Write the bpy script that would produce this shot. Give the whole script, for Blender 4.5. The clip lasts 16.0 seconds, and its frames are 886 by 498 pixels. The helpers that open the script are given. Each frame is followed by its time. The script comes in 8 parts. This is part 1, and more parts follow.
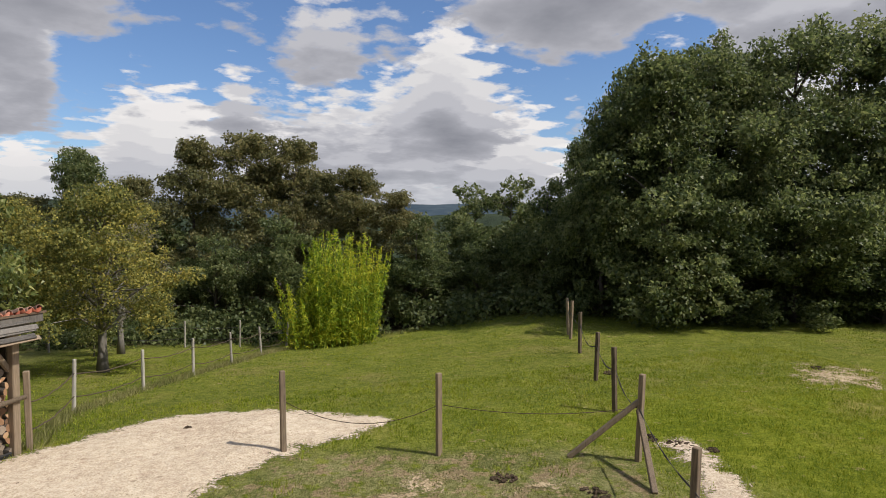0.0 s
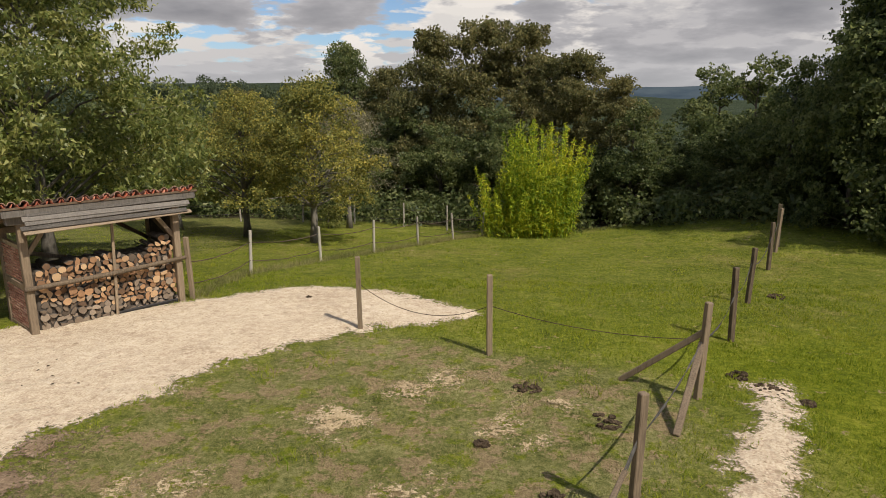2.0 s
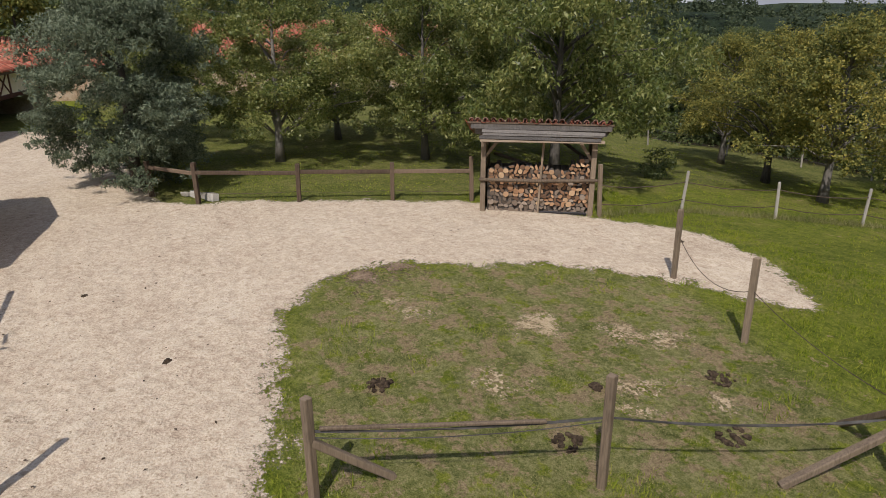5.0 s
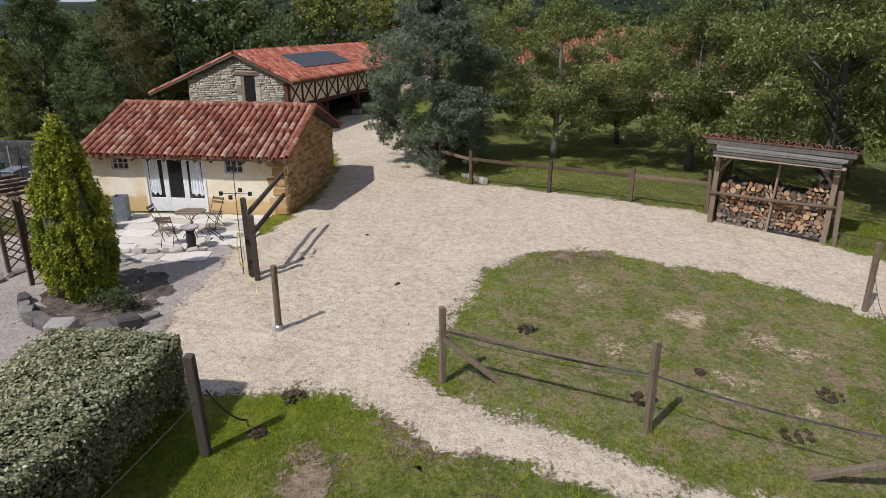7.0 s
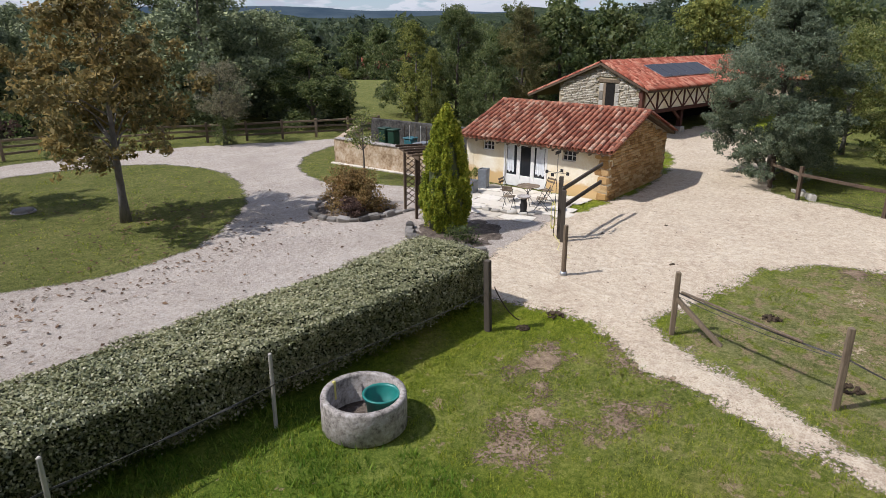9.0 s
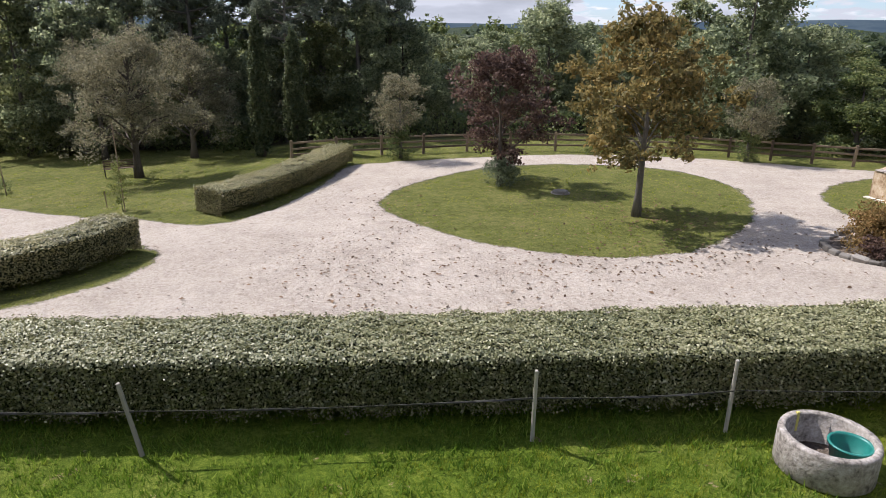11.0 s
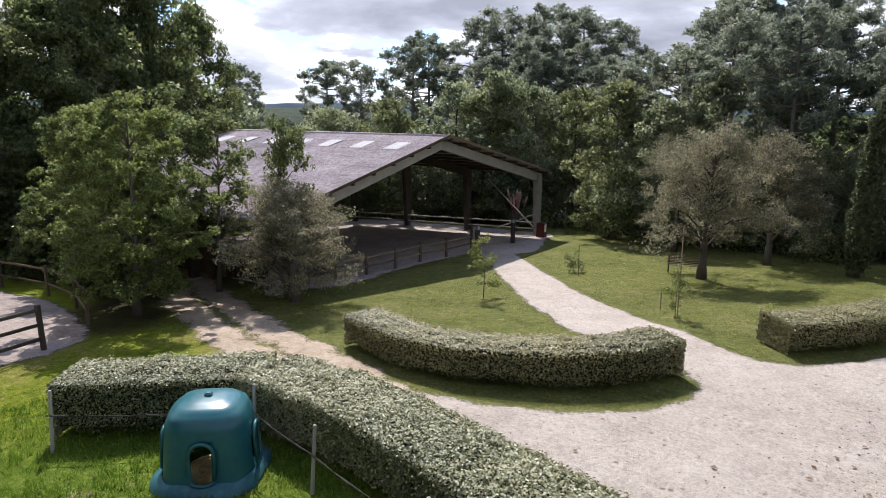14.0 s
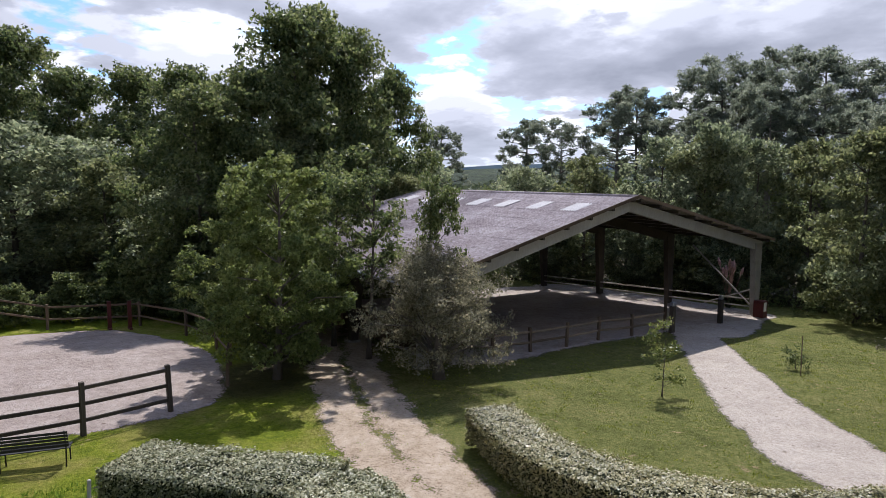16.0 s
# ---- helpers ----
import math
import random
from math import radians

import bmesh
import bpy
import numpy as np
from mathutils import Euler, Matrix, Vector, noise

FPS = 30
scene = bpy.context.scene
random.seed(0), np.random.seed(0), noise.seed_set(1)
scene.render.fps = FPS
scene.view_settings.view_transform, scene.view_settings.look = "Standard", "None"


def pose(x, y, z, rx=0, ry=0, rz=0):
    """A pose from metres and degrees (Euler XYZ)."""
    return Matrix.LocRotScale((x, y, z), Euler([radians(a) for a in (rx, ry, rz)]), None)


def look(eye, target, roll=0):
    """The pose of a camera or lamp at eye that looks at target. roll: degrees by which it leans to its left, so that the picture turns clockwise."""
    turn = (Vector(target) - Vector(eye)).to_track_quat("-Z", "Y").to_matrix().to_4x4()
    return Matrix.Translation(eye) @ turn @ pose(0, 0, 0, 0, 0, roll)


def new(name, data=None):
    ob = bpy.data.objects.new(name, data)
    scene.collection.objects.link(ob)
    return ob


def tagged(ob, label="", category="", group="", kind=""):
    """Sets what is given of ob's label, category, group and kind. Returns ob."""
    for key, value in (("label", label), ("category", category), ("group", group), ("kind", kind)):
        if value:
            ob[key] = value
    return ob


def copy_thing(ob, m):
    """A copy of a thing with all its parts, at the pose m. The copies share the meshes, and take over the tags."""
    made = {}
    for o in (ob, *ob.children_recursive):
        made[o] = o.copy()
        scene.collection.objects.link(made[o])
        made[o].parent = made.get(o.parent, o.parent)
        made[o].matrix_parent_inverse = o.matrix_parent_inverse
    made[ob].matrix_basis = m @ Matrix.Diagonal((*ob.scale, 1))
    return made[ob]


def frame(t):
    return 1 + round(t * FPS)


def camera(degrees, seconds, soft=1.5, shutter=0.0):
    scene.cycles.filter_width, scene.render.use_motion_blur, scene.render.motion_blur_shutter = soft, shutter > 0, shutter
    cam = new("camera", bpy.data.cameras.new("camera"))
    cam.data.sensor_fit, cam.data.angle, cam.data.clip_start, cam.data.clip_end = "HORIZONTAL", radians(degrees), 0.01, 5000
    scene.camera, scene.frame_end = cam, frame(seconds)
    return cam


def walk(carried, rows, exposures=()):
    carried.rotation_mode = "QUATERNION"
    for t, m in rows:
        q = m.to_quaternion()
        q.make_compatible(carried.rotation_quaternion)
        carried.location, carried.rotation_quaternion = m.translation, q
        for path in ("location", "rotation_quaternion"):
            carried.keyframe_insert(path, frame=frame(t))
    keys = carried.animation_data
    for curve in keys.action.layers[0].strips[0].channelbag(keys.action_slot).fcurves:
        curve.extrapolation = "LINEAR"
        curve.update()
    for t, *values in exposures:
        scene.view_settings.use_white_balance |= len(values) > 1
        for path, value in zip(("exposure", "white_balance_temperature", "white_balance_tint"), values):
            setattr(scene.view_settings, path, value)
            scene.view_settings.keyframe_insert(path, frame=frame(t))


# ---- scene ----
cam = camera(69.2, 16.0, 0.8)
PATH = [
    (0, (-2.942, 0.05, 4.434), (-2.231, 1.917, 4.344), 0.3),
    (0.5, (-2.015, -0.033, 4.541), (-1.496, 1.888, 4.341), 0.1),
    (1, (-1.018, -0.2, 4.506), (-0.705, 1.757, 4.239), 0.1),
    (1.5, (0.123, -0.315, 4.575), (0.212, 1.652, 4.223), 0.2),
    (2, (1.37, -0.223, 4.624), (1.198, 1.72, 4.184), 0.1),
    (2.5, (2.577, -0.062, 4.701), (2.137, 1.817, 4.175), -0.0),
    (3, (3.735, 0.211, 4.767), (3.033, 1.983, 4.16), 0.1),
    (3.5, (4.803, 0.584, 4.848), (3.81, 2.193, 4.195), 0.0),
    (4, (5.838, 0.99, 4.917), (4.56, 2.382, 4.263), 0.4),
    (4.5, (6.757, 1.41, 5.058), (5.256, 2.557, 4.401), 0.5),
    (5, (7.675, 1.833, 5.236), (6.006, 2.714, 4.576), 0.2),
    (7.5, (12.272, 4.154, 6.041), (10.405, 3.9, 5.371), 0.4),
    (8, (13.251, 4.873, 6.204), (11.431, 4.389, 5.531), 0.3),
    (10.5, (15.357, 7.208, 6.126), (14.63, 5.45, 5.508), 0.6),
    (11, (15.314, 7.056, 6.21), (14.92, 5.197, 5.588), 0.6),
    (11.5, (15.303, 6.761, 6.276), (15.252, 4.863, 5.648), 0.9),
    (12, (15.327, 6.362, 6.358), (15.628, 4.483, 5.741), 1.0),
    (12.5, (15.46, 5.829, 6.433), (16.063, 4.012, 5.856), 1.1),
    (13, (15.694, 5.201, 6.455), (16.525, 3.459, 5.932), 1.0),
    (13.5, (15.94, 4.466, 6.482), (16.954, 2.803, 6.026), 0.9),
    (14, (16.106, 3.661, 6.533), (17.267, 2.08, 6.144), 0.7),
    (14.5, (16.287, 2.711, 6.52), (17.558, 1.203, 6.189), 0.6),
    (15, (16.474, 1.673, 6.511), (17.871, 0.271, 6.226), 0.5),
    (15.5, (16.724, 0.68, 6.543), (18.25, -0.589, 6.295), 0.6),
    (16, (17.061, -0.416, 6.492), (18.701, -1.541, 6.277), 0.4),
]
walk(cam, [(t, look(eye, target, roll)) for t, eye, target, roll in PATH], exposures=[(0, .06, 6600, 12), (2.5, .0, 7150, 12), (4, -.04, 6950, 13), (5, -.25, 6350, 16), (8, -.14, 5900, 14), (10.5, .4, 6150, 15), (12.5, .56, 6200, 16), (14, .56, 6100, 15), (15, .42, 6000, 15), (16, .26, 5950, 15)])

# ---- world and sun ----
SUN_TO = Vector((0.60, -0.52, 0.98)).normalized()
sun_el = math.asin(SUN_TO.z)
sun_az = math.atan2(SUN_TO.x, SUN_TO.y)

world = bpy.data.worlds.new("World")
scene.world = world
world.use_nodes = True
wn, wl = world.node_tree.nodes, world.node_tree.links
wn.clear()
w_out = wn.new("ShaderNodeOutputWorld")
w_bg = wn.new("ShaderNodeBackground")
w_bg.inputs["Strength"].default_value = 0.082
w_sky = wn.new("ShaderNodeTexSky")
w_sky.sky_type = "NISHITA"
w_sky.sun_disc = False
w_sky.sun_elevation = sun_el
w_sky.sun_rotation = sun_az
w_sky.air_density, w_sky.dust_density, w_sky.ozone_density = 1.0, 0.4, 2.5


def wmath(op, a, b=None, c=None):
    n = wn.new("ShaderNodeMath")
    n.operation = op
    for k, v in enumerate((a, b, c)):
        if v is None:
            continue
        if isinstance(v, (int, float)):
            n.inputs[k].default_value = v
        else:
            wl.new(v, n.inputs[k])
    return n.outputs[0]


# fair-weather cumulus: slices of one field, stacked upwards from a flat base, each slice narrower than the one below
w_tc = wn.new("ShaderNodeTexCoord")
w_sep = wn.new("ShaderNodeSeparateXYZ")
wl.new(w_tc.outputs["Generated"], w_sep.inputs[0])
w_up = wmath("MAXIMUM", w_sep.outputs["Z"], 0.0)
w_h = wmath("ADD", w_up, 0.20)


def wmix(fac, a, b):
    n = wn.new("ShaderNodeMix")
    n.data_type = "RGBA"
    for k, v in ((0, fac), (6, a), (7, b)):
        if isinstance(v, tuple):
            n.inputs[k].default_value = (*v, 1)
        else:
            wl.new(v, n.inputs[k])
    return n.outputs[2]


def wramp(fac, stops):
    r = wn.new("ShaderNodeValToRGB")
    els = r.color_ramp.elements
    while len(els) < len(stops):
        els.new(0.5)
    for e, (p, col) in zip(els, stops):
        e.position, e.color = p, (*col, 1)
    wl.new(fac, r.inputs[0])
    return r.outputs[0]


def cloud_slice(height):
    com = wn.new("ShaderNodeCombineXYZ")
    for k, axis in enumerate("XY"):
        wl.new(wmath("DIVIDE", wmath("MULTIPLY", w_sep.outputs[axis], height), w_h), com.inputs[k])
    mp = wn.new("ShaderNodeMapping")
    mp.inputs["Location"].default_value = (CLOUD_AT[0], CLOUD_AT[1], CLOUD_AT[2] + height * 0.25)
    wl.new(com.outputs[0], mp.inputs[0])
    n = wn.new("ShaderNodeTexNoise")
    for key, v in (("Scale", 1.40), ("Detail", 10.0), ("Roughness", 0.53), ("Distortion", 0.0)):
        n.inputs[key].default_value = v
    wl.new(mp.outputs[0], n.inputs["Vector"])
    return n.outputs["Fac"]


CLOUD_AT = (7.4, 3.1, 0.0)
w_tint = wn.new("ShaderNodeMix")
w_tint.data_type, w_tint.blend_type = "RGBA", "MULTIPLY"
w_tint.inputs[0].default_value = 1.0
wl.new(w_sky.outputs[0], w_tint.inputs[6])
w_tint.inputs[7].default_value = (1.0, 1.18, 1.42, 1)
w_col = w_tint.outputs[2]
for height, thin, lit in ((1.56, 0.580, (10.0, 9.9, 9.8)), (1.45, 0.555, (9.7, 9.6, 9.55)), (1.34, 0.535, (9.1, 9.1, 9.1)), (1.24, 0.518, (8.2, 8.25, 8.4)), (1.15, 0.505, (7.1, 7.2, 7.55)), (1.07, 0.495, (5.9, 6.05, 6.55))):
    w_cov = cloud_slice(height)
    w_col = wmix(wramp(w_cov, [(thin, (0, 0, 0)), (thin + 0.035, (1, 1, 1))]), w_col, lit)
w_cov = cloud_slice(1.0)
w_belly = wramp(w_cov, [(0.49, (5.6, 5.75, 6.3)), (0.56, (4.2, 4.35, 4.85)), (0.68, (2.9, 3.05, 3.5))])
w_col = wmix(wramp(w_cov, [(0.487, (0, 0, 0)), (0.520, (1, 1, 1))]), w_col, w_belly)
# pale air low over the horizon
w_col = wmix(wramp(w_up, [(0.0, (0.75, 0.75, 0.75)), (0.09, (0, 0, 0))]), w_col, (6.3, 6.7, 7.3))
# the sky brightens towards the sun
w_dot = wn.new("ShaderNodeVectorMath")
w_dot.operation = "DOT_PRODUCT"
wl.new(w_tc.outputs["Generated"], w_dot.inputs[0])
w_dot.inputs[1].default_value = SUN_TO
w_glow = wmath("MULTIPLY_ADD", wmath("POWER", wmath("MAXIMUM", w_dot.outputs["Value"], 0.0), 3.0), 0.95, 1.0)
wl.new(w_col, w_bg.inputs["Color"])
wl.new(wmath("MULTIPLY", w_glow, 0.082), w_bg.inputs["Strength"])
wl.new(w_bg.outputs[0], w_out.inputs[0])

sun = new("sun", bpy.data.lights.new("sun", "SUN"))
sun.data.energy, sun.data.angle, sun.data.color = 4.7, radians(0.55), (1.0, 0.955, 0.88)
sun.matrix_world = look((0, 0, 60), tuple(Vector((0, 0, 60)) - SUN_TO))

# ---- materials ----
class Nodes:
    """A short way to write a node material."""

    def __init__(self, name, rough=0.8, spec=0.3):
        self.mat = bpy.data.materials.new(name)
        self.mat.use_nodes = True
        self.n, self.l = self.mat.node_tree.nodes, self.mat.node_tree.links
        self.n.clear()
        self.out = self.n.new("ShaderNodeOutputMaterial")
        self.b = self.n.new("ShaderNodeBsdfPrincipled")
        self.b.inputs["Roughness"].default_value = rough
        self.b.inputs["Specular IOR Level"].default_value = spec
        self.l.new(self.b.outputs[0], self.out.inputs[0])
        self.where = self.n.new("ShaderNodeTexCoord").outputs["Object"]

    def put(self, sock, v):
        if isinstance(v, (int, float)):
            sock.default_value = v
        elif isinstance(v, tuple):
            sock.default_value = (*v, 1) if len(v) == 3 and sock.type == "RGBA" else v
        else:
            self.l.new(v, sock)

    def world(self):
        self.where = self.n.new("ShaderNodeNewGeometry").outputs["Position"]
        return self

    def noise(self, scale, detail=3.0, rough=0.55, stretch=(1, 1, 1), distort=0.0):
        m = self.n.new("ShaderNodeMapping")
        m.inputs["Scale"].default_value = stretch
        self.l.new(self.where, m.inputs[0])
        t = self.n.new("ShaderNodeTexNoise")
        t.inputs["Scale"].default_value = scale
        t.inputs["Detail"].default_value = detail
        t.inputs["Roughness"].default_value = rough
        t.inputs["Distortion"].default_value = distort
        self.l.new(m.outputs[0], t.inputs["Vector"])
        return t.outputs["Fac"]

    def voronoi(self, scale, feature="F1", out="Distance"):
        t = self.n.new("ShaderNodeTexVoronoi")
        t.feature = feature
        t.inputs["Scale"].default_value = scale
        self.l.new(self.where, t.inputs["Vector"])
        return t.outputs[out]

    def ramp(self, fac, stops):
        r = self.n.new("ShaderNodeValToRGB")
        els = r.color_ramp.elements
        while len(els) < len(stops):
            els.new(0.5)
        for e, (p, col) in zip(els, stops):
            e.position = p
            e.color = (*col, 1) if isinstance(col, tuple) else (col, col, col, 1)
        self.l.new(fac, r.inputs[0])
        return r.outputs[0]

    def mix(self, fac, a, b, mode="MIX"):
        m = self.n.new("ShaderNodeMix")
        m.data_type, m.blend_type = "RGBA", mode
        self.put(m.inputs[0], fac)
        self.put(m.inputs[6], a)
        self.put(m.inputs[7], b)
        return m.outputs[2]

    def math(self, op, a, b=0.0):
        m = self.n.new("ShaderNodeMath")
        m.operation = op
        self.put(m.inputs[0], a)
        self.put(m.inputs[1], b)
        return m.outputs[0]

    def random(self):
        return self.n.new("ShaderNodeObjectInfo").outputs["Random"]

    def island(self):
        return self.n.new("ShaderNodeNewGeometry").outputs["Random Per Island"]

    def color(self, v):
        self.put(self.b.inputs["Base Color"], v)
        return self

    def bump(self, height, strength=0.4, distance=0.02):
        k = self.n.new("ShaderNodeBump")
        k.inputs["Strength"].default_value = strength
        k.inputs["Distance"].default_value = distance
        self.l.new(height, k.inputs["Height"])
        self.l.new(k.outputs[0], self.b.inputs["Normal"])
        return self


def leaf_material(name, dark, mid, light, gloss=0.5, through_light=0.35, rough=0.5):
    """Leaves: a colour of its own for each leaf, some light let through."""
    k = Nodes(name, rough, gloss)
    big = k.world().noise(0.35, 2.0)
    var = k.math("ADD", k.math("MULTIPLY", k.island(), 0.7), k.math("MULTIPLY", k.math("SUBTRACT", big, 0.35), 0.9))
    col = k.ramp(var, [(0.05, dark), (0.45, mid), (0.95, light)])
    k.color(col)
    tr = k.n.new("ShaderNodeBsdfTranslucent")
    k.l.new(k.mix(1.0, col, (1.4, 1.34, 1.3), "MULTIPLY"), tr.inputs[0])
    mx = k.n.new("ShaderNodeMixShader")
    mx.inputs[0].default_value = through_light
    k.l.new(k.b.outputs[0], mx.inputs[1])
    k.l.new(tr.outputs[0], mx.inputs[2])
    k.l.new(mx.outputs[0], k.out.inputs[0])
    return k.mat


def wood_material(name, dark, light, grain=(14, 14, 1.2), rough=0.85):
    k = Nodes(name, rough, 0.2)
    g = k.noise(3.0, 5.0, 0.65, grain, 0.4)
    s = k.noise(1.3, 3.0)
    r = k.math("MULTIPLY", k.random(), 0.35)
    v = k.math("ADD", k.math("ADD", k.math("MULTIPLY", g, 0.6), k.math("MULTIPLY", s, 0.35)), k.math("SUBTRACT", r, 0.15))
    k.color(k.ramp(v, [(0.22, dark), (0.75, light)]))
    k.bump(g, 0.5, 0.01)
    return k.mat


def ground_material(name, a, b, c, fine, coarse, bump=0.5, dist=0.03, specks=None, speck_size=40.0, rim=False, hoof=0.0, ragged=1.3, even=False):
    """Loose ground; with a rim, the strewn stuff thins out over the grass at its edge."""
    k = Nodes(name, 0.95, 0.15).world()
    f, e, g, h = k.noise(fine, 4.0, 0.75), k.noise(fine * 0.27, 4.0, 0.7), k.noise(coarse, 4.0, 0.6), k.noise(coarse * 4.3, 3.0, 0.6)
    wf, we, wg, wh = (0.56, 0.32, 0.17, 0.10) if even else (0.36, 0.30, 0.30, 0.19)
    v = k.math("ADD", k.math("ADD", k.math("MULTIPLY", f, wf), k.math("MULTIPLY", e, we)), k.math("ADD", k.math("MULTIPLY", g, wg), k.math("MULTIPLY", h, wh)))
    col = k.ramp(v, [(0.47, a), (0.565, b), (0.67, c)])
    if specks:
        for size, low in ((speck_size, 0.42), (speck_size * 3.1, 0.34)):
            d = k.ramp(k.voronoi(size), [(0.12, 0.9), (0.22, 0.0)])
            d = k.math("MULTIPLY", d, k.ramp(k.noise(coarse * 2.0 + size * 0.1, 3.0), [(low, 0.0), (low + 0.25, 1.0)]))
            col = k.mix(d, col, specks)
    high = k.math("ADD", f, k.math("MULTIPLY", h, 1.5))
    if hoof:
        pits = k.ramp(k.noise(5.0, 4.0, 0.65), [(0.30, 0.0), (0.55, 1.0)])
        col = k.mix(k.math("MULTIPLY", k.math("SUBTRACT", 1.0, pits), hoof), col, a)
        high = k.math("ADD", high, k.math("MULTIPLY", pits, hoof * 2.0))
    k.color(col)
    k.bump(high, bump, dist)
    if rim:
        att = k.n.new("ShaderNodeAttribute")
        att.attribute_name = "rim"
        n1, n2 = k.noise(1.6, 4.0, 0.65), k.noise(15.0, 4.0, 0.75)
        far = k.math("ADD", k.math("MULTIPLY", k.math("SUBTRACT", n1, 0.5), ragged), k.math("MULTIPLY", k.math("SUBTRACT", n2, 0.5), ragged))
        k.put(k.b.inputs["Alpha"], k.ramp(k.math("ADD", k.math("ADD", att.outputs["Fac"], far), 0.5), [(0.40, 0.0), (0.60, 1.0)]))
    return k.mat


def plain_material(name, col, rough=0.6, metal=0.0, spec=0.4, vary=0.15):
    k = Nodes(name, rough, spec)
    k.b.inputs["Metallic"].default_value = metal
    dark = tuple(x * (1 - vary * 1.6) for x in col)
    lite = tuple(min(1, x * (1 + vary)) for x in col)
    k.color(k.ramp(k.noise(6.0, 5.0, 0.65), [(0.3, dark), (0.7, lite)]))
    k.bump(k.noise(60.0, 3.0), 0.15, 0.004)
    return k.mat


def grass_material():
    """Lawn and paddock: worn ground, bare patches and the wood's floor follow the zones of the place."""
    k = Nodes("lawn_and_paddock_grass", 0.95, 0.1).world()

    def zone(name):
        a = k.n.new("ShaderNodeAttribute")
        a.attribute_name = name
        return a.outputs["Fac"]

    fine, tuft, mid, big, huge = k.noise(45.0, 4.0, 0.8), k.noise(11.0, 4.0, 0.75), k.noise(3.2, 4.0, 0.7), k.noise(0.6, 4.0, 0.6), k.noise(0.16, 2.0)
    v = k.math("ADD", k.math("ADD", k.math("MULTIPLY", fine, 0.34), k.math("MULTIPLY", tuft, 0.32)), k.math("ADD", k.math("MULTIPLY", mid, 0.24), k.math("MULTIPLY", big, 0.18)))
    fresh = k.ramp(v, [(0.43, (0.060, 0.088, 0.007)), (0.54, (0.175, 0.215, 0.014)), (0.66, (0.345, 0.350, 0.044))])
    dry = k.ramp(v, [(0.43, (0.080, 0.088, 0.016)), (0.54, (0.205, 0.195, 0.040)), (0.66, (0.38, 0.32, 0.10))])
    rich = k.ramp(v, [(0.43, (0.036, 0.072, 0.008)), (0.54, (0.112, 0.178, 0.018)), (0.66, (0.26, 0.318, 0.050))])
    worn = k.ramp(v, [(0.44, (0.072, 0.086, 0.018)), (0.54, (0.210, 0.216, 0.070)), (0.63, (0.39, 0.35, 0.155))])
    col = k.mix(k.ramp(k.math("ADD", big, k.math("MULTIPLY", k.math("SUBTRACT", huge, 0.5), 0.8)), [(0.53, 0.0), (0.70, 0.8)]), fresh, dry)
    col = k.mix(k.math("MULTIPLY", zone("lush"), 0.8), col, rich)
    mown = k.ramp(v, [(0.43, (0.056, 0.066, 0.017)), (0.54, (0.138, 0.144, 0.044)), (0.66, (0.265, 0.245, 0.098))])
    col = k.mix(k.math("MULTIPLY", zone("mown"), 0.85), col, mown)
    col = k.mix(zone("worn"), col, worn)
    lush = k.math("MULTIPLY", zone("worn"), k.ramp(k.noise(2.6, 4.0, 0.7), [(0.52, 0.0), (0.60, 0.85)]))
    col = k.mix(lush, col, fresh)
    spots = k.math("ADD", k.noise(1.9, 6.0, 0.72), k.math("MULTIPLY", zone("worn"), 0.115))
    bare = k.ramp(k.math("ADD", spots, k.math("MULTIPLY", k.math("SUBTRACT", tuft, 0.5), 0.25)), [(0.625, 0.0), (0.68, 0.9)])
    soil = k.ramp(k.math("ADD", k.math("MULTIPLY", fine, 0.5), k.math("MULTIPLY", tuft, 0.5)), [(0.38, (0.19, 0.13, 0.070)), (0.62, (0.48, 0.36, 0.21))])
    col = k.mix(bare, col, soil)
    # wood zone: dark soil, with the shade under the trees darkened into its colour
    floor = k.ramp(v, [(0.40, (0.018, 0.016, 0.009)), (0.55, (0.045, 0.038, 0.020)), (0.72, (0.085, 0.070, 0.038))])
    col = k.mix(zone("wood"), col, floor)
    k.color(col)
    k.bump(k.math("ADD", k.math("ADD", fine, k.math("MULTIPLY", tuft, 1.4)), k.math("MULTIPLY", mid, 1.0)), 1.0, 0.06)
    return k.mat


GRASS = grass_material()
SAND = ground_material("pale_yard_sand", (0.355, 0.265, 0.186), (0.525, 0.430, 0.308), (0.625, 0.540, 0.405), 26.0, 0.5, 0.6, 0.035, (0.26, 0.19, 0.12), 3.2, True, 0.5, 1.2, True)
GRAVEL = ground_material("pale_drive_gravel", (0.255, 0.208, 0.168), (0.415, 0.355, 0.292), (0.545, 0.480, 0.405), 42.0, 0.45, 1.0, 0.035, (0.17, 0.125, 0.085), 3.4, True, 0.14, 0.6, True)
RIDESAND = ground_material("pinkish_riding_sand", (0.215, 0.170, 0.145), (0.315, 0.258, 0.222), (0.405, 0.342, 0.298), 18.0, 0.6, 0.8, 0.05, (0.15, 0.11, 0.085), 3.0, True, 0.3, 0.8)
RINGSAND = ground_material("grey_riding_sand", (0.25, 0.205, 0.175), (0.36, 0.305, 0.265), (0.46, 0.40, 0.35), 18.0, 0.6, 0.8, 0.05, None, 40.0, True, 0.3, 0.8)
TRACKSAND = ground_material("brown_track_sand", (0.22, 0.165, 0.11), (0.35, 0.275, 0.195), (0.46, 0.375, 0.285), 30.0, 0.7, 0.7, 0.04, (0.15, 0.10, 0.06), 3.0, True)
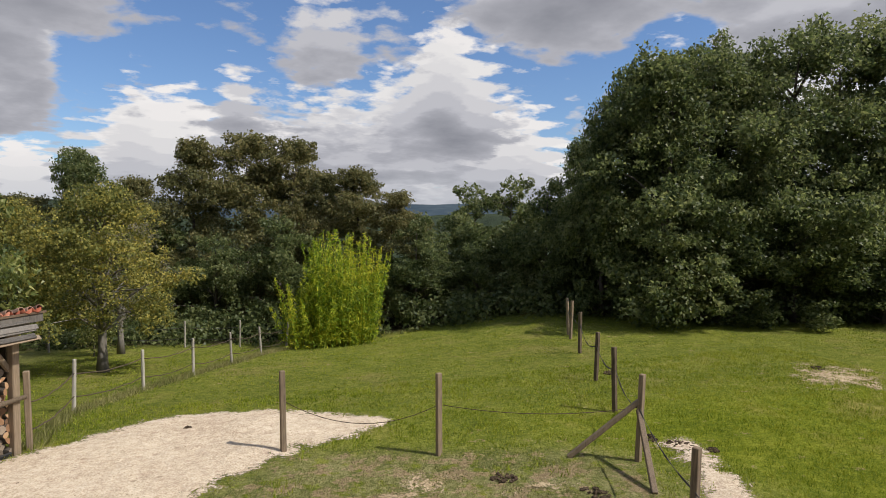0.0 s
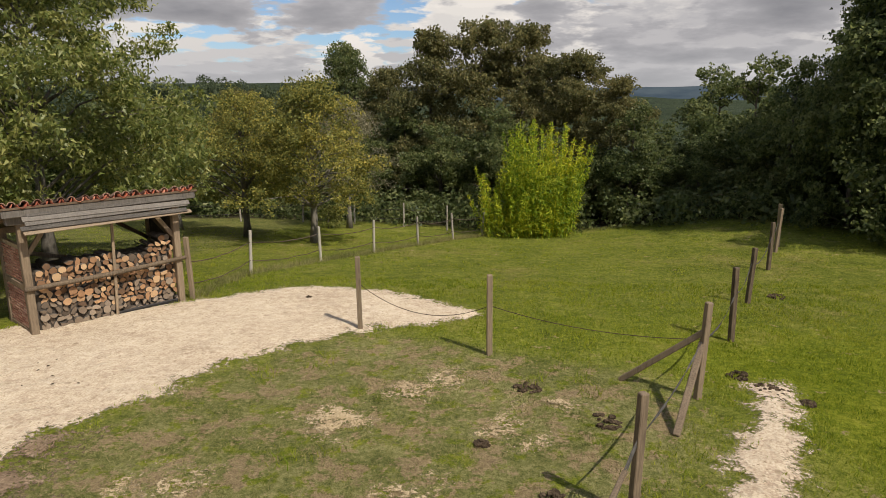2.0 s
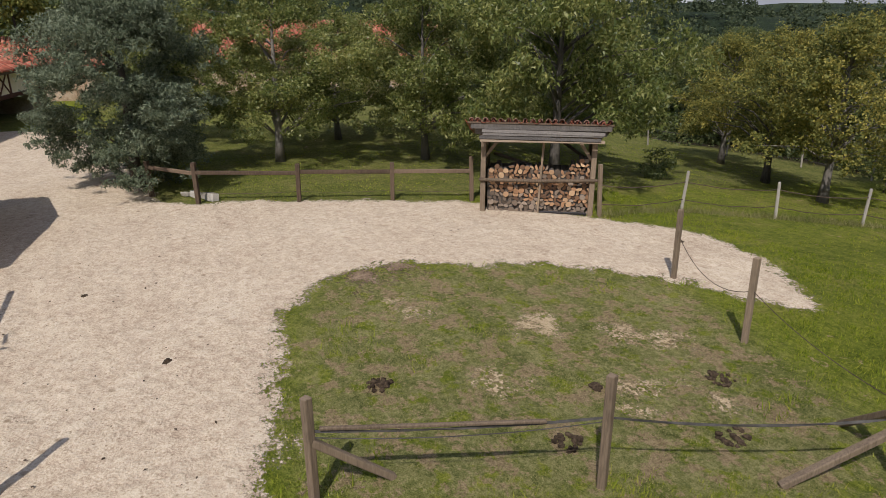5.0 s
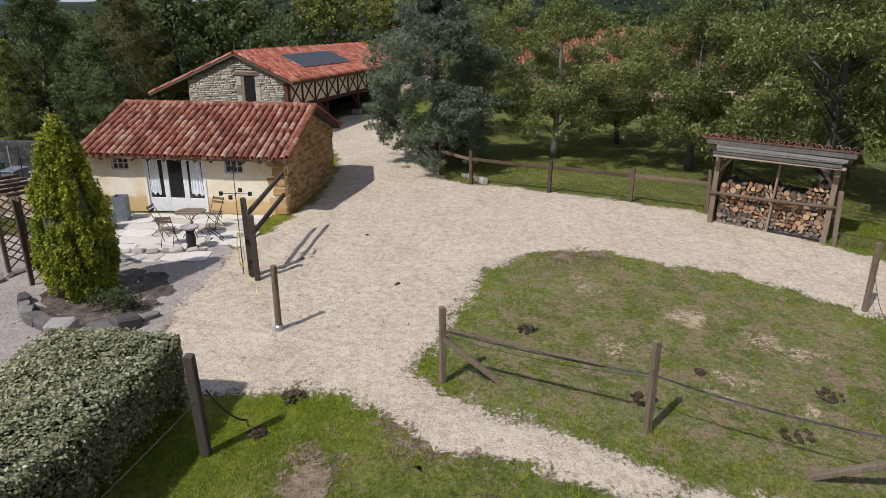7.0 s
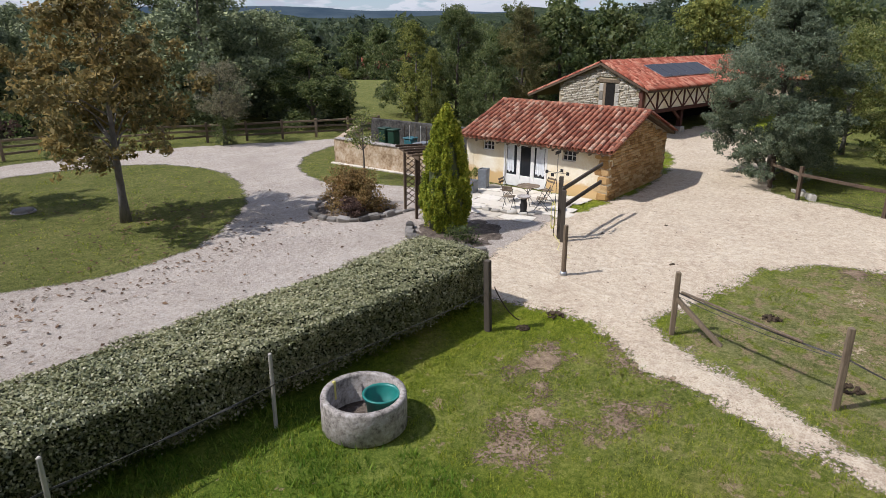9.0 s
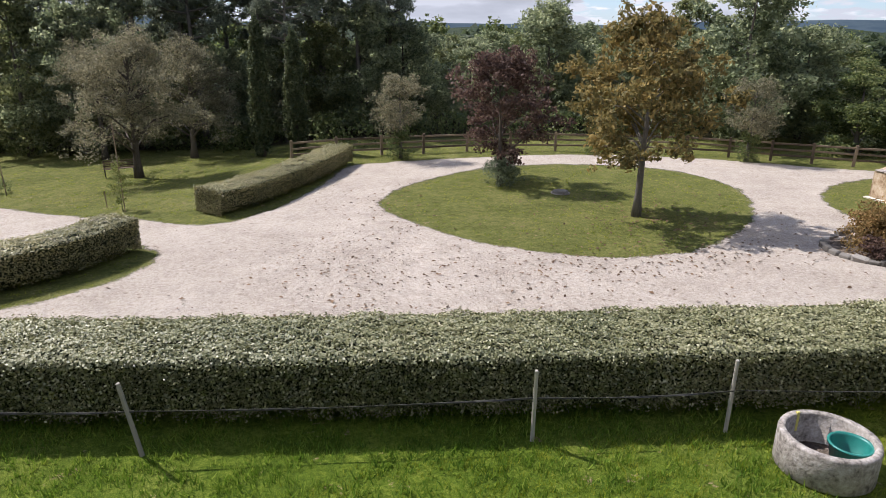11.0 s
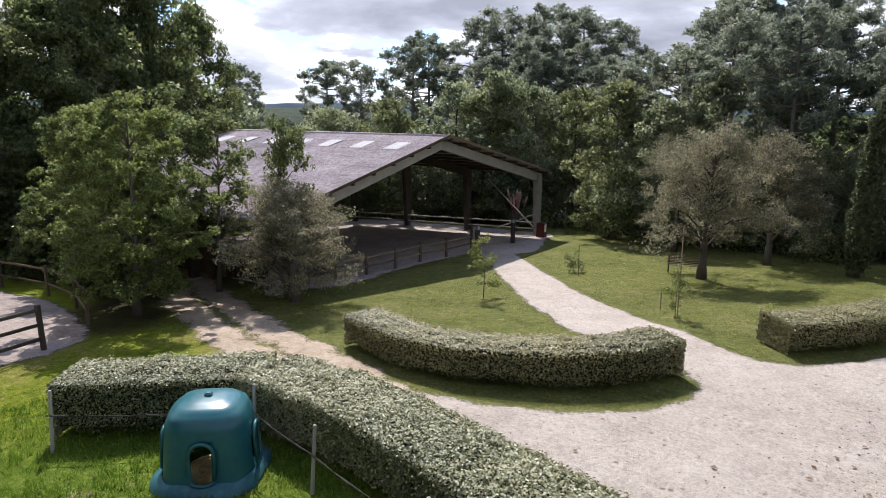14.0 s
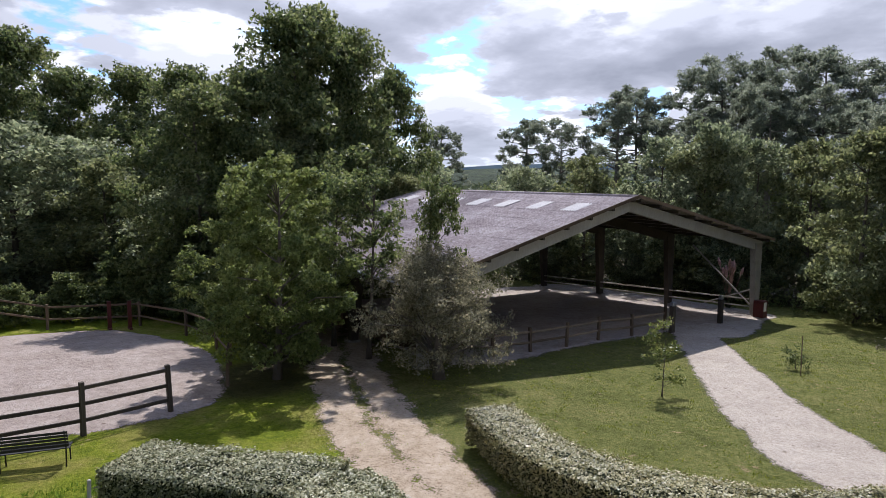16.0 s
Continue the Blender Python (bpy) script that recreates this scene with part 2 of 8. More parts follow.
SOIL = ground_material("brown_soil_and_shadow", (0.10, 0.068, 0.042), (0.22, 0.155, 0.098), (0.36, 0.27, 0.175), 26.0, 1.4, 0.9, 0.04, None, 40.0, True, 0.0, 1.9)
STRAW = ground_material("straw_coloured_soil", (0.21, 0.155, 0.085), (0.37, 0.285, 0.165), (0.50, 0.40, 0.25), 30.0, 2.0, 0.8, 0.03, None, 40.0, True, 0.0, 1.9)
MULCH = ground_material("brown_mulch", (0.055, 0.042, 0.032), (0.125, 0.097, 0.074), (0.24, 0.195, 0.155), 30.0, 1.5, 0.9, 0.05)
FARLAND = ground_material("far_woods_and_fields", (0.010, 0.018, 0.008), (0.019, 0.031, 0.013), (0.046, 0.060, 0.026), 0.35, 0.012, 1.0, 2.0)
BARK = wood_material("tree_bark", (0.035, 0.028, 0.022), (0.16, 0.135, 0.11), (6, 6, 2))
BARKPALE = wood_material("lichen_bark", (0.055, 0.048, 0.040), (0.22, 0.20, 0.17), (6, 6, 2))
WOODGREY = wood_material("weathered_grey_wood", (0.060, 0.043, 0.029), (0.29, 0.220, 0.148))
WOODBROWN = wood_material("brown_fence_wood", (0.045, 0.030, 0.020), (0.19, 0.135, 0.09))
WOODOLD = wood_material("blackened_old_wood", (0.035, 0.031, 0.027), (0.20, 0.18, 0.155))
WOODPALE = wood_material("silvered_post_wood", (0.20, 0.18, 0.15), (0.48, 0.44, 0.37))

OAK = leaf_material("oak_leaves", (0.036, 0.058, 0.020), (0.108, 0.140, 0.048), (0.240, 0.262, 0.104), 0.35, 0.55, 0.48)
# haze over the south wood is mixed in: greyer, bluer, lighter leaves; elm lightened too
WOODHAZE = leaf_material("hazed_wood_leaves", (0.066, 0.092, 0.052), (0.178, 0.212, 0.118), (0.340, 0.366, 0.212), 0.3, 0.65, 0.5)
ELM = leaf_material("elm_leaves", (0.066, 0.086, 0.036), (0.152, 0.176, 0.076), (0.290, 0.300, 0.140), 0.25, 0.58, 0.5)
OAKDRY = leaf_material("dry_oak_leaves", (0.060, 0.068, 0.026), (0.132, 0.134, 0.050), (0.245, 0.212, 0.086), 0.25, 0.45, 0.55)
CHERRY = leaf_material("cherry_leaves", (0.052, 0.078, 0.016), (0.146, 0.178, 0.042), (0.370, 0.360, 0.120), 0.45, 0.42, 0.45)
PEAR = leaf_material("yellowing_pear_leaves", (0.070, 0.090, 0.026), (0.184, 0.192, 0.050), (0.425, 0.355, 0.082), 0.2, 0.38, 0.6)
WILLOW = leaf_material("grey_green_leaves", (0.055, 0.076, 0.044), (0.132, 0.162, 0.098), (0.255, 0.290, 0.188), 0.16, 0.35, 0.6)
# needles greyed and lightened by the same painted haze
PINEHAZE = leaf_material("hazed_pine_needles", (0.076, 0.098, 0.072), (0.172, 0.204, 0.146), (0.320, 0.342, 0.245), 0.25, 0.6, 0.5)
ASHLEAF = leaf_material("ash_leaves", (0.062, 0.088, 0.026), (0.148, 0.188, 0.054), (0.285, 0.315, 0.108), 0.3, 0.5, 0.5)
FARWOOD = leaf_material("far_wood_leaves", (0.028, 0.043, 0.022), (0.060, 0.082, 0.040), (0.115, 0.135, 0.068), 0.2, 0.4, 0.6)
BAMBOO = leaf_material("bamboo_leaves", (0.075, 0.150, 0.014), (0.250, 0.340, 0.024), (0.600, 0.540, 0.045), 0.2, 0.42, 0.55)
CYPRESS = leaf_material("dark_cypress_needles", (0.036, 0.054, 0.026), (0.082, 0.102, 0.048), (0.160, 0.170, 0.082), 0.15, 0.3, 0.6)
GOLDCYP = leaf_material("golden_cypress_needles", (0.080, 0.124, 0.013), (0.247, 0.281, 0.023), (0.523, 0.483, 0.049), 0.15, 0.25, 0.6)
LAUREL = leaf_material("hedge_leaves", (0.060, 0.074, 0.024), (0.204, 0.206, 0.086), (0.440, 0.415, 0.240), 0.65, 0.16, 0.5)
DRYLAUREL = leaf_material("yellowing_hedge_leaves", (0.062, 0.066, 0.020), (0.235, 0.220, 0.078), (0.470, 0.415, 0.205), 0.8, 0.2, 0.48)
REDLEAF = leaf_material("dark_red_leaves", (0.050, 0.033, 0.028), (0.115, 0.074, 0.058), (0.215, 0.145, 0.112), 0.16, 0.35, 0.6)
CHESTNUT = leaf_material("autumn_chestnut_leaves", (0.078, 0.078, 0.034), (0.180, 0.150, 0.056), (0.350, 0.255, 0.090), 0.16, 0.35, 0.6)
GREYSHRUB = leaf_material("brown_grey_leaves", (0.085, 0.084, 0.050), (0.190, 0.182, 0.112), (0.350, 0.318, 0.210), 0.16, 0.45, 0.6)
YELLOWLEAF = leaf_material("yellow_poplar_leaves", (0.075, 0.095, 0.024), (0.185, 0.205, 0.050), (0.360, 0.350, 0.095), 0.16, 0.35, 0.6)
RUSTLEAF = leaf_material("rusty_leaves", (0.105, 0.075, 0.030), (0.242, 0.172, 0.065), (0.378, 0.230, 0.100), 0.16, 0.3, 0.6)
DEADLEAF = leaf_material("dead_brown_leaves", (0.055, 0.034, 0.020), (0.130, 0.078, 0.044), (0.240, 0.150, 0.085), 0.2, 0.2, 0.6)
BLADES = leaf_material("grass_blades", (0.084, 0.132, 0.008), (0.190, 0.245, 0.015), (0.365, 0.360, 0.050), 0.12, 0.3, 0.6)
LUSHBLADES = leaf_material("lush_grass_blades", (0.050, 0.108, 0.010), (0.118, 0.205, 0.018), (0.260, 0.325, 0.050), 0.15, 0.35, 0.6)
DRYBLADES = leaf_material("worn_grass_blades", (0.112, 0.124, 0.036), (0.220, 0.222, 0.080), (0.375, 0.320, 0.150), 0.1, 0.3, 0.7)


def pieces_material(name, stops, rough=0.9, grain=9.0, bump=0.6, by_island=False, stain=(0.05, 0.045, 0.035), stain_at=(0.58, 0.75)):
    """Stones, tiles and bricks: each piece has its own tone, with grain and dark stains."""
    k = Nodes(name, rough, 0.2)
    r = k.island() if by_island else k.random()
    g = k.noise(grain, 5.0, 0.65)
    v = k.math("ADD", k.math("MULTIPLY", r, 0.75), k.math("MULTIPLY", g, 0.35))
    col = k.ramp(v, stops)
    st = k.ramp(k.noise(grain * 0.55, 4.0, 0.7), [(stain_at[0], 0.0), (stain_at[1], 0.75)])
    k.color(k.mix(st, col, stain))
    k.bump(g, bump, 0.012)
    return k.mat


TILE = pieces_material("clay_roof_tiles", [(0.05, (0.12, 0.045, 0.030)), (0.35, (0.25, 0.082, 0.046)), (0.7, (0.36, 0.145, 0.085)), (0.92, (0.46, 0.28, 0.19)), (1.0, (0.50, 0.40, 0.31))], stain_at=(0.52, 0.70))
SHEDTILE = pieces_material("browned_shed_tiles", [(0.05, (0.060, 0.040, 0.032)), (0.5, (0.150, 0.086, 0.062)), (1.0, (0.30, 0.190, 0.140))], stain_at=(0.50, 0.68))
TILEFAR = pieces_material("old_clay_roof_tiles", [(0.05, (0.17, 0.048, 0.030)), (0.5, (0.32, 0.095, 0.055)), (1.0, (0.44, 0.21, 0.135))], by_island=True)
GOLDEN = [(0.1, (0.22, 0.115, 0.040)), (0.5, (0.42, 0.25, 0.095)), (1.0, (0.54, 0.39, 0.21))]
STONE = pieces_material("golden_rubble_stone", GOLDEN)
STONEREST = pieces_material("golden_rubble_facing", GOLDEN, by_island=True)
STONEPALE = pieces_material("pale_rubble_stone", [(0.1, (0.24, 0.20, 0.15)), (0.5, (0.42, 0.37, 0.28)), (1.0, (0.54, 0.49, 0.40))], by_island=True)
EDGESTONE = pieces_material("grey_border_stone", [(0.1, (0.17, 0.15, 0.125)), (0.5, (0.33, 0.30, 0.25)), (1.0, (0.47, 0.44, 0.38))])
ROCK = pieces_material("dark_rough_rock", [(0.1, (0.065, 0.058, 0.052)), (0.5, (0.17, 0.155, 0.135)), (1.0, (0.34, 0.31, 0.27))])
BRICK = pieces_material("thin_old_bricks", [(0.1, (0.26, 0.12, 0.085)), (0.5, (0.40, 0.21, 0.15)), (1.0, (0.50, 0.33, 0.25))])
MORTAR = ground_material("earth_mortar", (0.26, 0.20, 0.12), (0.36, 0.29, 0.19), (0.46, 0.39, 0.28), 22.0, 1.2)
PAVING = pieces_material("pale_paving", [(0.1, (0.46, 0.40, 0.31)), (0.5, (0.58, 0.52, 0.42)), (1.0, (0.68, 0.62, 0.52))], stain=(0.25, 0.21, 0.16))


def plaster_material():
    k = Nodes("cream_lime_plaster", 0.92, 0.15)
    big, fine = k.noise(0.9, 4.0, 0.65), k.noise(14.0, 4.0, 0.7)
    col = k.ramp(k.math("ADD", k.math("MULTIPLY", big, 0.7), k.math("MULTIPLY", fine, 0.3)), [(0.3, (0.62, 0.48, 0.28)), (0.46, (0.72, 0.62, 0.44)), (0.62, (0.80, 0.74, 0.61))])
    sep = k.n.new("ShaderNodeSeparateXYZ")
    k.l.new(k.where, sep.inputs[0])
    low = k.math("ADD", sep.outputs["Z"], k.math("MULTIPLY", big, 0.8))
    col = k.mix(k.ramp(low, [(0.85, 0.9), (1.5, 0.0)]), col, (0.58, 0.38, 0.16))
    k.color(col)
    k.bump(fine, 0.35, 0.01)
    return k.mat


PLASTER = plaster_material()
BACKWALL = ground_material("dark_concrete", (0.026, 0.024, 0.022), (0.062, 0.058, 0.052), (0.125, 0.115, 0.10), 9.0, 1.2, 0.5, 0.015)
WALLOLD = ground_material("worn_wall_render", (0.22, 0.145, 0.085), (0.42, 0.31, 0.20), (0.56, 0.47, 0.36), 9.0, 0.9, 0.4, 0.015)
CONCRETE = ground_material("mottled_concrete", (0.10, 0.088, 0.076), (0.30, 0.265, 0.23), (0.46, 0.42, 0.38), 16.0, 1.8, 0.6, 0.015)
WHITEPAINT = plain_material("white_painted_wood", (0.74, 0.72, 0.68), 0.55, 0, 0.4, 0.06)
CURTAIN = plain_material("white_curtain", (0.70, 0.71, 0.72), 0.9, 0, 0.1, 0.1)
# black stands in for the darkness of unlit rooms
DARKROOM = plain_material("unlit_inside_black", (0.02, 0.018, 0.016), 0.9, 0, 0.1)
GLASS = plain_material("window_glass", (0.02, 0.022, 0.025), 0.06, 0, 0.6, 0.05)
SOLAR = plain_material("solar_panel_glass", (0.018, 0.022, 0.034), 0.12, 0, 0.6, 0.1)
ALU = plain_material("grey_metal", (0.42, 0.43, 0.44), 0.4, 0.8, 0.5, 0.1)
ZINC = plain_material("zinc_planter", (0.22, 0.235, 0.25), 0.55, 0.4, 0.4, 0.15)
IRON = plain_material("dark_iron", (0.035, 0.033, 0.032), 0.55, 0.5, 0.4, 0.2)
TEAL = plain_material("teal_plastic", (0.018, 0.105, 0.118), 0.32, 0, 0.5, 0.12)
TEALRIM = plain_material("pale_teal_plastic", (0.035, 0.125, 0.145), 0.5, 0, 0.4, 0.25)
BUCKET = plain_material("green_plastic_tub", (0.018, 0.17, 0.14), 0.42, 0, 0.45, 0.1)
GREENBIN = plain_material("dark_green_plastic", (0.014, 0.045, 0.026), 0.5, 0, 0.4, 0.1)
TAPE = plain_material("grey_fence_tape", (0.075, 0.070, 0.062), 0.8, 0, 0.2, 0.35)
ROPE = plain_material("dark_rope", (0.10, 0.075, 0.055), 0.95, 0, 0.1, 0.3)
HOSE = plain_material("yellow_hose", (0.62, 0.55, 0.14), 0.45, 0, 0.4, 0.1)
HAY = ground_material("hay", (0.22, 0.15, 0.06), (0.40, 0.29, 0.12), (0.55, 0.43, 0.22), 30.0, 3.0)
MANURE = ground_material("manure", (0.030, 0.020, 0.012), (0.075, 0.052, 0.032), (0.14, 0.10, 0.065), 24.0, 3.0, 1.0, 0.05)
REDPAINT = plain_material("dark_red_paint", (0.085, 0.016, 0.013), 0.6, 0, 0.3, 0.2)
TIMBER = wood_material("dark_red_timber", (0.045, 0.018, 0.014), (0.13, 0.055, 0.04))
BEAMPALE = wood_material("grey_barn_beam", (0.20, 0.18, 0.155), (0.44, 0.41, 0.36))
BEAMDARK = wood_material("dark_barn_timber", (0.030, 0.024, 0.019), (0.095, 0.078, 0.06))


def sheet_material():
    k = Nodes("weathered_fibre_sheets", 0.85, 0.25)
    s, big = k.noise(5.0, 6.0, 0.7), k.noise(0.5, 3.0)
    v = k.math("ADD", k.math("MULTIPLY", s, 0.65), k.math("MULTIPLY", big, 0.4))
    k.color(k.ramp(v, [(0.3, (0.13, 0.102, 0.100)), (0.50, (0.29, 0.240, 0.238)), (0.70, (0.50, 0.445, 0.44))]))
    k.bump(s, 0.4, 0.01)
    return k.mat


SHEETROOF = sheet_material()
ROOFLIGHT = plain_material("clouded_roof_light", (0.52, 0.49, 0.48), 0.8, 0, 0.4, 0.1)


def log_material():
    k = Nodes("cut_firewood_ends", 0.9, 0.15)
    g = k.noise(22.0, 4.0, 0.6)
    v = k.math("ADD", k.math("MULTIPLY", k.random(), 0.8), k.math("MULTIPLY", g, 0.3))
    k.color(k.ramp(v, [(0.1, (0.090, 0.060, 0.042)), (0.35, (0.215, 0.122, 0.068)), (0.65, (0.365, 0.208, 0.110)), (1.0, (0.53, 0.370, 0.215))]))
    k.bump(g, 0.5, 0.008)
    return k.mat


LOGEND = log_material()


def old_log_material():
    k = Nodes("old_grey_firewood", 0.9, 0.15)
    g = k.noise(22.0, 4.0, 0.6)
    v = k.math("ADD", k.math("MULTIPLY", k.random(), 0.8), k.math("MULTIPLY", g, 0.3))
    k.color(k.ramp(v, [(0.1, (0.078, 0.060, 0.046)), (0.5, (0.190, 0.145, 0.105)), (1.0, (0.34, 0.270, 0.20))]))
    k.bump(g, 0.5, 0.008)
    return k.mat


LOGGREY = old_log_material()


def hills_material():
    """The far ridge: the blue of many miles of air is painted on and glows by itself."""
    k = Nodes("far_hills_haze_glow", 1.0, 0.0).world()
    col = k.ramp(k.noise(0.004, 5.0, 0.65, (1, 1, 6)), [(0.35, (0.060, 0.090, 0.125)), (0.65, (0.100, 0.135, 0.165))])
    k.color((0.0, 0.0, 0.0))
    k.put(k.b.inputs["Emission Color"], col)
    k.b.inputs["Emission Strength"].default_value = 1.0
    return k.mat


HILLS = hills_material()

# ---- building helpers ----
def quick_mesh(name, verts, faces):
    """A mesh from arrays; all faces have the same number of corners."""
    verts, faces = np.asarray(verts, dtype=np.float32), np.asarray(faces, dtype=np.int32)
    me = bpy.data.meshes.new(name)
    k = faces.shape[1]
    me.vertices.add(len(verts))
    me.vertices.foreach_set("co", verts.ravel())
    me.loops.add(faces.size)
    me.loops.foreach_set("vertex_index", faces.ravel())
    me.polygons.add(len(faces))
    me.polygons.foreach_set("loop_start", np.arange(0, faces.size, k, dtype=np.int32))
    me.update(calc_edges=True)
    return me


def smooth(me, on=True):
    me.polygons.foreach_set("use_smooth", [on] * len(me.polygons))
    return me


def mesh_part(name, me, material, parent=None, label=""):
    if not me.materials:
        me.materials.append(material)
    ob = new(name, me)
    if parent is not None:
        ob.parent = parent
    if label:
        ob["label"] = label
    return ob


def part(name, bm, material, parent=None, label=""):
    me = bpy.data.meshes.new(name)
    bm.to_mesh(me)
    bm.free()
    return mesh_part(name, me, material, parent, label)


def thing(name, at, label, category, group="", turn=0.0, kind=""):
    ob = new(name)
    ob.empty_display_size = 0.2
    ob.location = at
    ob.rotation_euler = (0, 0, radians(turn))
    return tagged(ob, label, category, group, kind)


def add_box(bm, lo, hi, bevel=0.0, m=None):
    """A box between two corners, its edges rounded off, moved by m."""
    c = [(a + b) / 2 for a, b in zip(lo, hi)]
    s = [abs(b - a) for a, b in zip(lo, hi)]
    made = bmesh.ops.create_cube(bm, size=1.0, matrix=Matrix.Translation(c) @ Matrix.Diagonal((*s, 1)))["verts"]
    if bevel:
        edges = list({e for v in made for e in v.link_edges})
        made = list({v for f in bmesh.ops.bevel(bm, geom=edges, offset=bevel, segments=1, affect="EDGES")["faces"] for v in f.verts} | {v for v in made if v.is_valid})
    if m is not None:
        bmesh.ops.transform(bm, matrix=m, verts=[v for v in made if v.is_valid])
    return bm


def box(lo, hi, bevel=0.0, m=None):
    return add_box(bmesh.new(), lo, hi, bevel, m)


def add_beam(bm, a, b, w, h, bevel=0.01):
    """A squared beam from a to b."""
    a, b = Vector(a), Vector(b)
    d = b - a
    m = Matrix.Translation((a + b) / 2) @ d.to_track_quat("X", "Z").to_matrix().to_4x4()
    return add_box(bm, (-d.length / 2, -w / 2, -h / 2), (d.length / 2, w / 2, h / 2), bevel, m)


def beam(a, b, w, h, bevel=0.01):
    return add_beam(bmesh.new(), a, b, w, h, bevel)


def tube_arrays(paths, sides=7):
    """Round tapered tubes: each path is a list of (point, radius)."""
    vs, fs, base = [], [], 0
    for path in paths:
        pts = [Vector(p) for p, _ in path]
        ring = []
        for i, (p, r) in enumerate(path):
            d = (pts[min(i + 1, len(pts) - 1)] - pts[max(i - 1, 0)]).normalized()
            u = d.orthogonal().normalized() if i == 0 else (u - d * u.dot(d)).normalized()
            v = d.cross(u)
            for k in range(sides):
                a = 2 * math.pi * k / sides
                vs.append(pts[i] + (u * math.cos(a) + v * math.sin(a)) * r)
        n = len(path)
        for i in range(n - 1):
            for k in range(sides):
                k2 = (k + 1) % sides
                fs.append((base + i * sides + k, base + i * sides + k2, base + (i + 1) * sides + k2, base + (i + 1) * sides + k))
        vs.append(pts[-1])
        for k in range(sides):
            fs.append((base + (n - 1) * sides + k, base + (n - 1) * sides + (k + 1) % sides, base + n * sides, base + n * sides))
        base += n * sides + 1
    return vs, fs


def tube_mesh(name, paths, sides=7):
    bm = bmesh.new()
    vs, fs = tube_arrays(paths, sides)
    made = [bm.verts.new(v) for v in vs]
    for f in fs:
        bm.faces.new([made[i] for i in dict.fromkeys(f)])
    bmesh.ops.holes_fill(bm, edges=[e for e in bm.edges if e.is_boundary], sides=0)
    bmesh.ops.recalc_face_normals(bm, faces=bm.faces)
    me = bpy.data.meshes.new(name)
    bm.to_mesh(me)
    bm.free()
    return smooth(me)


# ---- ground ----
def step(a, b, v):
    v = np.clip((np.asarray(v, float) - a) / (b - a), 0, 1)
    return v * v * (3 - 2 * v)


def waves(x, y, size, seed, octaves=3):
    """A smooth uneven field between about -1 and 1."""
    rng = np.random.RandomState(seed)
    out, amp, tot = 0.0, 1.0, 0.0
    for o in range(octaves):
        for _ in range(4):
            a, ph = rng.uniform(0, 2 * math.pi), rng.uniform(0, 2 * math.pi)
            k = 2 * math.pi / size * rng.uniform(0.7, 1.4)
            out = out + amp * np.sin(k * (x * math.cos(a) + y * math.sin(a)) + ph)
        tot += amp * 2.2
        amp, size = amp * 0.55, size * 0.47
    return out / tot


def lie(x, y):
    """The height of the ground near the place."""
    x, y = np.asarray(x, float), np.asarray(y, float)
    z = -0.097 * np.maximum(0, y - 15.5) * (1 - step(3, 14, x))
    z = z - 0.062 * np.maximum(0, (x - 18) * 0.75 + (-y - 14) * 0.45) * step(18, 26, x + 0.3 * (-y - 14)) * step(3, 0, y)
    return z


def far_lie(x, y):
    """The wooded valley to the north and the hills round about."""
    x, y = np.asarray(x, float), np.asarray(y, float)
    r = np.hypot(x - 10, y + 5)
    a = np.arctan2(x - 10, y + 5)
    z = np.clip(lie(x, y), -4.5, 1)
    north = step(1.5, 0.7, np.abs(a - 0.1)) * step(42, 120, r)
    z = z * (1 - step(60, 110, r)) - 26 * north * step(45, 140, r) - 6 * (1 - north) * step(60, 160, r)
    west = step(1.3, 0.4, np.abs(a + 1.0))
    z = z + west * 34 * step(120, 330, r) + 7 * waves(x, y, 260, 5) * step(90, 240, r)
    z = z + step(400, 1500, r) * (26 + 22 * waves(x, y, 900, 8)) + step(1500, 4200, r) * (22 + 30 * waves(x, y, 2400, 9))
    return z


def land(x, y):
    r = np.hypot(np.asarray(x, float) - 10, np.asarray(y, float) + 5)
    w = step(40, 75, r)
    return lie(x, y) * (1 - w) + far_lie(x, y) * w


def gz(x, y):
    return float(land(x, y))


def grid_sheet(name, xs, ys, height):
    X, Y = np.meshgrid(xs, ys, indexing="ij")
    Z = height(X, Y)
    n, m = len(xs), len(ys)
    i = np.arange(n * m).reshape(n, m)
    f = np.stack([i[:-1, :-1], i[1:, :-1], i[1:, 1:], i[:-1, 1:]], -1).reshape(-1, 4)
    return smooth(quick_mesh(name, np.stack([X, Y, Z], -1).reshape(-1, 3), f))


def far_steps(mid, near, step_near):
    """Even steps near the middle, wider and wider ones outside."""
    inner = list(np.arange(-near, near + 0.01, step_near))
    out, d, s = [], near, step_near
    while d < 4600:
        s *= 1.13
        d += s
        out.append(d)
    return np.array([mid - d for d in reversed(out)] + [mid + d for d in inner] + [mid + d for d in out])


def land_bumpy(x, y):
    r = np.hypot(x - 10, y + 5)
    return land(x, y) + 0.02 * waves(x, y, 3.1, 3) * step(80, 60, r)


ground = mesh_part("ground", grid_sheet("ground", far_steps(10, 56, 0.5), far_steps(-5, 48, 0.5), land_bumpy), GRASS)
tagged(ground, "green mown lawn and paddock grass running out to wooded hills", "ground", kind="structure")
ground.data.materials.append(FARLAND)
cent = np.zeros(len(ground.data.polygons) * 3)
ground.data.polygons.foreach_get("center", cent)
cent = cent.reshape(-1, 3)
far_face = np.hypot(cent[:, 0] - 10, cent[:, 1] + 5) > 85
ground.data.polygons.foreach_set("material_index", far_face.astype(np.int32))


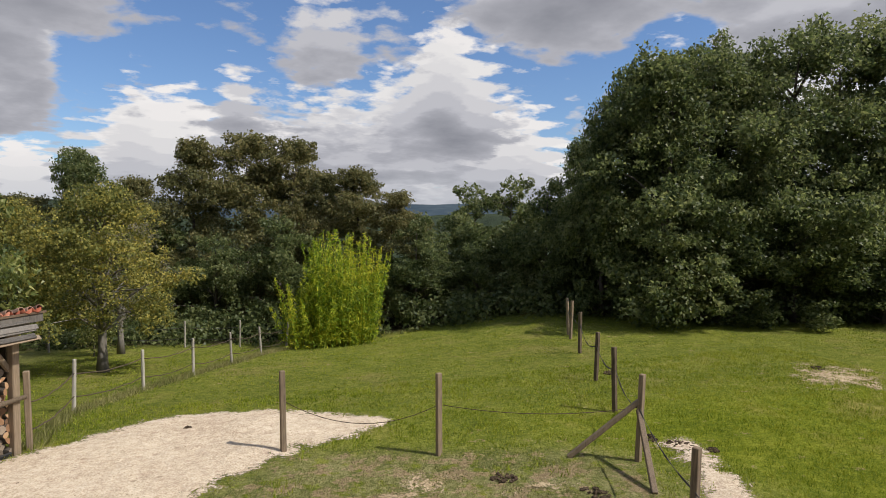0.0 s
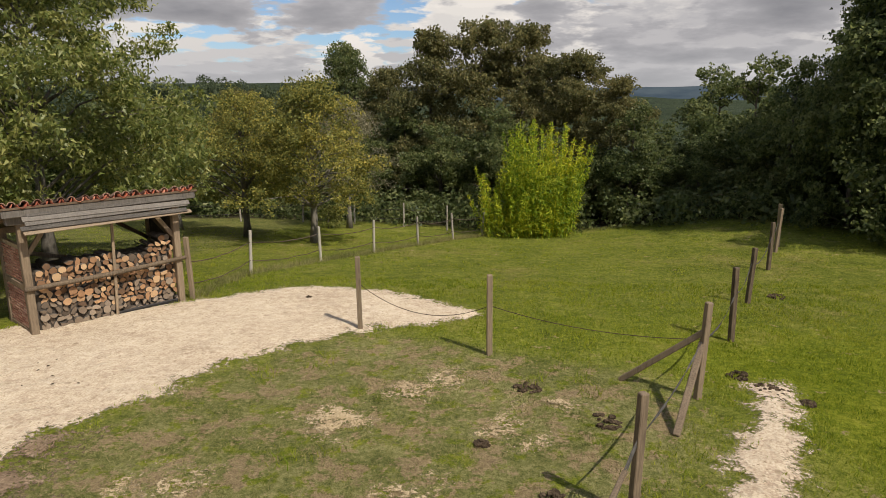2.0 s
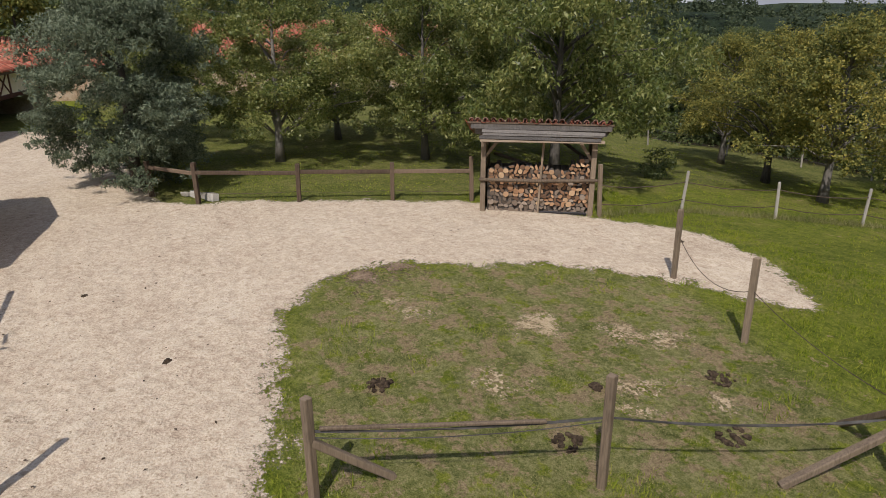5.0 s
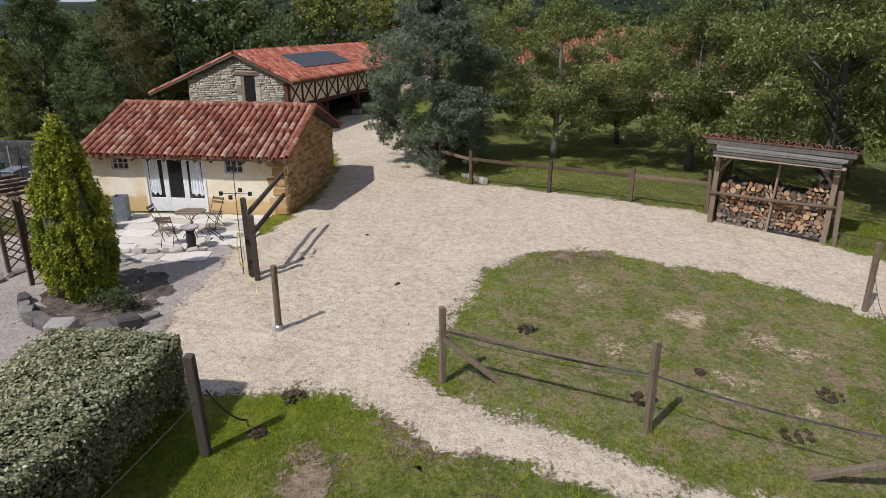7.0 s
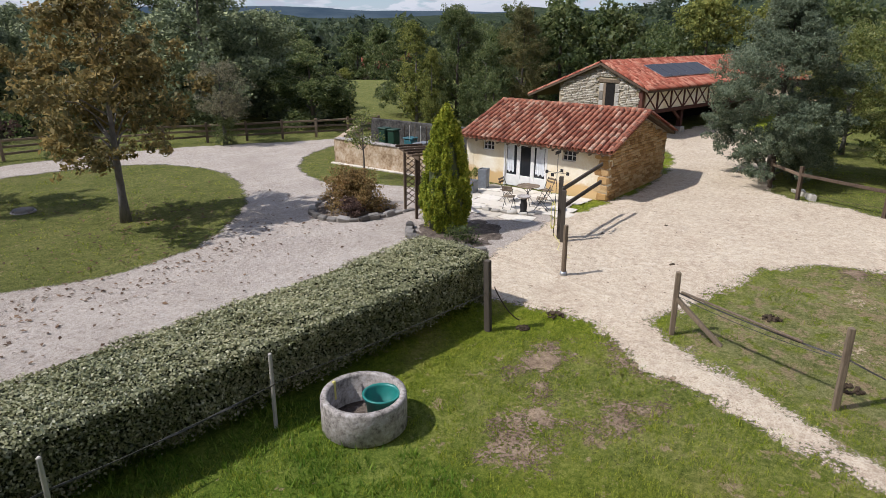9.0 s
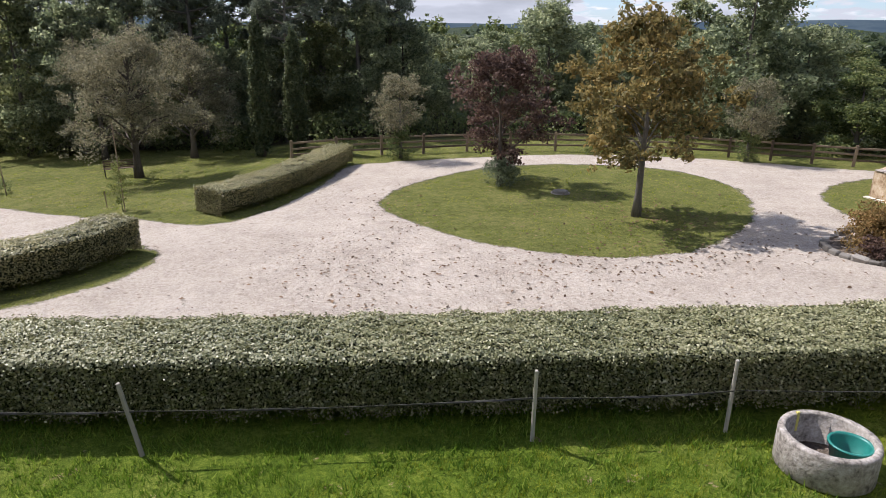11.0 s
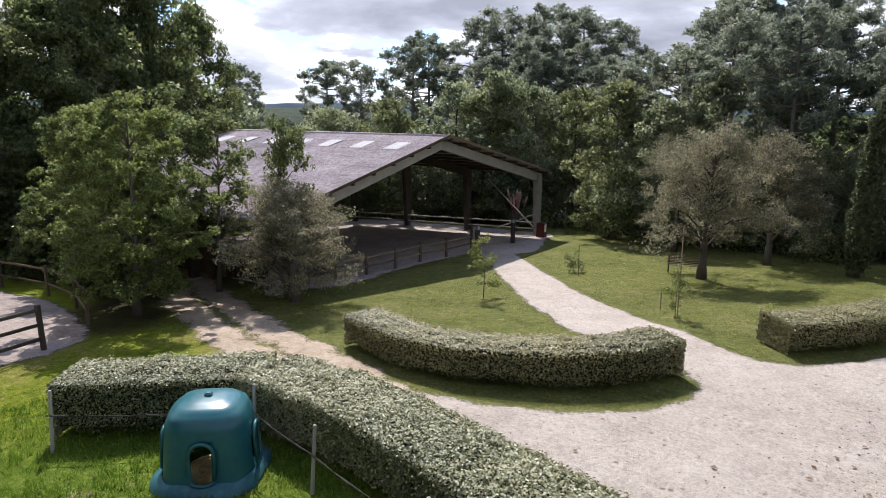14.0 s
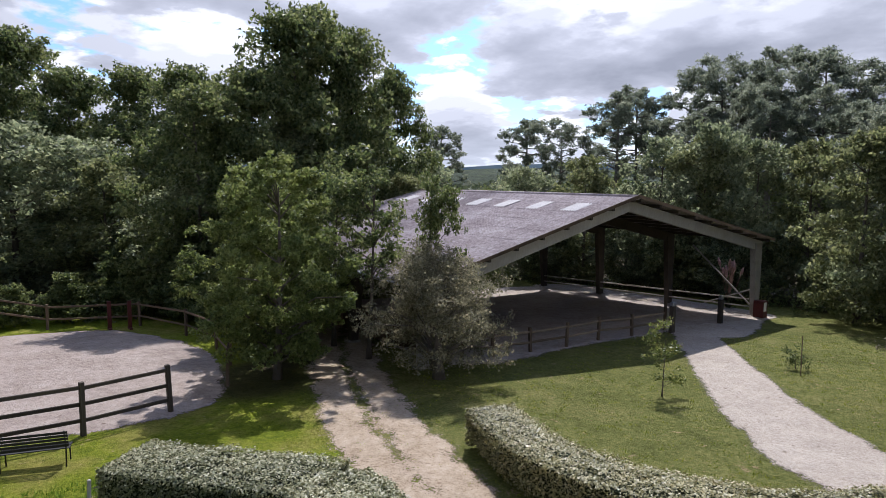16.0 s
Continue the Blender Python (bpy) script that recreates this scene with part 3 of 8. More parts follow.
def outline(points, n=8):
    """A smooth closed line through the points."""
    p = np.array(points, float)
    out = []
    for i in range(len(p)):
        a, b, c, d = p[i - 1], p[i], p[(i + 1) % len(p)], p[(i + 2) % len(p)]
        for k in range(n):
            t = k / n
            out.append(0.5 * (2 * b + (c - a) * t + (2 * a - 5 * b + 4 * c - d) * t * t + (3 * b - a - 3 * c + d) * t ** 3))
    return np.array(out)


def inside_by(X, Y, line):
    """How far each place lies inside a closed line (outside: below nought)."""
    best = np.full(X.shape, 1e9)
    odd = np.zeros(X.shape, bool)
    a = line
    b = np.roll(line, -1, 0)
    for (ax, ay), (bx, by) in zip(a, b):
        dx, dy = bx - ax, by - ay
        l2 = dx * dx + dy * dy + 1e-12
        t = np.clip(((X - ax) * dx + (Y - ay) * dy) / l2, 0, 1)
        best = np.minimum(best, (X - ax - t * dx) ** 2 + (Y - ay - t * dy) ** 2)
        cross = ((ay > Y) != (by > Y)) & (X < (bx - ax) * (Y - ay) / (by - ay + 1e-12) + ax)
        odd ^= cross
    d = np.sqrt(best)
    return np.where(odd, d, -d)


CLEARING = outline([(-45, 30), (-24, 33), (-14, 35.5), (-6, 34.6), (0, 32), (6, 30), (12, 27), (14.5, 24.5), (20, 21), (28, 17.5), (36, 12.5), (50, 12), (58, 8), (59, -6), (52, -10), (56, -18), (62, -38), (50, -43), (36, -42), (24, -37.5), (12, -34), (0, -34), (-14, -33), (-30, -60), (-75, -55), (-80, 0)], 4)
WORN = outline([(-5, 6.5), (-3.6, 10), (-1.5, 12.2), (1.3, 11.3), (4.5, 9.8), (3, 6.6), (1.6, 3.4), (-1.2, 3.8), (-4, 4.8)], 6)
vco = np.zeros(len(ground.data.vertices) * 3)
ground.data.vertices.foreach_get("co", vco)
vco = vco.reshape(-1, 3)
for zone_name, vals in (("worn", np.clip(step(-0.5, 0.7, inside_by(vco[:, 0], vco[:, 1], WORN)) + 0.55 * step(-1.5, 1.5, 2.2 - np.abs(vco[:, 0] + 0.35 * vco[:, 1] - 6.2)) * step(14, 9, vco[:, 1]) * step(-1, 2, vco[:, 1]), 0, 1)),
                        ("mown", np.clip(step(-3.6, -6.5, vco[:, 1] + 0.1 * vco[:, 0]) + 0.45 * step(11, 15, vco[:, 1]) + 0.85 * step(-8.5, -10.5, vco[:, 0]) * step(0, 2, vco[:, 1]), 0, 1)),
                        ("lush", step(5.5, 8.5, vco[:, 0] - 0.6 * vco[:, 1]) * step(33, 29, vco[:, 0]) * step(7, 3, vco[:, 1]) * step(-4.8, -3.6, vco[:, 1] + 0.1 * vco[:, 0])),
                        # the last two terms lay soil and painted shade round the ash trees
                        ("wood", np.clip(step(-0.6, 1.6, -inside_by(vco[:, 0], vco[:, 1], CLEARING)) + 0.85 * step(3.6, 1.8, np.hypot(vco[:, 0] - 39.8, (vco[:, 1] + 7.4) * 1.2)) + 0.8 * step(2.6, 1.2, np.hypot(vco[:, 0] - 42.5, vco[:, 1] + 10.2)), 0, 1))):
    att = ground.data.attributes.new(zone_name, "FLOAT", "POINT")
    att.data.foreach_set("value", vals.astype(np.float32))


def bed(name, insides, material, label, category, box_, res=0.25, lift=0.03, ragged=0.25, seed=1, rough=0.012):
    """A strewn surface whose ragged rim dips into the ground. insides(X, Y): how far inside."""
    x0, x1, y0, y1 = box_
    X, Y = np.meshgrid(np.arange(x0, x1, res), np.arange(y0, y1, res), indexing="ij")
    d = insides(X, Y) + ragged * 0.6 * waves(X, Y, 2.3, seed, 3)
    Z = land_bumpy(X, Y) + np.clip(0.022 + d * 0.06, 0.006, lift) - 0.2 * step(-0.55, -0.8, d) + rough * waves(X, Y, 0.9, seed + 7, 3) * step(-0.2, 0.3, d)
    n, m = X.shape
    i = np.arange(n * m).reshape(n, m)
    f = np.stack([i[:-1, :-1], i[1:, :-1], i[1:, 1:], i[:-1, 1:]], -1).reshape(-1, 4)
    f = f[(d.ravel()[f] > -0.75).any(1)]
    used, inv = np.unique(f, return_inverse=True)
    v = np.stack([X, Y, Z], -1).reshape(-1, 3)[used]
    ob = mesh_part(name, smooth(quick_mesh(name, v, inv.reshape(-1, 4))), material)
    att = ob.data.attributes.new("rim", "FLOAT", "POINT")
    att.data.foreach_set("value", d.ravel()[used].astype(np.float32))
    return tagged(ob, label, category, kind="structure")


YARD = outline([(-8.9, 11.5), (-5.7, 14.0), (-3.2, 15.5), (-0.6, 14.7), (0.9, 13.7), (-0.1, 12.9), (-1.5, 12.3), (-3.5, 10.3), (-4.9, 7.8), (-5.1, 6.0),
                (-3.7, 4.4), (-2.2, 3.9), (-1.2, 3.6), (0.6, 3.2), (1.4, 2.9), (3.2, 5.2), (4.5, 7.5), (5.0, 8.7), (5.75, 10.1), (6.25, 10.1), (5.55, 8.3), (4.85, 6.9), (4.1, 5.2),
                (3.4, 3.2), (2.0, 1.7), (2.1, 0.3), (2.2, -1.4), (-0.6, -2.4), (-5, -2.4), (-8.2, -1.6), (-14, -1.4), (-19, -2.4), (-22.6, -4.9), (-27.5, -4.4), (-31.5, -3.4), (-30.5, -0.4), (-26, 1.0), (-22.5, 1.6), (-17.5, 2.7), (-14.5, 2.8), (-13.1, 3.4), (-11.8, 6.5), (-10.2, 9.7)])
LAWN = outline([(12.7, -17.2), (11.4, -13.8), (9.3, -11.2), (6.3, -9.7), (3.2, -10.1), (-0.8, -13.2), (-3.3, -18.0), (-2.2, -22.2), (2.2, -24.3), (6.9, -23.8), (11.1, -20.5)])
DRIVE = outline([(2.3, -2.4), (8, -3.0), (14, -3.8), (20, -4.8), (26, -5.6), (28, -6.2), (28.6, -7.2), (27.6, -7.9), (26, -8.1),
                 (23, -8.6), (20.6, -10.2), (19.8, -12.3), (20.6, -13.4), (23.3, -14.9), (25.5, -16.2), (29.2, -19.7), (34.4, -25.5), (37.8, -29.6), (36.9, -31.4), (35, -29.3), (32.3, -26.5), (27.1, -21.3), (23.4, -18.5), (21.2, -16.9), (18.8, -15.5), (16.8, -17.2),
                 (14.9, -21), (13.3, -25.4), (10.5, -26.4), (6, -27.0), (0, -27), (-6, -24.7), (-12, -20.6), (-20, -16), (-20, -13), (-14, -16.6), (-10.8, -18.4), (-6.7, -16.5), (-4.5, -13), (-5.5, -10.6), (-6, -8), (-5.5, -3), (-2, -2.2)])
bed("gravel_drive", lambda X, Y: np.minimum(inside_by(X, Y, DRIVE), -inside_by(X, Y, LAWN)), GRAVEL, "pale grey gravel drive sweeping round the lawn", "drive", (-22, 47, -33, -1.5), 0.22, 0.03, 0.12, 21)
bed("sand_yard", lambda X, Y: inside_by(X, Y, YARD), SAND, "pale yellow trodden sand yard with hoof marks", "yard", (-35, 8, -6.5, 17), 0.17, 0.045, 0.3, 22, 0.02)
RING = outline([(36.9, -4.4), (36.9, 0), (37.6, 6), (46, 10), (54, 6), (54.6, 0), (53.4, -4.8), (46.5, -7.4), (39.3, -6.4)])
bed("ring_sand", lambda X, Y: inside_by(X, Y, RING), RIDESAND, "pale sand of an outdoor riding ring", "yard", (35, 59, -11, 12), 0.3, 0.05, 0.2, 23, 0.02)


# the two-rut track to the ring and the hall's side
TRACK = [(26.6, -7.2), (28.3, -7.75), (33, -8.9), (37, -10.3), (40.5, -11.6), (44, -13.2), (48, -15.2)]


def on_track(X, Y):
    best = np.full(X.shape, 1e9)
    for (ax, ay), (bx, by) in zip(TRACK, TRACK[1:]):
        t = np.clip(((X - ax) * (bx - ax) + (Y - ay) * (by - ay)) / ((bx - ax) ** 2 + (by - ay) ** 2), 0, 1)
        best = np.minimum(best, np.hypot(X - ax - t * (bx - ax), Y - ay - t * (by - ay)))
    return np.minimum(1.35 - best, best - 0.12 * step(28, 32, X))


bed("wheel_track", on_track, TRACKSAND, "brown sandy two-rut track with grass in its middle", "path", (25, 49, -17, -5), 0.16, 0.03, 0.2, 24)

# backdrop ring of hills far away on every side, self-lit in haze blue
hill_n = 180
hill_a = np.linspace(0, 2 * math.pi, hill_n, endpoint=False)
hill_top = 92 + 10 * np.sin(hill_a * 5 + 1) + 7 * np.sin(hill_a * 13 + 2) + 4 * np.sin(hill_a * 31) + 2 * np.sin(hill_a * 67 + 1)
hv_ = [np.c_[3700 * np.sin(hill_a), 3700 * np.cos(hill_a), z] for z in (np.full(hill_n, -120.0), hill_top * 0.45, hill_top)]
hi_ = np.arange(hill_n)
hj_ = (hi_ + 1) % hill_n
hills = mesh_part("backdrop", quick_mesh("backdrop", np.vstack(hv_), np.vstack([np.stack([hi_ + k * hill_n, hj_ + k * hill_n, hj_ + (k + 1) * hill_n, hi_ + (k + 1) * hill_n], 1) for k in (0, 1)])), HILLS)
tagged(hills, "wooded ridge on the far horizon, glowing in painted haze blue", "hills", kind="structure")

# ---- plants ----
def leaf_arrays(rng, at, out, length, width, flat=0.5, droop=0.0, pointed=False):
    """Diamond leaves, folded a little along the middle, at the places `at`, facing roughly `out`; pointed: three-cornered ones."""
    n = len(at)
    nrm = out * flat + rng.normal(0, 1, (n, 3)) * (1 - flat)
    nrm[:, 2] += 0.25
    nrm /= np.linalg.norm(nrm, axis=1, keepdims=True) + 1e-9
    u = np.cross(nrm, rng.normal(0, 1, (n, 3)))
    u[:, 2] -= droop
    u -= nrm * (u * nrm).sum(1, keepdims=True)
    u /= np.linalg.norm(u, axis=1, keepdims=True) + 1e-9
    v = np.cross(nrm, u)
    s = rng.uniform(0.65, 1.25, (n, 1))
    a, b = u * length * s / 2, v * width * s / 2
    up = nrm * width * s * 0.22
    if pointed:
        verts = np.stack([at - a * 0.5 - b, at - a * 0.5 + b, at + a], 1).reshape(-1, 3)
        return verts, np.arange(3 * n).reshape(-1, 3)
    verts = np.stack([at - a, at + b + up, at + a, at - b + up], 1).reshape(-1, 3)
    return verts, np.arange(4 * n).reshape(-1, 4)


def clump_points(rng, lobes, count, shell=0.45):
    """Places in the outer part of many round clumps, and the ways outwards."""
    # each clump is made of smaller sprays on its skin, so that crowns break up at two scales
    per = 9 if len(lobes) > 12 else 3
    d = rng.normal(0, 1, (len(lobes) * per, 3))
    d[:, 2] = d[:, 2] * 0.9 + 0.2
    d /= np.linalg.norm(d, axis=1, keepdims=True)
    big = np.repeat(lobes, per, 0)
    small = big.copy()
    small[:, :3] += d * big[:, 3:6] * rng.uniform(0.55, 1.2, (len(d), 1))
    small[:, 3:6] *= rng.uniform(0.2, 0.44, (len(d), 1))
    inner = lobes.copy()
    inner[:, 3:6] *= 0.75
    lobes = np.vstack([small, inner])
    c, r = lobes[:, :3], lobes[:, 3:6]
    w = (r.prod(1)) ** (2 / 3)
    k = rng.choice(len(lobes), count, p=w / w.sum())
    d = rng.normal(0, 1, (count, 3))
    d /= np.linalg.norm(d, axis=1, keepdims=True)
    rad = rng.uniform(shell, 1.0, (count, 1)) ** 0.6 * (1 + 0.24 * rng.normal(0, 1, (count, 1)))
    return c[k] + d * r[k] * rad, d


def make_lobes(rng, height, base, radius, count, size, profile):
    """Clumps filling a crown: profile(h) gives the crown's half-width at the share h of its height."""
    out = []
    ph = rng.uniform(0, 6.28, 3)
    while len(out) < count:
        h = rng.uniform(0.04, 0.97)
        a = rng.uniform(0, 2 * math.pi)
        wide = radius * profile(h) * (1 + 0.20 * math.sin(3 * a + ph[0] + 5 * h) + 0.16 * math.sin(5 * a + ph[1] - 8 * h) + 0.10 * math.sin(14 * h + ph[2]))
        q = math.sqrt(rng.uniform(0.1, 1.0))
        s = size * rng.uniform(0.45, 1.3)
        out.append((math.cos(a) * wide * q, math.sin(a) * wide * q, base + (height - base) * h, s, s, s * rng.uniform(0.55, 0.85)))
    return np.array(out)


def round_crown(h):
    return max(0.15, math.sin(math.pi * min(1, h * 0.86 + 0.14)) ** 0.7)


def wide_crown(h):
    return max(0.2, math.sin(math.pi * min(1, h * 0.8 + 0.2)) ** 0.5 * (1.05 - 0.35 * h))


def broad_below(h):
    return max(0.12, (1 - h) ** 0.55)


def willow_crown(h):
    return max(0.2, math.sin(math.pi * min(1, h * 0.80 + 0.2)) ** 0.75 * (1.12 - 0.28 * h))


def column(h):
    return max(0.10, math.sin(math.pi * (0.10 + 0.88 * h)) ** 0.45 * (1.15 - 0.55 * h))


def tree_paths(rng, height, base, lobes, trunk, lean=0.3, limbs=10):
    """A tapered, slightly bent trunk and limbs that reach into the clumps."""
    top = height * 0.86
    bend = rng.uniform(-lean, lean, 2)
    axis = lambda h: Vector((bend[0] * (h / height) ** 2 * height * 0.15, bend[1] * math.sin(h / height * 2.4) * height * 0.08, h))
    hs = np.linspace(0, top, 8)
    paths = [[(axis(h), trunk * (1.35 if i == 0 else 1.0) * (1 - 0.86 * h / top)) for i, h in enumerate(hs)]]
    for i in rng.permutation(len(lobes))[:limbs]:
        end = Vector(lobes[i][:3])
        start = axis(min(top * 0.9, max(base * 0.85, end.z - rng.uniform(0.25, 0.6) * end.xy.length - 0.2)))
        r0 = trunk * rng.uniform(0.22, 0.42) * (1 - 0.5 * start.z / height)
        mid = start.lerp(end, 0.5) + Vector((rng.uniform(-.2, .2), rng.uniform(-.2, .2), 0.12 * (end - start).length))
        paths.append([(start, r0), (start.lerp(mid, 0.5), r0 * 0.8), (mid, r0 * 0.6), (mid.lerp(end, 0.6), r0 * 0.38), (end, r0 * 0.12)])
    return paths


def plant_tree(name, at, height, base, radius, material, label, category="tree", group="", leaves=9000, leaf=(0.26, 0.16), lobes=34, lobe=1.3, profile=round_crown,
               trunk=0.2, bark=None, seed=1, flat=0.34, droop=0.0, limbs=12, shell=0.45, turn=0.0, lean=0.3, pointed=False):
    rng = np.random.RandomState(seed)
    root = thing(name, (at[0], at[1], gz(at[0], at[1]) - 0.03), label, category, group, turn)
    lb = make_lobes(rng, height, base, radius - lobe * 0.6, lobes, lobe, profile)
    mesh_part("trunk", tube_mesh("trunk", tree_paths(rng, height, base, lb, trunk, lean, limbs)), bark or BARK, root)
    p, d = clump_points(rng, lb, leaves, shell)
    mesh_part("crown", quick_mesh("crown", *leaf_arrays(rng, p, d, leaf[0], leaf[1], flat, droop, pointed)), material, root)
    return root


def again(ob, x, y, turn, size, label=""):
    """The same tree elsewhere, turned and scaled."""
    s = size if isinstance(size, tuple) else (size, size, size)
    c = copy_thing(ob, Matrix.Translation((x, y, gz(x, y) - 0.05)) @ Matrix.Rotation(radians(turn), 4, "Z") @ Matrix.Diagonal((*s, 1)))
    if label:
        c["label"] = label
    return c


def plant_pine(name, at, height, seed, label):
    """A bare leaning trunk, crooked limbs, and needle tufts in flat puffs at their ends."""
    rng = np.random.RandomState(seed)
    root = thing(name, (at[0], at[1], gz(at[0], at[1]) - 0.05), label, "tree", "pines behind the riding hall")
    base = height * 0.50
    bend = rng.uniform(-0.05, 0.05, 2) * height
    axis = lambda h: Vector((bend[0] * math.sin(h / height * 2.2), bend[1] * (h / height) ** 2, h))
    paths = [[(axis(h), height * 0.017 * (1.3 if i == 0 else 1.0) * (1 - 0.88 * h / height)) for i, h in enumerate(np.linspace(0, height * 0.95, 9))]]
    lobes = []
    for i in range(24):
        h = base + (height - base) * ((i + rng.uniform(0, 1)) / 24) ** 0.85
        share = (h - base) / (height - base)
        reach = 0.25 * height * (0.55 + 0.75 * share) * (1.12 - share ** 3) * rng.uniform(0.45, 1.0)
        a = i * 2.4 + rng.uniform(-0.5, 0.5)
        start, out = axis(h * 0.985), Vector((math.cos(a), math.sin(a), 0))
        end = start + out * reach + Vector((0, 0, reach * rng.uniform(0.1, 0.5)))
        mid = start.lerp(end, 0.55) + Vector((rng.uniform(-.3, .3), rng.uniform(-.3, .3), -0.06 * reach))
        r0 = height * 0.0058 * (1.1 - 0.6 * share)
        paths.append([(start, r0), (start.lerp(mid, 0.5), r0 * 0.8), (mid, r0 * 0.62), (end, r0 * 0.2)])
        for q in range(5):
            p = mid.lerp(end, rng.uniform(0.25, 1.12)) + Vector(rng.normal(0, 0.024 * height, 3)) * (0.8 if q else 0.2)
            s = height * rng.uniform(0.016, 0.037)
            lobes.append((p.x, p.y, p.z + 0.2 * s, s * 1.25, s * 1.25, s * 0.8))
    for i in range(9):
        h, a = rng.uniform(0.28, 0.5) * height, rng.uniform(0, 6.283)
        end = axis(h) + Vector((math.cos(a), math.sin(a), rng.uniform(-0.2, 0.3))) * height * rng.uniform(0.04, 0.11)
        paths.append([(axis(h), height * 0.003), (axis(h).lerp(end, 0.5), height * 0.002), (end, height * 0.0008)])
    mesh_part("trunk", tube_mesh("trunk", paths), BARKPALE, root)
    p, d = clump_points(rng, np.array(lobes), 15000, 0.1)
    mesh_part("crown", quick_mesh("crown", *leaf_arrays(rng, p, d + [0, 0, 0.3], 0.46, 0.10, 0.3, 0.0, True)), PINEHAZE, root)
    return root


def along(points, n=14):
    """A smooth open line through the points, and the length so far."""
    p = np.array(points, float)
    p = np.vstack([2 * p[0] - p[1], p, 2 * p[-1] - p[-2]])
    out = []
    for i in range(1, len(p) - 2):
        a, b, c, d = p[i - 1], p[i], p[i + 1], p[i + 2]
        for k in range(n):
            t = k / n
            out.append(0.5 * (2 * b + (c - a) * t + (2 * a - 5 * b + 4 * c - d) * t * t + (3 * b - a - 3 * c + d) * t ** 3))
    out.append(p[-2])
    return np.array(out)


def plant_hedge(name, line, widths, height, leaves, seed, label, leaf=(0.058, 0.036), skin=None):
    """A clipped hedge: a solid core coloured as inner shade, and leaves all over its sides and top."""
    rng = np.random.RandomState(seed)
    c = along(line)
    n = len(c)
    tang = np.gradient(c, axis=0)
    tang /= np.linalg.norm(tang, axis=1, keepdims=True)
    side = np.stack([-tang[:, 1], tang[:, 0]], 1)
    w = np.interp(np.linspace(0, 1, n), np.linspace(0, 1, len(widths)), widths) / 2
    root = thing(name, (c[0][0], c[0][1], gz(*c[0])), label, "hedge", "clipped hedges")
    o = np.array(root.location)
    # profile round the hedge: across share, height share, outward way
    prof = [(-0.80, 0.10, -0.9, 0), (-0.95, 0.45, -1, 0), (-1.0, 0.85, -1, .2), (-0.93, 0.97, -.6, .8), (-0.6, 1.0, 0, 1), (0, 1.02, 0, 1), (0.6, 1.0, 0, 1), (0.93, 0.97, .6, .8), (1.0, 0.85, 1, .2), (0.95, 0.45, 1, 0), (0.80, 0.10, .9, 0)]

    def place(i, k, inset=0.0):
        a, h = prof[k][0], prof[k][1]
        q = c[i] + side[i] * a * (w[i] - inset)
        return (q[0] - o[0], q[1] - o[1], gz(*c[i]) - o[2] + max(h, 0.2 if inset else 0) * height - (inset if h > 0.5 else 0))

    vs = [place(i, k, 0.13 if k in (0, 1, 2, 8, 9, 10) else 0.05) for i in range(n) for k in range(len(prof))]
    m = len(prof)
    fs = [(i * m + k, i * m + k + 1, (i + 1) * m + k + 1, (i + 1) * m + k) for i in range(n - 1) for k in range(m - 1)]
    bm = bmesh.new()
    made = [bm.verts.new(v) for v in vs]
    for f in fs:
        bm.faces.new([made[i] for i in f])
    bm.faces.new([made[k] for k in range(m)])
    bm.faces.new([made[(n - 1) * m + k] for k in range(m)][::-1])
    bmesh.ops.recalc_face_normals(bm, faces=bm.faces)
    part("core", bm, HEDGECORE, root, "solid dark core, coloured as the shade behind the leaves")
    # leaves: on the skin, thinner towards the foot
    P, D, flat_ = [], [], []
    seg = np.linalg.norm(np.diff(c, axis=0), axis=1)
    cum = np.r_[0, np.cumsum(seg)]
    per = np.array([math.hypot((prof[k + 1][0] - prof[k][0]) * w.mean(), (prof[k + 1][1] - prof[k][1]) * height) for k in range(m - 1)])
    if leaves:
        t = rng.uniform(0, cum[-1], leaves)
        k = rng.choice(m - 1, leaves, p=per / per.sum())
        f = rng.uniform(0, 1, leaves)
        pa = np.array(prof)
        pr = pa[k] * (1 - f[:, None]) + pa[k + 1] * f[:, None]
        cx, cy = np.interp(t, cum, c[:, 0]), np.interp(t, cum, c[:, 1])
        sx, sy = np.interp(t, cum, side[:, 0]), np.interp(t, cum, side[:, 1])
        ww = np.interp(t, cum, w)
        bulge = 0.04 * waves(t * 1.0, f * 0 + k * 0.2, 4.5, seed + 5) + 0.065 * waves(t * 1.0, f + k * 0.9, 1.3, seed) + 0.035 * waves(t * 1.0, f + k * 0.9, 0.45, seed + 3) + rng.normal(0, 0.03, leaves)
        bulge = np.where(bulge < -0.02, -0.02 - 0.3 * (bulge + 0.02), bulge)
        bulge -= np.where(pr[:, 3] < 0.4, rng.uniform(0, 0.13, leaves), 0.0)
        x = cx + sx * (pr[:, 0] * ww + pr[:, 2] * bulge)
        y = cy + sy * (pr[:, 0] * ww + pr[:, 2] * bulge)
        gh = np.array([gz(a, b) for a, b in c])
        z = np.interp(t, cum, gh) + pr[:, 1] * height + pr[:, 3] * bulge
        foot = 0.10 * waves(t * 1.0, k * 0.0, 1.1, seed + 8) + 0.06 * waves(t * 1.0, k * 0.0, 0.4, seed + 9)
        keep = rng.uniform(0, 1, leaves) < np.clip((pr[:, 1] - 0.10 - foot) * 3.5 + 0.05, 0.02, 1)
        flat_.append(np.where(pr[:, 3] > 0.5, 0.66, 0.26)[keep])
        P.append(np.stack([x, y, z], 1)[keep] - o)
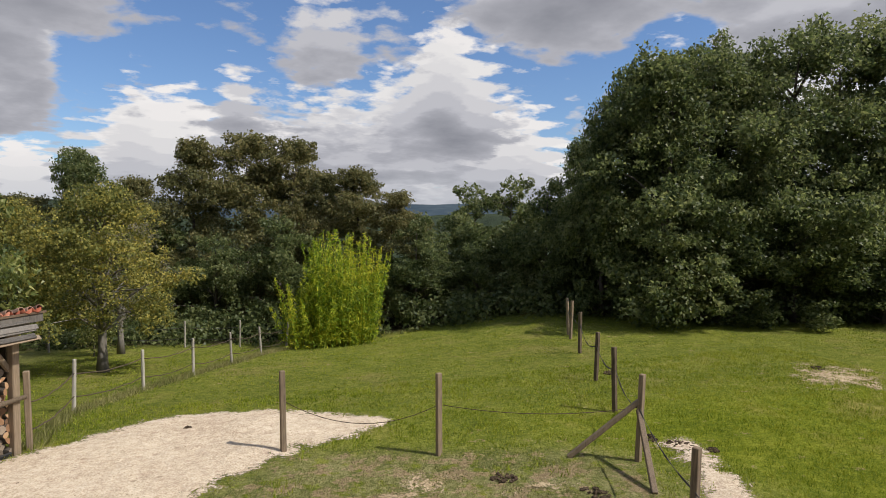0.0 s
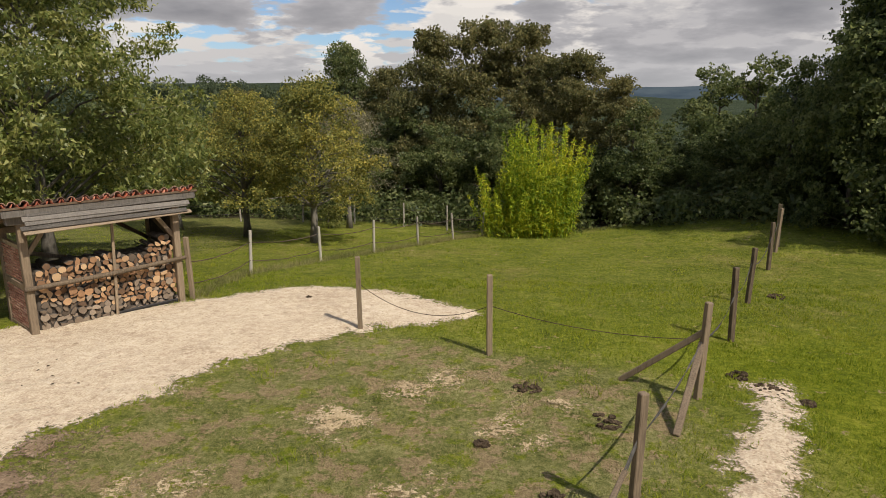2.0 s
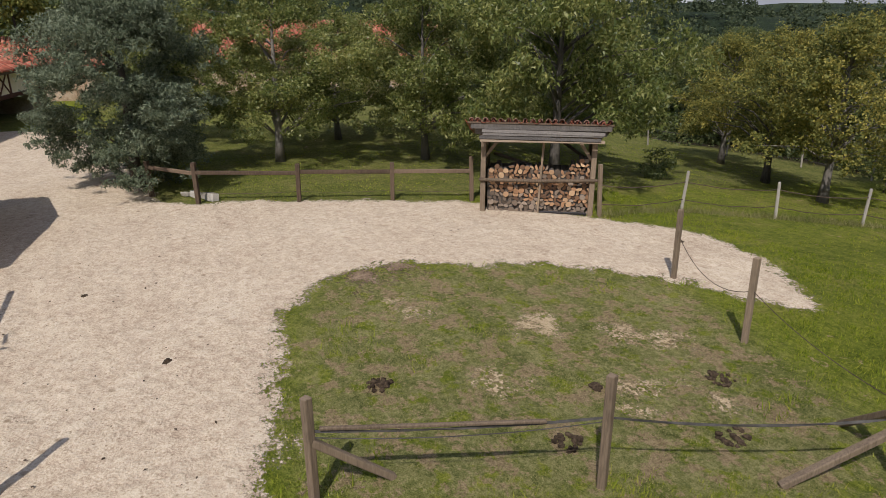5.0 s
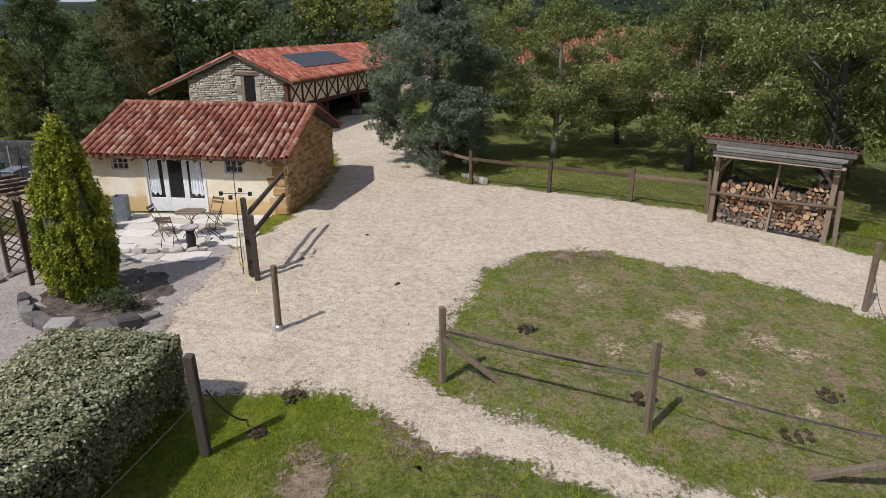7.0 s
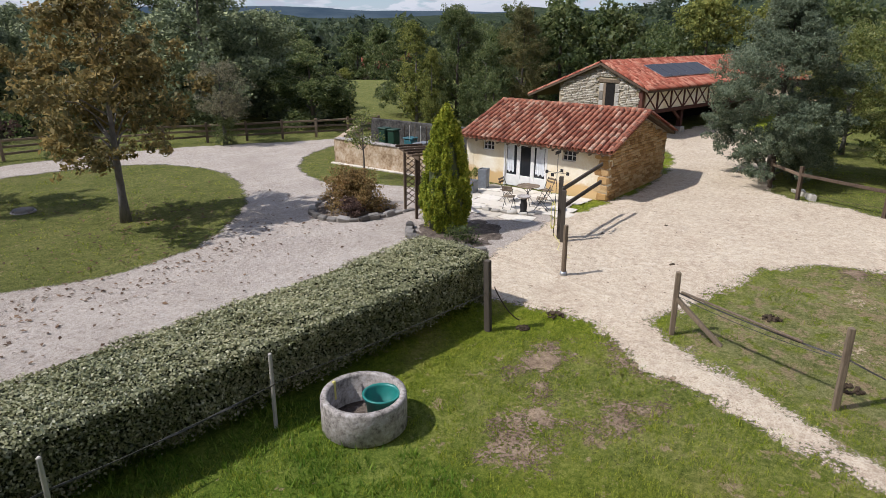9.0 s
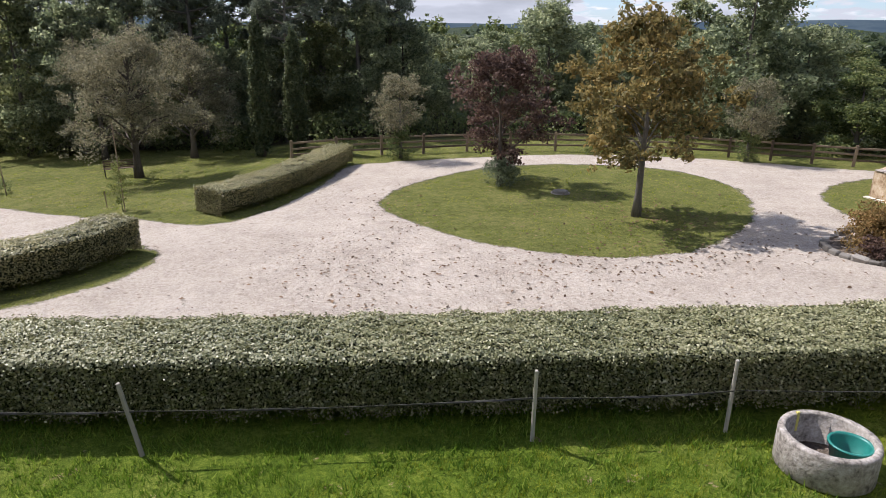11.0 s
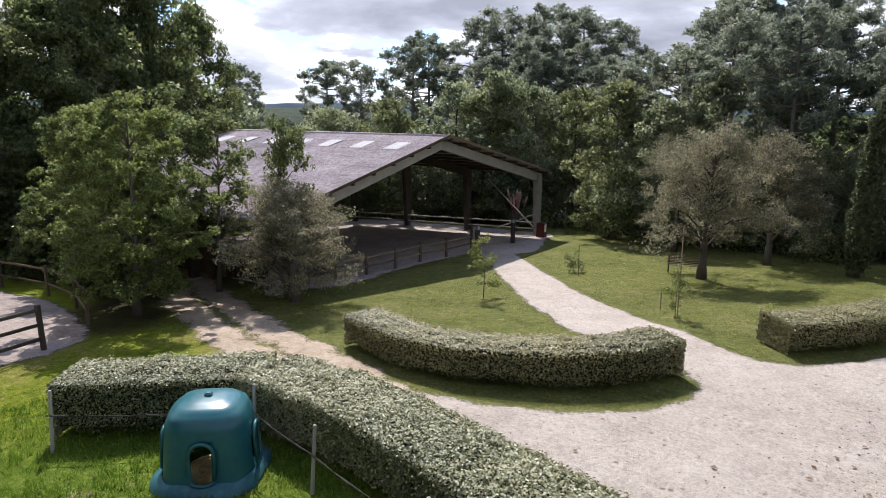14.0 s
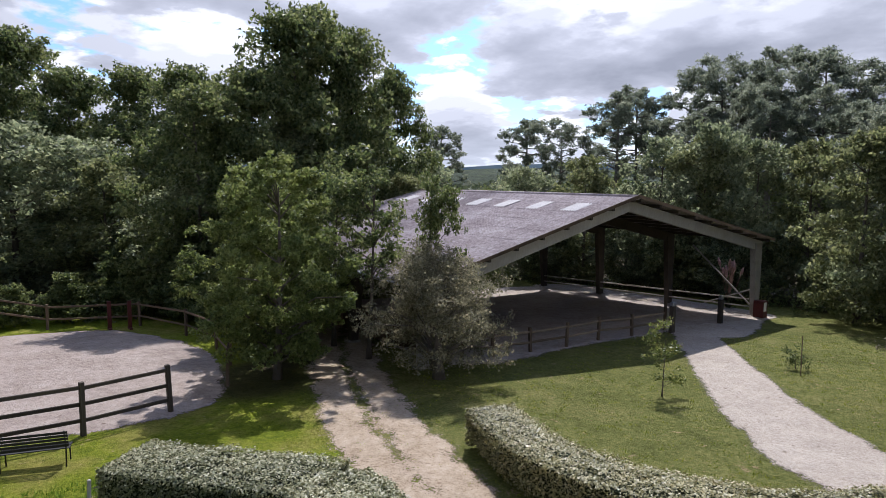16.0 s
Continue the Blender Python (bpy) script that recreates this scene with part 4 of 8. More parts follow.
        D.append(np.stack([sx * pr[:, 2], sy * pr[:, 2], pr[:, 3]], 1)[keep])
    for i, sgn in ((0, -1), (n - 1, 1)):
        q = int(leaves * 2 * w[i] / cum[-1] * 0.75)
        a, h = rng.uniform(-0.97, 0.97, q), rng.uniform(0.06, 1.0, q)
        x = c[i][0] + side[i][0] * a * w[i] + sgn * tang[i][0] * rng.normal(0.0, 0.03, q)
        y = c[i][1] + side[i][1] * a * w[i] + sgn * tang[i][1] * rng.normal(0.0, 0.03, q)
        P.append(np.stack([x, y, gz(*c[i]) + h * height], 1) - o)
        D.append(np.tile([sgn * tang[i][0], sgn * tang[i][1], 0], (q, 1)))
        flat_.append(np.full(q, 0.30))
    P, D, flat_ = np.vstack(P), np.vstack(D), np.concatenate(flat_)[:, None]
    mesh_part("foliage", quick_mesh("foliage", *leaf_arrays(rng, P, D, leaf[0], leaf[1], flat_)), skin or LAUREL, root, "small glossy green leaves")
    return root


# near-black: the shade in the gaps between leaves, put into the core's colour
HEDGECORE = ground_material("hedge_core_shade", (0.012, 0.015, 0.007), (0.024, 0.030, 0.014), (0.045, 0.050, 0.026), 20.0, 2.0)

plant_hedge("hedge", [(2.6, -1.65), (5.5, -1.85), (10, -2.45), (15, -3.15), (20, -3.95), (24, -4.75), (27.2, -4.95)], (2.1, 1.9, 1.75, 1.7), 1.36, 235000, 3, "long clipped evergreen hedge with a pale shining top")
plant_hedge("hedge", [(27.3, -5.0), (28.6, -4.0), (29.6, -3.0), (30.6, -2.2)], (1.6, 1.6), 1.34, 25000, 4, "clipped evergreen hedge arm at the hedge's end")
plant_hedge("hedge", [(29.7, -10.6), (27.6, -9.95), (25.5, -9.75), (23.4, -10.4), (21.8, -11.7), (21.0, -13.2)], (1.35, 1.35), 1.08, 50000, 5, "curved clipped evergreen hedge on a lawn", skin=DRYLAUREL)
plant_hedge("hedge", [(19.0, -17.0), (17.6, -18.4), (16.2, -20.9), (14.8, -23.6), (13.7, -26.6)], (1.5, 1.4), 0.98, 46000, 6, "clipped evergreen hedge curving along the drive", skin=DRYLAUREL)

# the wood: four oaks, then the same ones again
oak_a = plant_tree("oak_tree", (22.8, 22.2), 13.2, 0.4, 5.0, OAK, "tall dark green oak at the edge of the wood", group="oaks of the wood", leaves=46000, leaf=(0.21, 0.155), pointed=True, lobes=84, lobe=1.3, trunk=0.30, seed=11, limbs=18, shell=0.35)
oak_b = plant_tree("oak_tree", (16.4, 23.4), 11.4, 0.3, 4.6, OAK, "tall dark green oak at the edge of the wood", group="oaks of the wood", leaves=40000, leaf=(0.21, 0.155), pointed=True, lobes=78, lobe=1.2, trunk=0.28, seed=12, profile=wide_crown, limbs=18, shell=0.35)
oak_c = plant_tree("oak_tree", (-0.1, 43), 12.5, 0.3, 4.3, OAKDRY, "slender oak with dull, drying leaves", group="oaks of the wood", leaves=34000, leaf=(0.215, 0.16), pointed=True, lobes=92, lobe=1.1, trunk=0.24, seed=13, limbs=16, shell=0.35)
oak_d = plant_tree("oak_tree", (-37, -21), 8.0, 0.2, 3.7, OAK, "leafy young oak at the edge of the wood", group="oaks of the wood", leaves=19000, leaf=(0.22, 0.165), pointed=True, lobes=64, lobe=0.95, trunk=0.18, seed=14, profile=wide_crown, limbs=14, shell=0.35)
oak_e = plant_tree("oak_tree", (61.2, -17.6), 19.8, 0.6, 6.8, OAK, "tall dark oak in the wood beyond the riding hall", group="oaks of the wood", leaves=30000, leaf=(0.36, 0.27), pointed=True, lobes=84, lobe=1.7, trunk=0.34, seed=15, limbs=14, shell=0.35)
oak_f = plant_tree("oak_tree", (50.6, -45.1), 12.6, 0.2, 4.9, WOODHAZE, "leafy oak in the wood beyond the lawns", group="oaks of the wood", leaves=17000, leaf=(0.31, 0.23), pointed=True, lobes=84, lobe=1.25, trunk=0.24, seed=16, profile=round_crown, limbs=14, shell=0.35)
oak_h = plant_tree("oak_tree", (46.4, -44.6), 12.0, 0.4, 4.3, ELM, "yellow-green leafy tree in the wood beyond the lawns", group="oaks of the wood", leaves=15000, leaf=(0.30, 0.22), pointed=True, lobes=90, lobe=1.05, trunk=0.22, seed=19, profile=willow_crown, limbs=14, shell=0.3)
oak_g = plant_tree("oak_tree", (-41.6, -18.9), 9, 0.2, 4.2, OAK, "broad oak in the distance", group="far oaks", leaves=6000, leaf=(0.48, 0.36), pointed=True, lobes=50, lobe=1.2, trunk=0.22, seed=17, profile=wide_crown, limbs=8, shell=0.35)
TALL = {oak_a: 13.2, oak_b: 11.4, oak_c: 12.5, oak_d: 8.0, oak_e: 19.8, oak_f: 12.6, oak_h: 12.0, oak_g: 9.0}


def oaks(rows):
    """Rows of which oak, place, height and the share of its usual breadth."""
    for k, (ob, x, y, h, wide) in enumerate(rows):
        ob = oak_h if ob is oak_f and k % 3 == 1 else ob
        s = h / TALL[ob]
        again(ob, x, y, k * 67.0 + x * 13, (s * wide, s * wide, s))

# ---- fences ----
def piece(name, me, parent, m, label=""):
    ob = new(name, me)
    ob.parent = parent
    ob.matrix_basis = m
    if label:
        ob["label"] = label
    return ob


def post_mesh(name, w, h, round_=False, mat=None):
    """A fence post with a chamfered, slightly uneven head; its foot stands in the ground."""
    bm = bmesh.new()
    if round_:
        bmesh.ops.create_cone(bm, cap_ends=True, segments=10, radius1=w / 2, radius2=w / 2 * 0.92, depth=h + 0.3, matrix=Matrix.Translation((0, 0, (h - 0.3) / 2)))
        bmesh.ops.bevel(bm, geom=[e for e in bm.edges if e.calc_face_angle(0) > 1.2 and e.verts[0].co.z > 0], offset=0.012, segments=1, affect="EDGES")
    else:
        add_box(bm, (-w / 2, -w / 2, -0.3), (w / 2, w / 2, h), 0.012)
    rng = random.Random(name)
    for v in bm.verts:
        v.co.x += rng.uniform(-0.004, 0.004)
        v.co.y += rng.uniform(-0.004, 0.004)
    me = bpy.data.meshes.new(name)
    bm.to_mesh(me)
    bm.free()
    me.materials.append(mat)
    return me


def sagging(a, b, sag, r, n=9, wave=0.0, rng=None):
    """A hanging line from a to b."""
    a, b = Vector(a), Vector(b)
    out = []
    for i in range(n):
        t = i / (n - 1)
        p = a.lerp(b, t)
        p.z -= sag * 4 * t * (1 - t)
        if wave and rng:
            p += Vector((rng.uniform(-wave, wave), rng.uniform(-wave, wave), rng.uniform(-wave, wave)))
        out.append((p, r))
    return out


def at_ground(x, y, dz=0.0):
    return Vector((x, y, gz(x, y) + dz))


SQUARE = post_mesh("post", 0.102, 1.55, False, WOODGREY)
ROUND = post_mesh("post", 0.10, 1.2, True, WOODPALE)
RAILPOST = post_mesh("post", 0.13, 1.22, False, WOODBROWN)


def post_thing(parent, me, x, y, lean=(0, 0), size=1.0, turn=0.0):
    o = parent.location
    m = Matrix.Translation((x - o.x, y - o.y, gz(x, y) - o.z)) @ Euler((radians(lean[0]), radians(lean[1]), radians(turn))).to_matrix().to_4x4() @ Matrix.Diagonal((1, 1, size, 1))
    return piece("post", me, parent, m)


def line_part(name, parent, pts, material, r, sides=5, label=""):
    o = parent.location
    path = [(Vector(p) - o, rr) for p, rr in pts]
    return mesh_part(name, tube_mesh(name, [path], sides), material, parent, label)


def strip_part(name, parent, a, b, sag, width, material, label="", n=9):
    """A flat fence tape, twisting a little."""
    a, b, o = Vector(a), Vector(b), parent.location
    rng = random.Random(str(a))
    bm = bmesh.new()
    rows = []
    side = (b - a).cross(Vector((0, 0, 1))).normalized()
    for i in range(n):
        t = i / (n - 1)
        p = a.lerp(b, t) - Vector((0, 0, sag * 4 * t * (1 - t))) - o
        tilt = rng.uniform(-0.7, 0.7)
        w = Vector((0, 0, math.cos(tilt))) * width / 2 + side * math.sin(tilt) * width / 2
        k = side * 0.004
        rows.append([bm.verts.new(q) for q in (p - w - k, p + w - k, p + w + k, p - w + k)])
    for r0, r1 in zip(rows, rows[1:]):
        for k in range(4):
            bm.faces.new((r0[k], r0[(k + 1) % 4], r1[(k + 1) % 4], r1[k]))
    bm.faces.new(rows[0])
    bm.faces.new(rows[-1][::-1])
    bmesh.ops.recalc_face_normals(bm, faces=bm.faces)
    return part(name, bm, material, parent, label)


# paddock fence: squared posts, electric tape, slanting braces
paddock = thing("paddock_fence", (3.0, 6.5, 0), "paddock fence of weathered square posts with electric tape and braces", "fence")
PADDOCK = [(1.65, 3.35, 0.92), (2.97, 6.48, 1.0), (4.62, 9.7, 1.05), (6.05, 12.4, 0.98), (7.3, 15.0, 0.88), (9.3, 18.9, 0.92), (10.5, 21.4, 0.95), (10.9, 22.2, 0.95)]
for x, y, s in PADDOCK:
    post_thing(paddock, SQUARE, x, y, (random.Random(x).uniform(-2, 2), random.Random(y).uniform(-2, 2)), s, 25)
INNER = [(1.24, 11.19, 1.02), (-1.48, 12.35, 1.02)]
for x, y, s in INNER:
    post_thing(paddock, SQUARE, x, y, (0.5, -0.8), s, 12)
for (a, b, h, sag) in [((1.65, 3.35), (2.97, 6.48), 0.98, 0.05), ((2.97, 6.48), (4.62, 9.7), 0.98, 0.12), ((4.62, 9.7), (6.05, 12.4), 1.0, 0.2), ((6.05, 12.4), (7.3, 15.0), 1.0, 0.2), ((7.3, 15.0), (9.3, 18.9), 1.0, 0.3), ((9.3, 18.9), (10.5, 21.4), 1.0, 0.1)]:
    strip_part("tape", paddock, at_ground(*a, h), at_ground(*b, h), sag, 0.03, TAPE, "worn grey electric tape", 13)
for (a, b, h, h2, sag) in [((4.62, 9.7), (1.24, 11.19), 1.0, 0.98, 0.15), ((1.24, 11.19), (-1.48, 12.35), 0.98, 1.0, 0.40), ((1.65, 3.35), (2.97, 6.48), 0.9, 0.93, 0.09)]:
    line_part("rope", paddock, sagging(at_ground(*a, h), at_ground(*b, h2), sag, 0.007, 13), ROPE if a[0] != 1.65 else TAPE, 0.01)
for a, b, h in [((4.62, 9.7), (3.95, 8.4), 0.95), ((4.62, 9.7), (3.5, 10.3), 1.12), ((1.65, 3.35), (1.65, 4.35), 0.85)]:
    bm = beam(at_ground(*a, h) - paddock.location, at_ground(*b, 0.0) - paddock.location, 0.10, 0.09, 0.012)
    part("brace", bm, WOODGREY, paddock, "slanting wooden brace")
bm = beam(at_ground(1.70, 3.45, 1.02) - paddock.location, at_ground(2.7, 5.8, 0.98) - paddock.location, 0.05, 0.04, 0.008)
part("rail", bm, WOODGREY, paddock, "thin peeling top rail")

# wire fence round the orchard
wire_fence = thing("wire_fence", (-5.7, 17.1, 0), "orchard fence of thin pale posts with two sagging wires", "fence")
NORTH = [(-6.0, 14.15), (-5.75, 17.2), (-4.45, 19.9), (-3.15, 22.3), (-1.85, 24.8), (-0.6, 27.0), (0.6, 28.7)]
for i, (x, y) in enumerate(NORTH):
    post_thing(wire_fence, ROUND if i else SQUARE, x, y, (random.Random(i).uniform(-5, 5), random.Random(i + 9).uniform(-5, 5)), (1.0, 1.05, 0.98, 1.0, 0.96, 0.98, 1.0)[i])
for (a, b) in zip(NORTH, NORTH[1:]):
    for h in (0.92, 0.38):
        line_part("wire", wire_fence, sagging(at_ground(*a, h), at_ground(*b, h), 0.10, 0.014, 11, 0.012, random.Random(a[0] + h)), ROPE, 0.012)
back_fence = thing("wire_fence", (-6, 32, gz(-6, 32)), "far orchard fence of pale posts and wire", "fence")
BACK = [(-20, 30), (-16.5, 32.5), (-13, 34), (-9.5, 34.2), (-6.5, 33.8), (-3.6, 32.6), (-1.2, 31.0)]
for i, (x, y) in enumerate(BACK):
    post_thing(back_fence, ROUND, x, y, (random.Random(i).uniform(-6, 6), 0), 1.05)
for a, b in zip(BACK, BACK[1:]):
    for h in (0.95, 0.45):
        line_part("wire", back_fence, sagging(at_ground(*a, h), at_ground(*b, h), 0.08, 0.012, 7), TAPE, 0.012)


def rail_fence(name, posts, heights, label, post_me, mat, rail=(0.05, 0.13), sizes=None, group=""):
    f = thing(name, (*posts[0], gz(*posts[0])), label, "fence", group)
    for i, (x, y) in enumerate(posts):
        nx = posts[min(i + 1, len(posts) - 1)]
        pv = posts[max(i - 1, 0)]
        a = math.degrees(math.atan2(nx[1] - pv[1], nx[0] - pv[0]))
        post_thing(f, post_me, x, y, (random.Random(i * 7.1).uniform(-2, 2), random.Random(i * 3.3).uniform(-2, 2)), sizes[i] if sizes else 1.0, a)
    for i, (a, b) in enumerate(zip(posts, posts[1:])):
        for h in heights:
            j = random.Random(f"{i}{h}").uniform(-0.02, 0.02)
            part("rail", beam(at_ground(*a, h + j) - f.location, at_ground(*b, h - j) - f.location, rail[0], rail[1], 0.012), mat, f)
    return f


rail_fence("rail_fence", [(-9.2, 11.75), (-10.35, 9.55), (-11.5, 6.9), (-12.75, 4.1), (-14.3, 2.9)], (0.95,), "brown wooden yard fence with a single top rail", RAILPOST, WOODBROWN, (0.07, 0.12), (1.15, 1.0, 1.0, 1.05, 0.95))
w_fence = [(-9.2, 11.75), (-10.35, 9.55), (-11.5, 6.9), (-12.75, 4.1)]
lowwire = thing("ground_wire", (-10.35, 9.55, 0), "thin wire low along the yard fence", "wire")
for a, b in zip(w_fence, w_fence[1:]):
    line_part("wire", lowwire, sagging(at_ground(*a, 0.35), at_ground(*b, 0.35), 0.05, 0.007, 7), ROPE, 0.008)

GREYPOST = post_mesh("post", 0.14, 1.12, False, WOODGREY)
rail_fence("paddock_rail_fence", [(16.2, -27.6), (13.8, -28.2), (11.3, -28.6), (8.9, -28.9), (6.3, -29.1), (3.7, -29.0), (1.1, -28.5), (-1.4, -27.9), (-3.8, -27.1), (-6.0, -26.2), (-7.9, -25.0), (-9.6, -23.7), (-11.2, -22.5), (-12.8, -21.4), (-14.4, -20.3), (-16, -19.2)],
           (0.35, 0.66, 0.97), "grey three-railed wooden fence beyond the drive", GREYPOST, WOODGREY, (0.045, 0.11))
rail_fence("hall_fence", [(38.2, -15.9), (37.75, -17.2), (37.55, -19.15), (37.6, -21.4), (37.85, -23.8), (37.65, -26.0), (37.8, -28.8)], (0.5, 0.95), "weathered wooden fence with two rails before the riding hall", RAILPOST, WOODGREY, (0.05, 0.1), (0.95, 0.95, 0.95, 0.95, 0.95, 0.95, 1.35))
ringf = rail_fence("ring_fence", [(37.3, -4.3), (36.5, -1.9), (36.0, 0.8), (35.9, 3.6), (36.4, 6.4)], (0.42, 0.88, 1.34), "dark brown three-railed riding ring fence", post_mesh("post", 0.13, 1.5, False, BEAMDARK), BEAMDARK, (0.045, 0.11))
rail_fence("ring_fence", [(39.4, -6.6), (42.5, -7.6), (46, -8.0), (50, -7.6), (54.3, -6.2), (55.6, -2), (55.6, 3)], (0.55, 1.2), "brown ring fence in the shade of the trees", post_mesh("post", 0.12, 1.35, False, WOODBROWN), WOODBROWN, (0.05, 0.1))

# posts along the hedge, with a single wire
hedge_fence = thing("wire_fence", (12, -1.35, 0), "leaning pale posts with a tape along the hedge", "fence")
HEDGEPOSTS = [(5.9, -0.75, 0, 3), (8.75, -1.02, 2, -2), (12.0, -1.42, -3, 1), (18.1, -2.2, -2, 7), (21.05, -2.8, 3, 2), (24.08, -3.35, 2, -3), (26.4, -3.9, 4, 3), (29.6, -1.35, 3, 0)]
HP = post_mesh("post", 0.075, 1.33, True, WOODPALE)
for x, y, lx, ly in HEDGEPOSTS[1:]:
    post_thing(hedge_fence, HP, x, y, (lx, ly), 1.0)
for a, b in zip(HEDGEPOSTS[1:], HEDGEPOSTS[2:]):
    strip_part("tape", hedge_fence, at_ground(a[0], a[1] + 0.05, 0.82), at_ground(b[0], b[1] + 0.05, 0.82), 0.05, 0.03, TAPE, "", 9)
line_part("tape", hedge_fence, sagging(at_ground(3.7, 0.02, 0.9), at_ground(8.75, -1.0, 0.82), 0.05, 0.006, 9), TAPE, 0.006)

# gate posts by the house
gateway = thing("gate", (-0.2, 0.1, 0), "open wooden gateway with dark posts and slanting bars", "gate")
gp = post_mesh("post", 0.13, 1.62, False, BEAMDARK)
post_thing(gateway, gp, 3.7, 0.02, (1, 2), 1.0)
post_thing(gateway, post_mesh("post", 0.14, 1.5, True, WOODGREY), -0.15, 0.05, (0, 1), 0.95)
for x, y, s in ((-2.95, -1.35, 1.22), (-2.75, -1.15, 1.0)):
    post_thing(gateway, gp, x, y, (1, -2), s, 20)
for h0, h1 in ((1.62, 1.85), (1.05, 1.25)):
    part("bar", beam(Vector((-2.9, -1.3, h0)) - gateway.location, Vector((-6.1, -1.3, h1)) - gateway.location, 0.07, 0.13, 0.015), BEAMDARK, gateway, "slanting dark gate bar")
line_part("rope", gateway, sagging(at_ground(3.62, 0.10, 1.0), at_ground(2.9, 0.35, 0.02), 0.12, 0.014, 9), ROPE, 0.015)
mesh_part("cap", tube_mesh("cap", [[(Vector((0.05, -0.05, 0.02)), 0.10), (Vector((0.05, -0.05, 0.16)), 0.085)]], 10), ALU, gateway, "grey metal foot of the post")
hose = thing("garden_hose", (-2.9, -1.45, 0), "coiled yellow hose hanging on a gate post", "hose")
coil = []
for i in range(64):
    a = i * 0.42
    coil.append((Vector((0.10 + 0.015 * (i % 5), -0.05 + 0.075 * math.sin(a), 0.80 + 0.44 * math.cos(a) * (0.9 + 0.1 * math.sin(i)))), 0.010))
mesh_part("coil", tube_mesh("coil", [coil], 5), HOSE, hose)
mesh_part("end", tube_mesh("end", [[(Vector((-0.1, -0.1, 0.15)), 0.012), (Vector((0.3, 0.3, 0.03)), 0.012), (Vector((0.9, 0.5, 0.03)), 0.012), (Vector((1.4, 1.1, 0.03)), 0.012)]], 5), HOSE, hose)


# ---- roofs of round tiles ----
def tile_mesh(name, length, r0, r1, mat, thick=0.014, seg=5):
    """One hollow clay tile, wider at its lower end, lying along +y (up the roof)."""
    bm = bmesh.new()
    rows = []
    for y, r in ((0, r0), (length, r1)):
        outer, inner = [], []
        for k in range(seg + 1):
            a = math.pi * k / seg
            outer.append(bm.verts.new((math.cos(a) * r, y, math.sin(a) * r * 1.05)))
            inner.append(bm.verts.new((math.cos(a) * (r - thick), y, math.sin(a) * (r - thick) * 1.05)))
        rows.append((outer, inner))
    (o0, i0), (o1, i1) = rows
    for k in range(seg):
        bm.faces.new((o0[k], o0[k + 1], o1[k + 1], o1[k]))
        bm.faces.new((i0[k + 1], i0[k], i1[k], i1[k + 1]))
        bm.faces.new((o0[k + 1], o0[k], i0[k], i0[k + 1]))
        bm.faces.new((o1[k], o1[k + 1], i1[k + 1], i1[k]))
    bmesh.ops.recalc_face_normals(bm, faces=bm.faces)
    me = bpy.data.meshes.new(name)
    bm.to_mesh(me)
    bm.free()
    me.materials.append(mat)
    return me


def slope_frame(eave_a, eave_b, ridge_a):
    """Axes of a roof slope: along the eave, up the slope, and out."""
    a, b, c = Vector(eave_a), Vector(eave_b), Vector(ridge_a)
    u = (b - a).normalized()
    v = (c - a - u * (c - a).dot(u)).normalized()
    return a, u, v, u.cross(v), (b - a).length, (c - a - u * (c - a).dot(u)).length


def tile_spots(eave_a, eave_b, ridge_a, pitch, course, rng):
    o, u, v, n, w, h = slope_frame(eave_a, eave_b, ridge_a)
    base = Matrix((u, v, n)).transposed().to_4x4()
    out = []
    cols, rows = int(w / pitch), int(round(h / course))
    for i in range(cols):
        for j in range(rows):
            p = o + u * ((i + 0.5) * w / cols + rng.uniform(-0.012, 0.012)) + v * (j * h / rows + rng.uniform(-0.02, 0.02) - 0.05) + n * (0.012 + rng.uniform(0, 0.008))
            out.append(Matrix.Translation(p) @ base @ Euler((rng.uniform(0.04, 0.10), rng.uniform(-0.05, 0.05), rng.uniform(-0.06, 0.06))).to_matrix().to_4x4())
    return out


def joined(name, me, spots, parent, material, label="", kind="stuff"):
    """Many copies of one small mesh in a single mesh."""
    n = len(me.vertices)
    co = np.zeros(n * 3)
    me.vertices.foreach_get("co", co)
    co = np.c_[co.reshape(-1, 3), np.ones(n)]
    me.calc_loop_triangles()
    faces = np.array([tuple(t.vertices) for t in me.loop_triangles])
    vs = np.vstack([co @ np.array(m).T[:, :3] for m in spots])
    fs = np.vstack([faces + i * n for i in range(len(spots))])
    ob = mesh_part(name, quick_mesh(name, vs, fs), material, parent, label)
    if kind:
        ob["kind"] = kind
    return ob


def slab(eave_a, eave_b, ridge_b, ridge_a, thick):
    """A sloping roof deck with thickness."""
    bm = bmesh.new()
    top = [Vector(p) for p in (eave_a, eave_b, ridge_b, ridge_a)]
    low = [p - Vector((0, 0, thick)) for p in top]
    t, l = [bm.verts.new(p) for p in top], [bm.verts.new(p) for p in low]
    bm.faces.new(t)
    bm.faces.new(l[::-1])
    for k in range(4):
        bm.faces.new((t[k], l[k], l[(k + 1) % 4], t[(k + 1) % 4]))
    bmesh.ops.recalc_face_normals(bm, faces=bm.faces)
    return bm


def rubble(rng, w, h, course=0.115):
    """Stones of a rubble wall: middle, size."""
    out, z = [], 0.0
    while z < h:
        ch = course * rng.uniform(0.7, 1.35)
        x = -rng.uniform(0, 0.2)
        while x < w:
            cw = rng.uniform(0.14, 0.48)
            out.append((x + cw / 2, z + ch / 2, cw - 0.018, ch - 0.016))
            x += cw
        z += ch
    return out


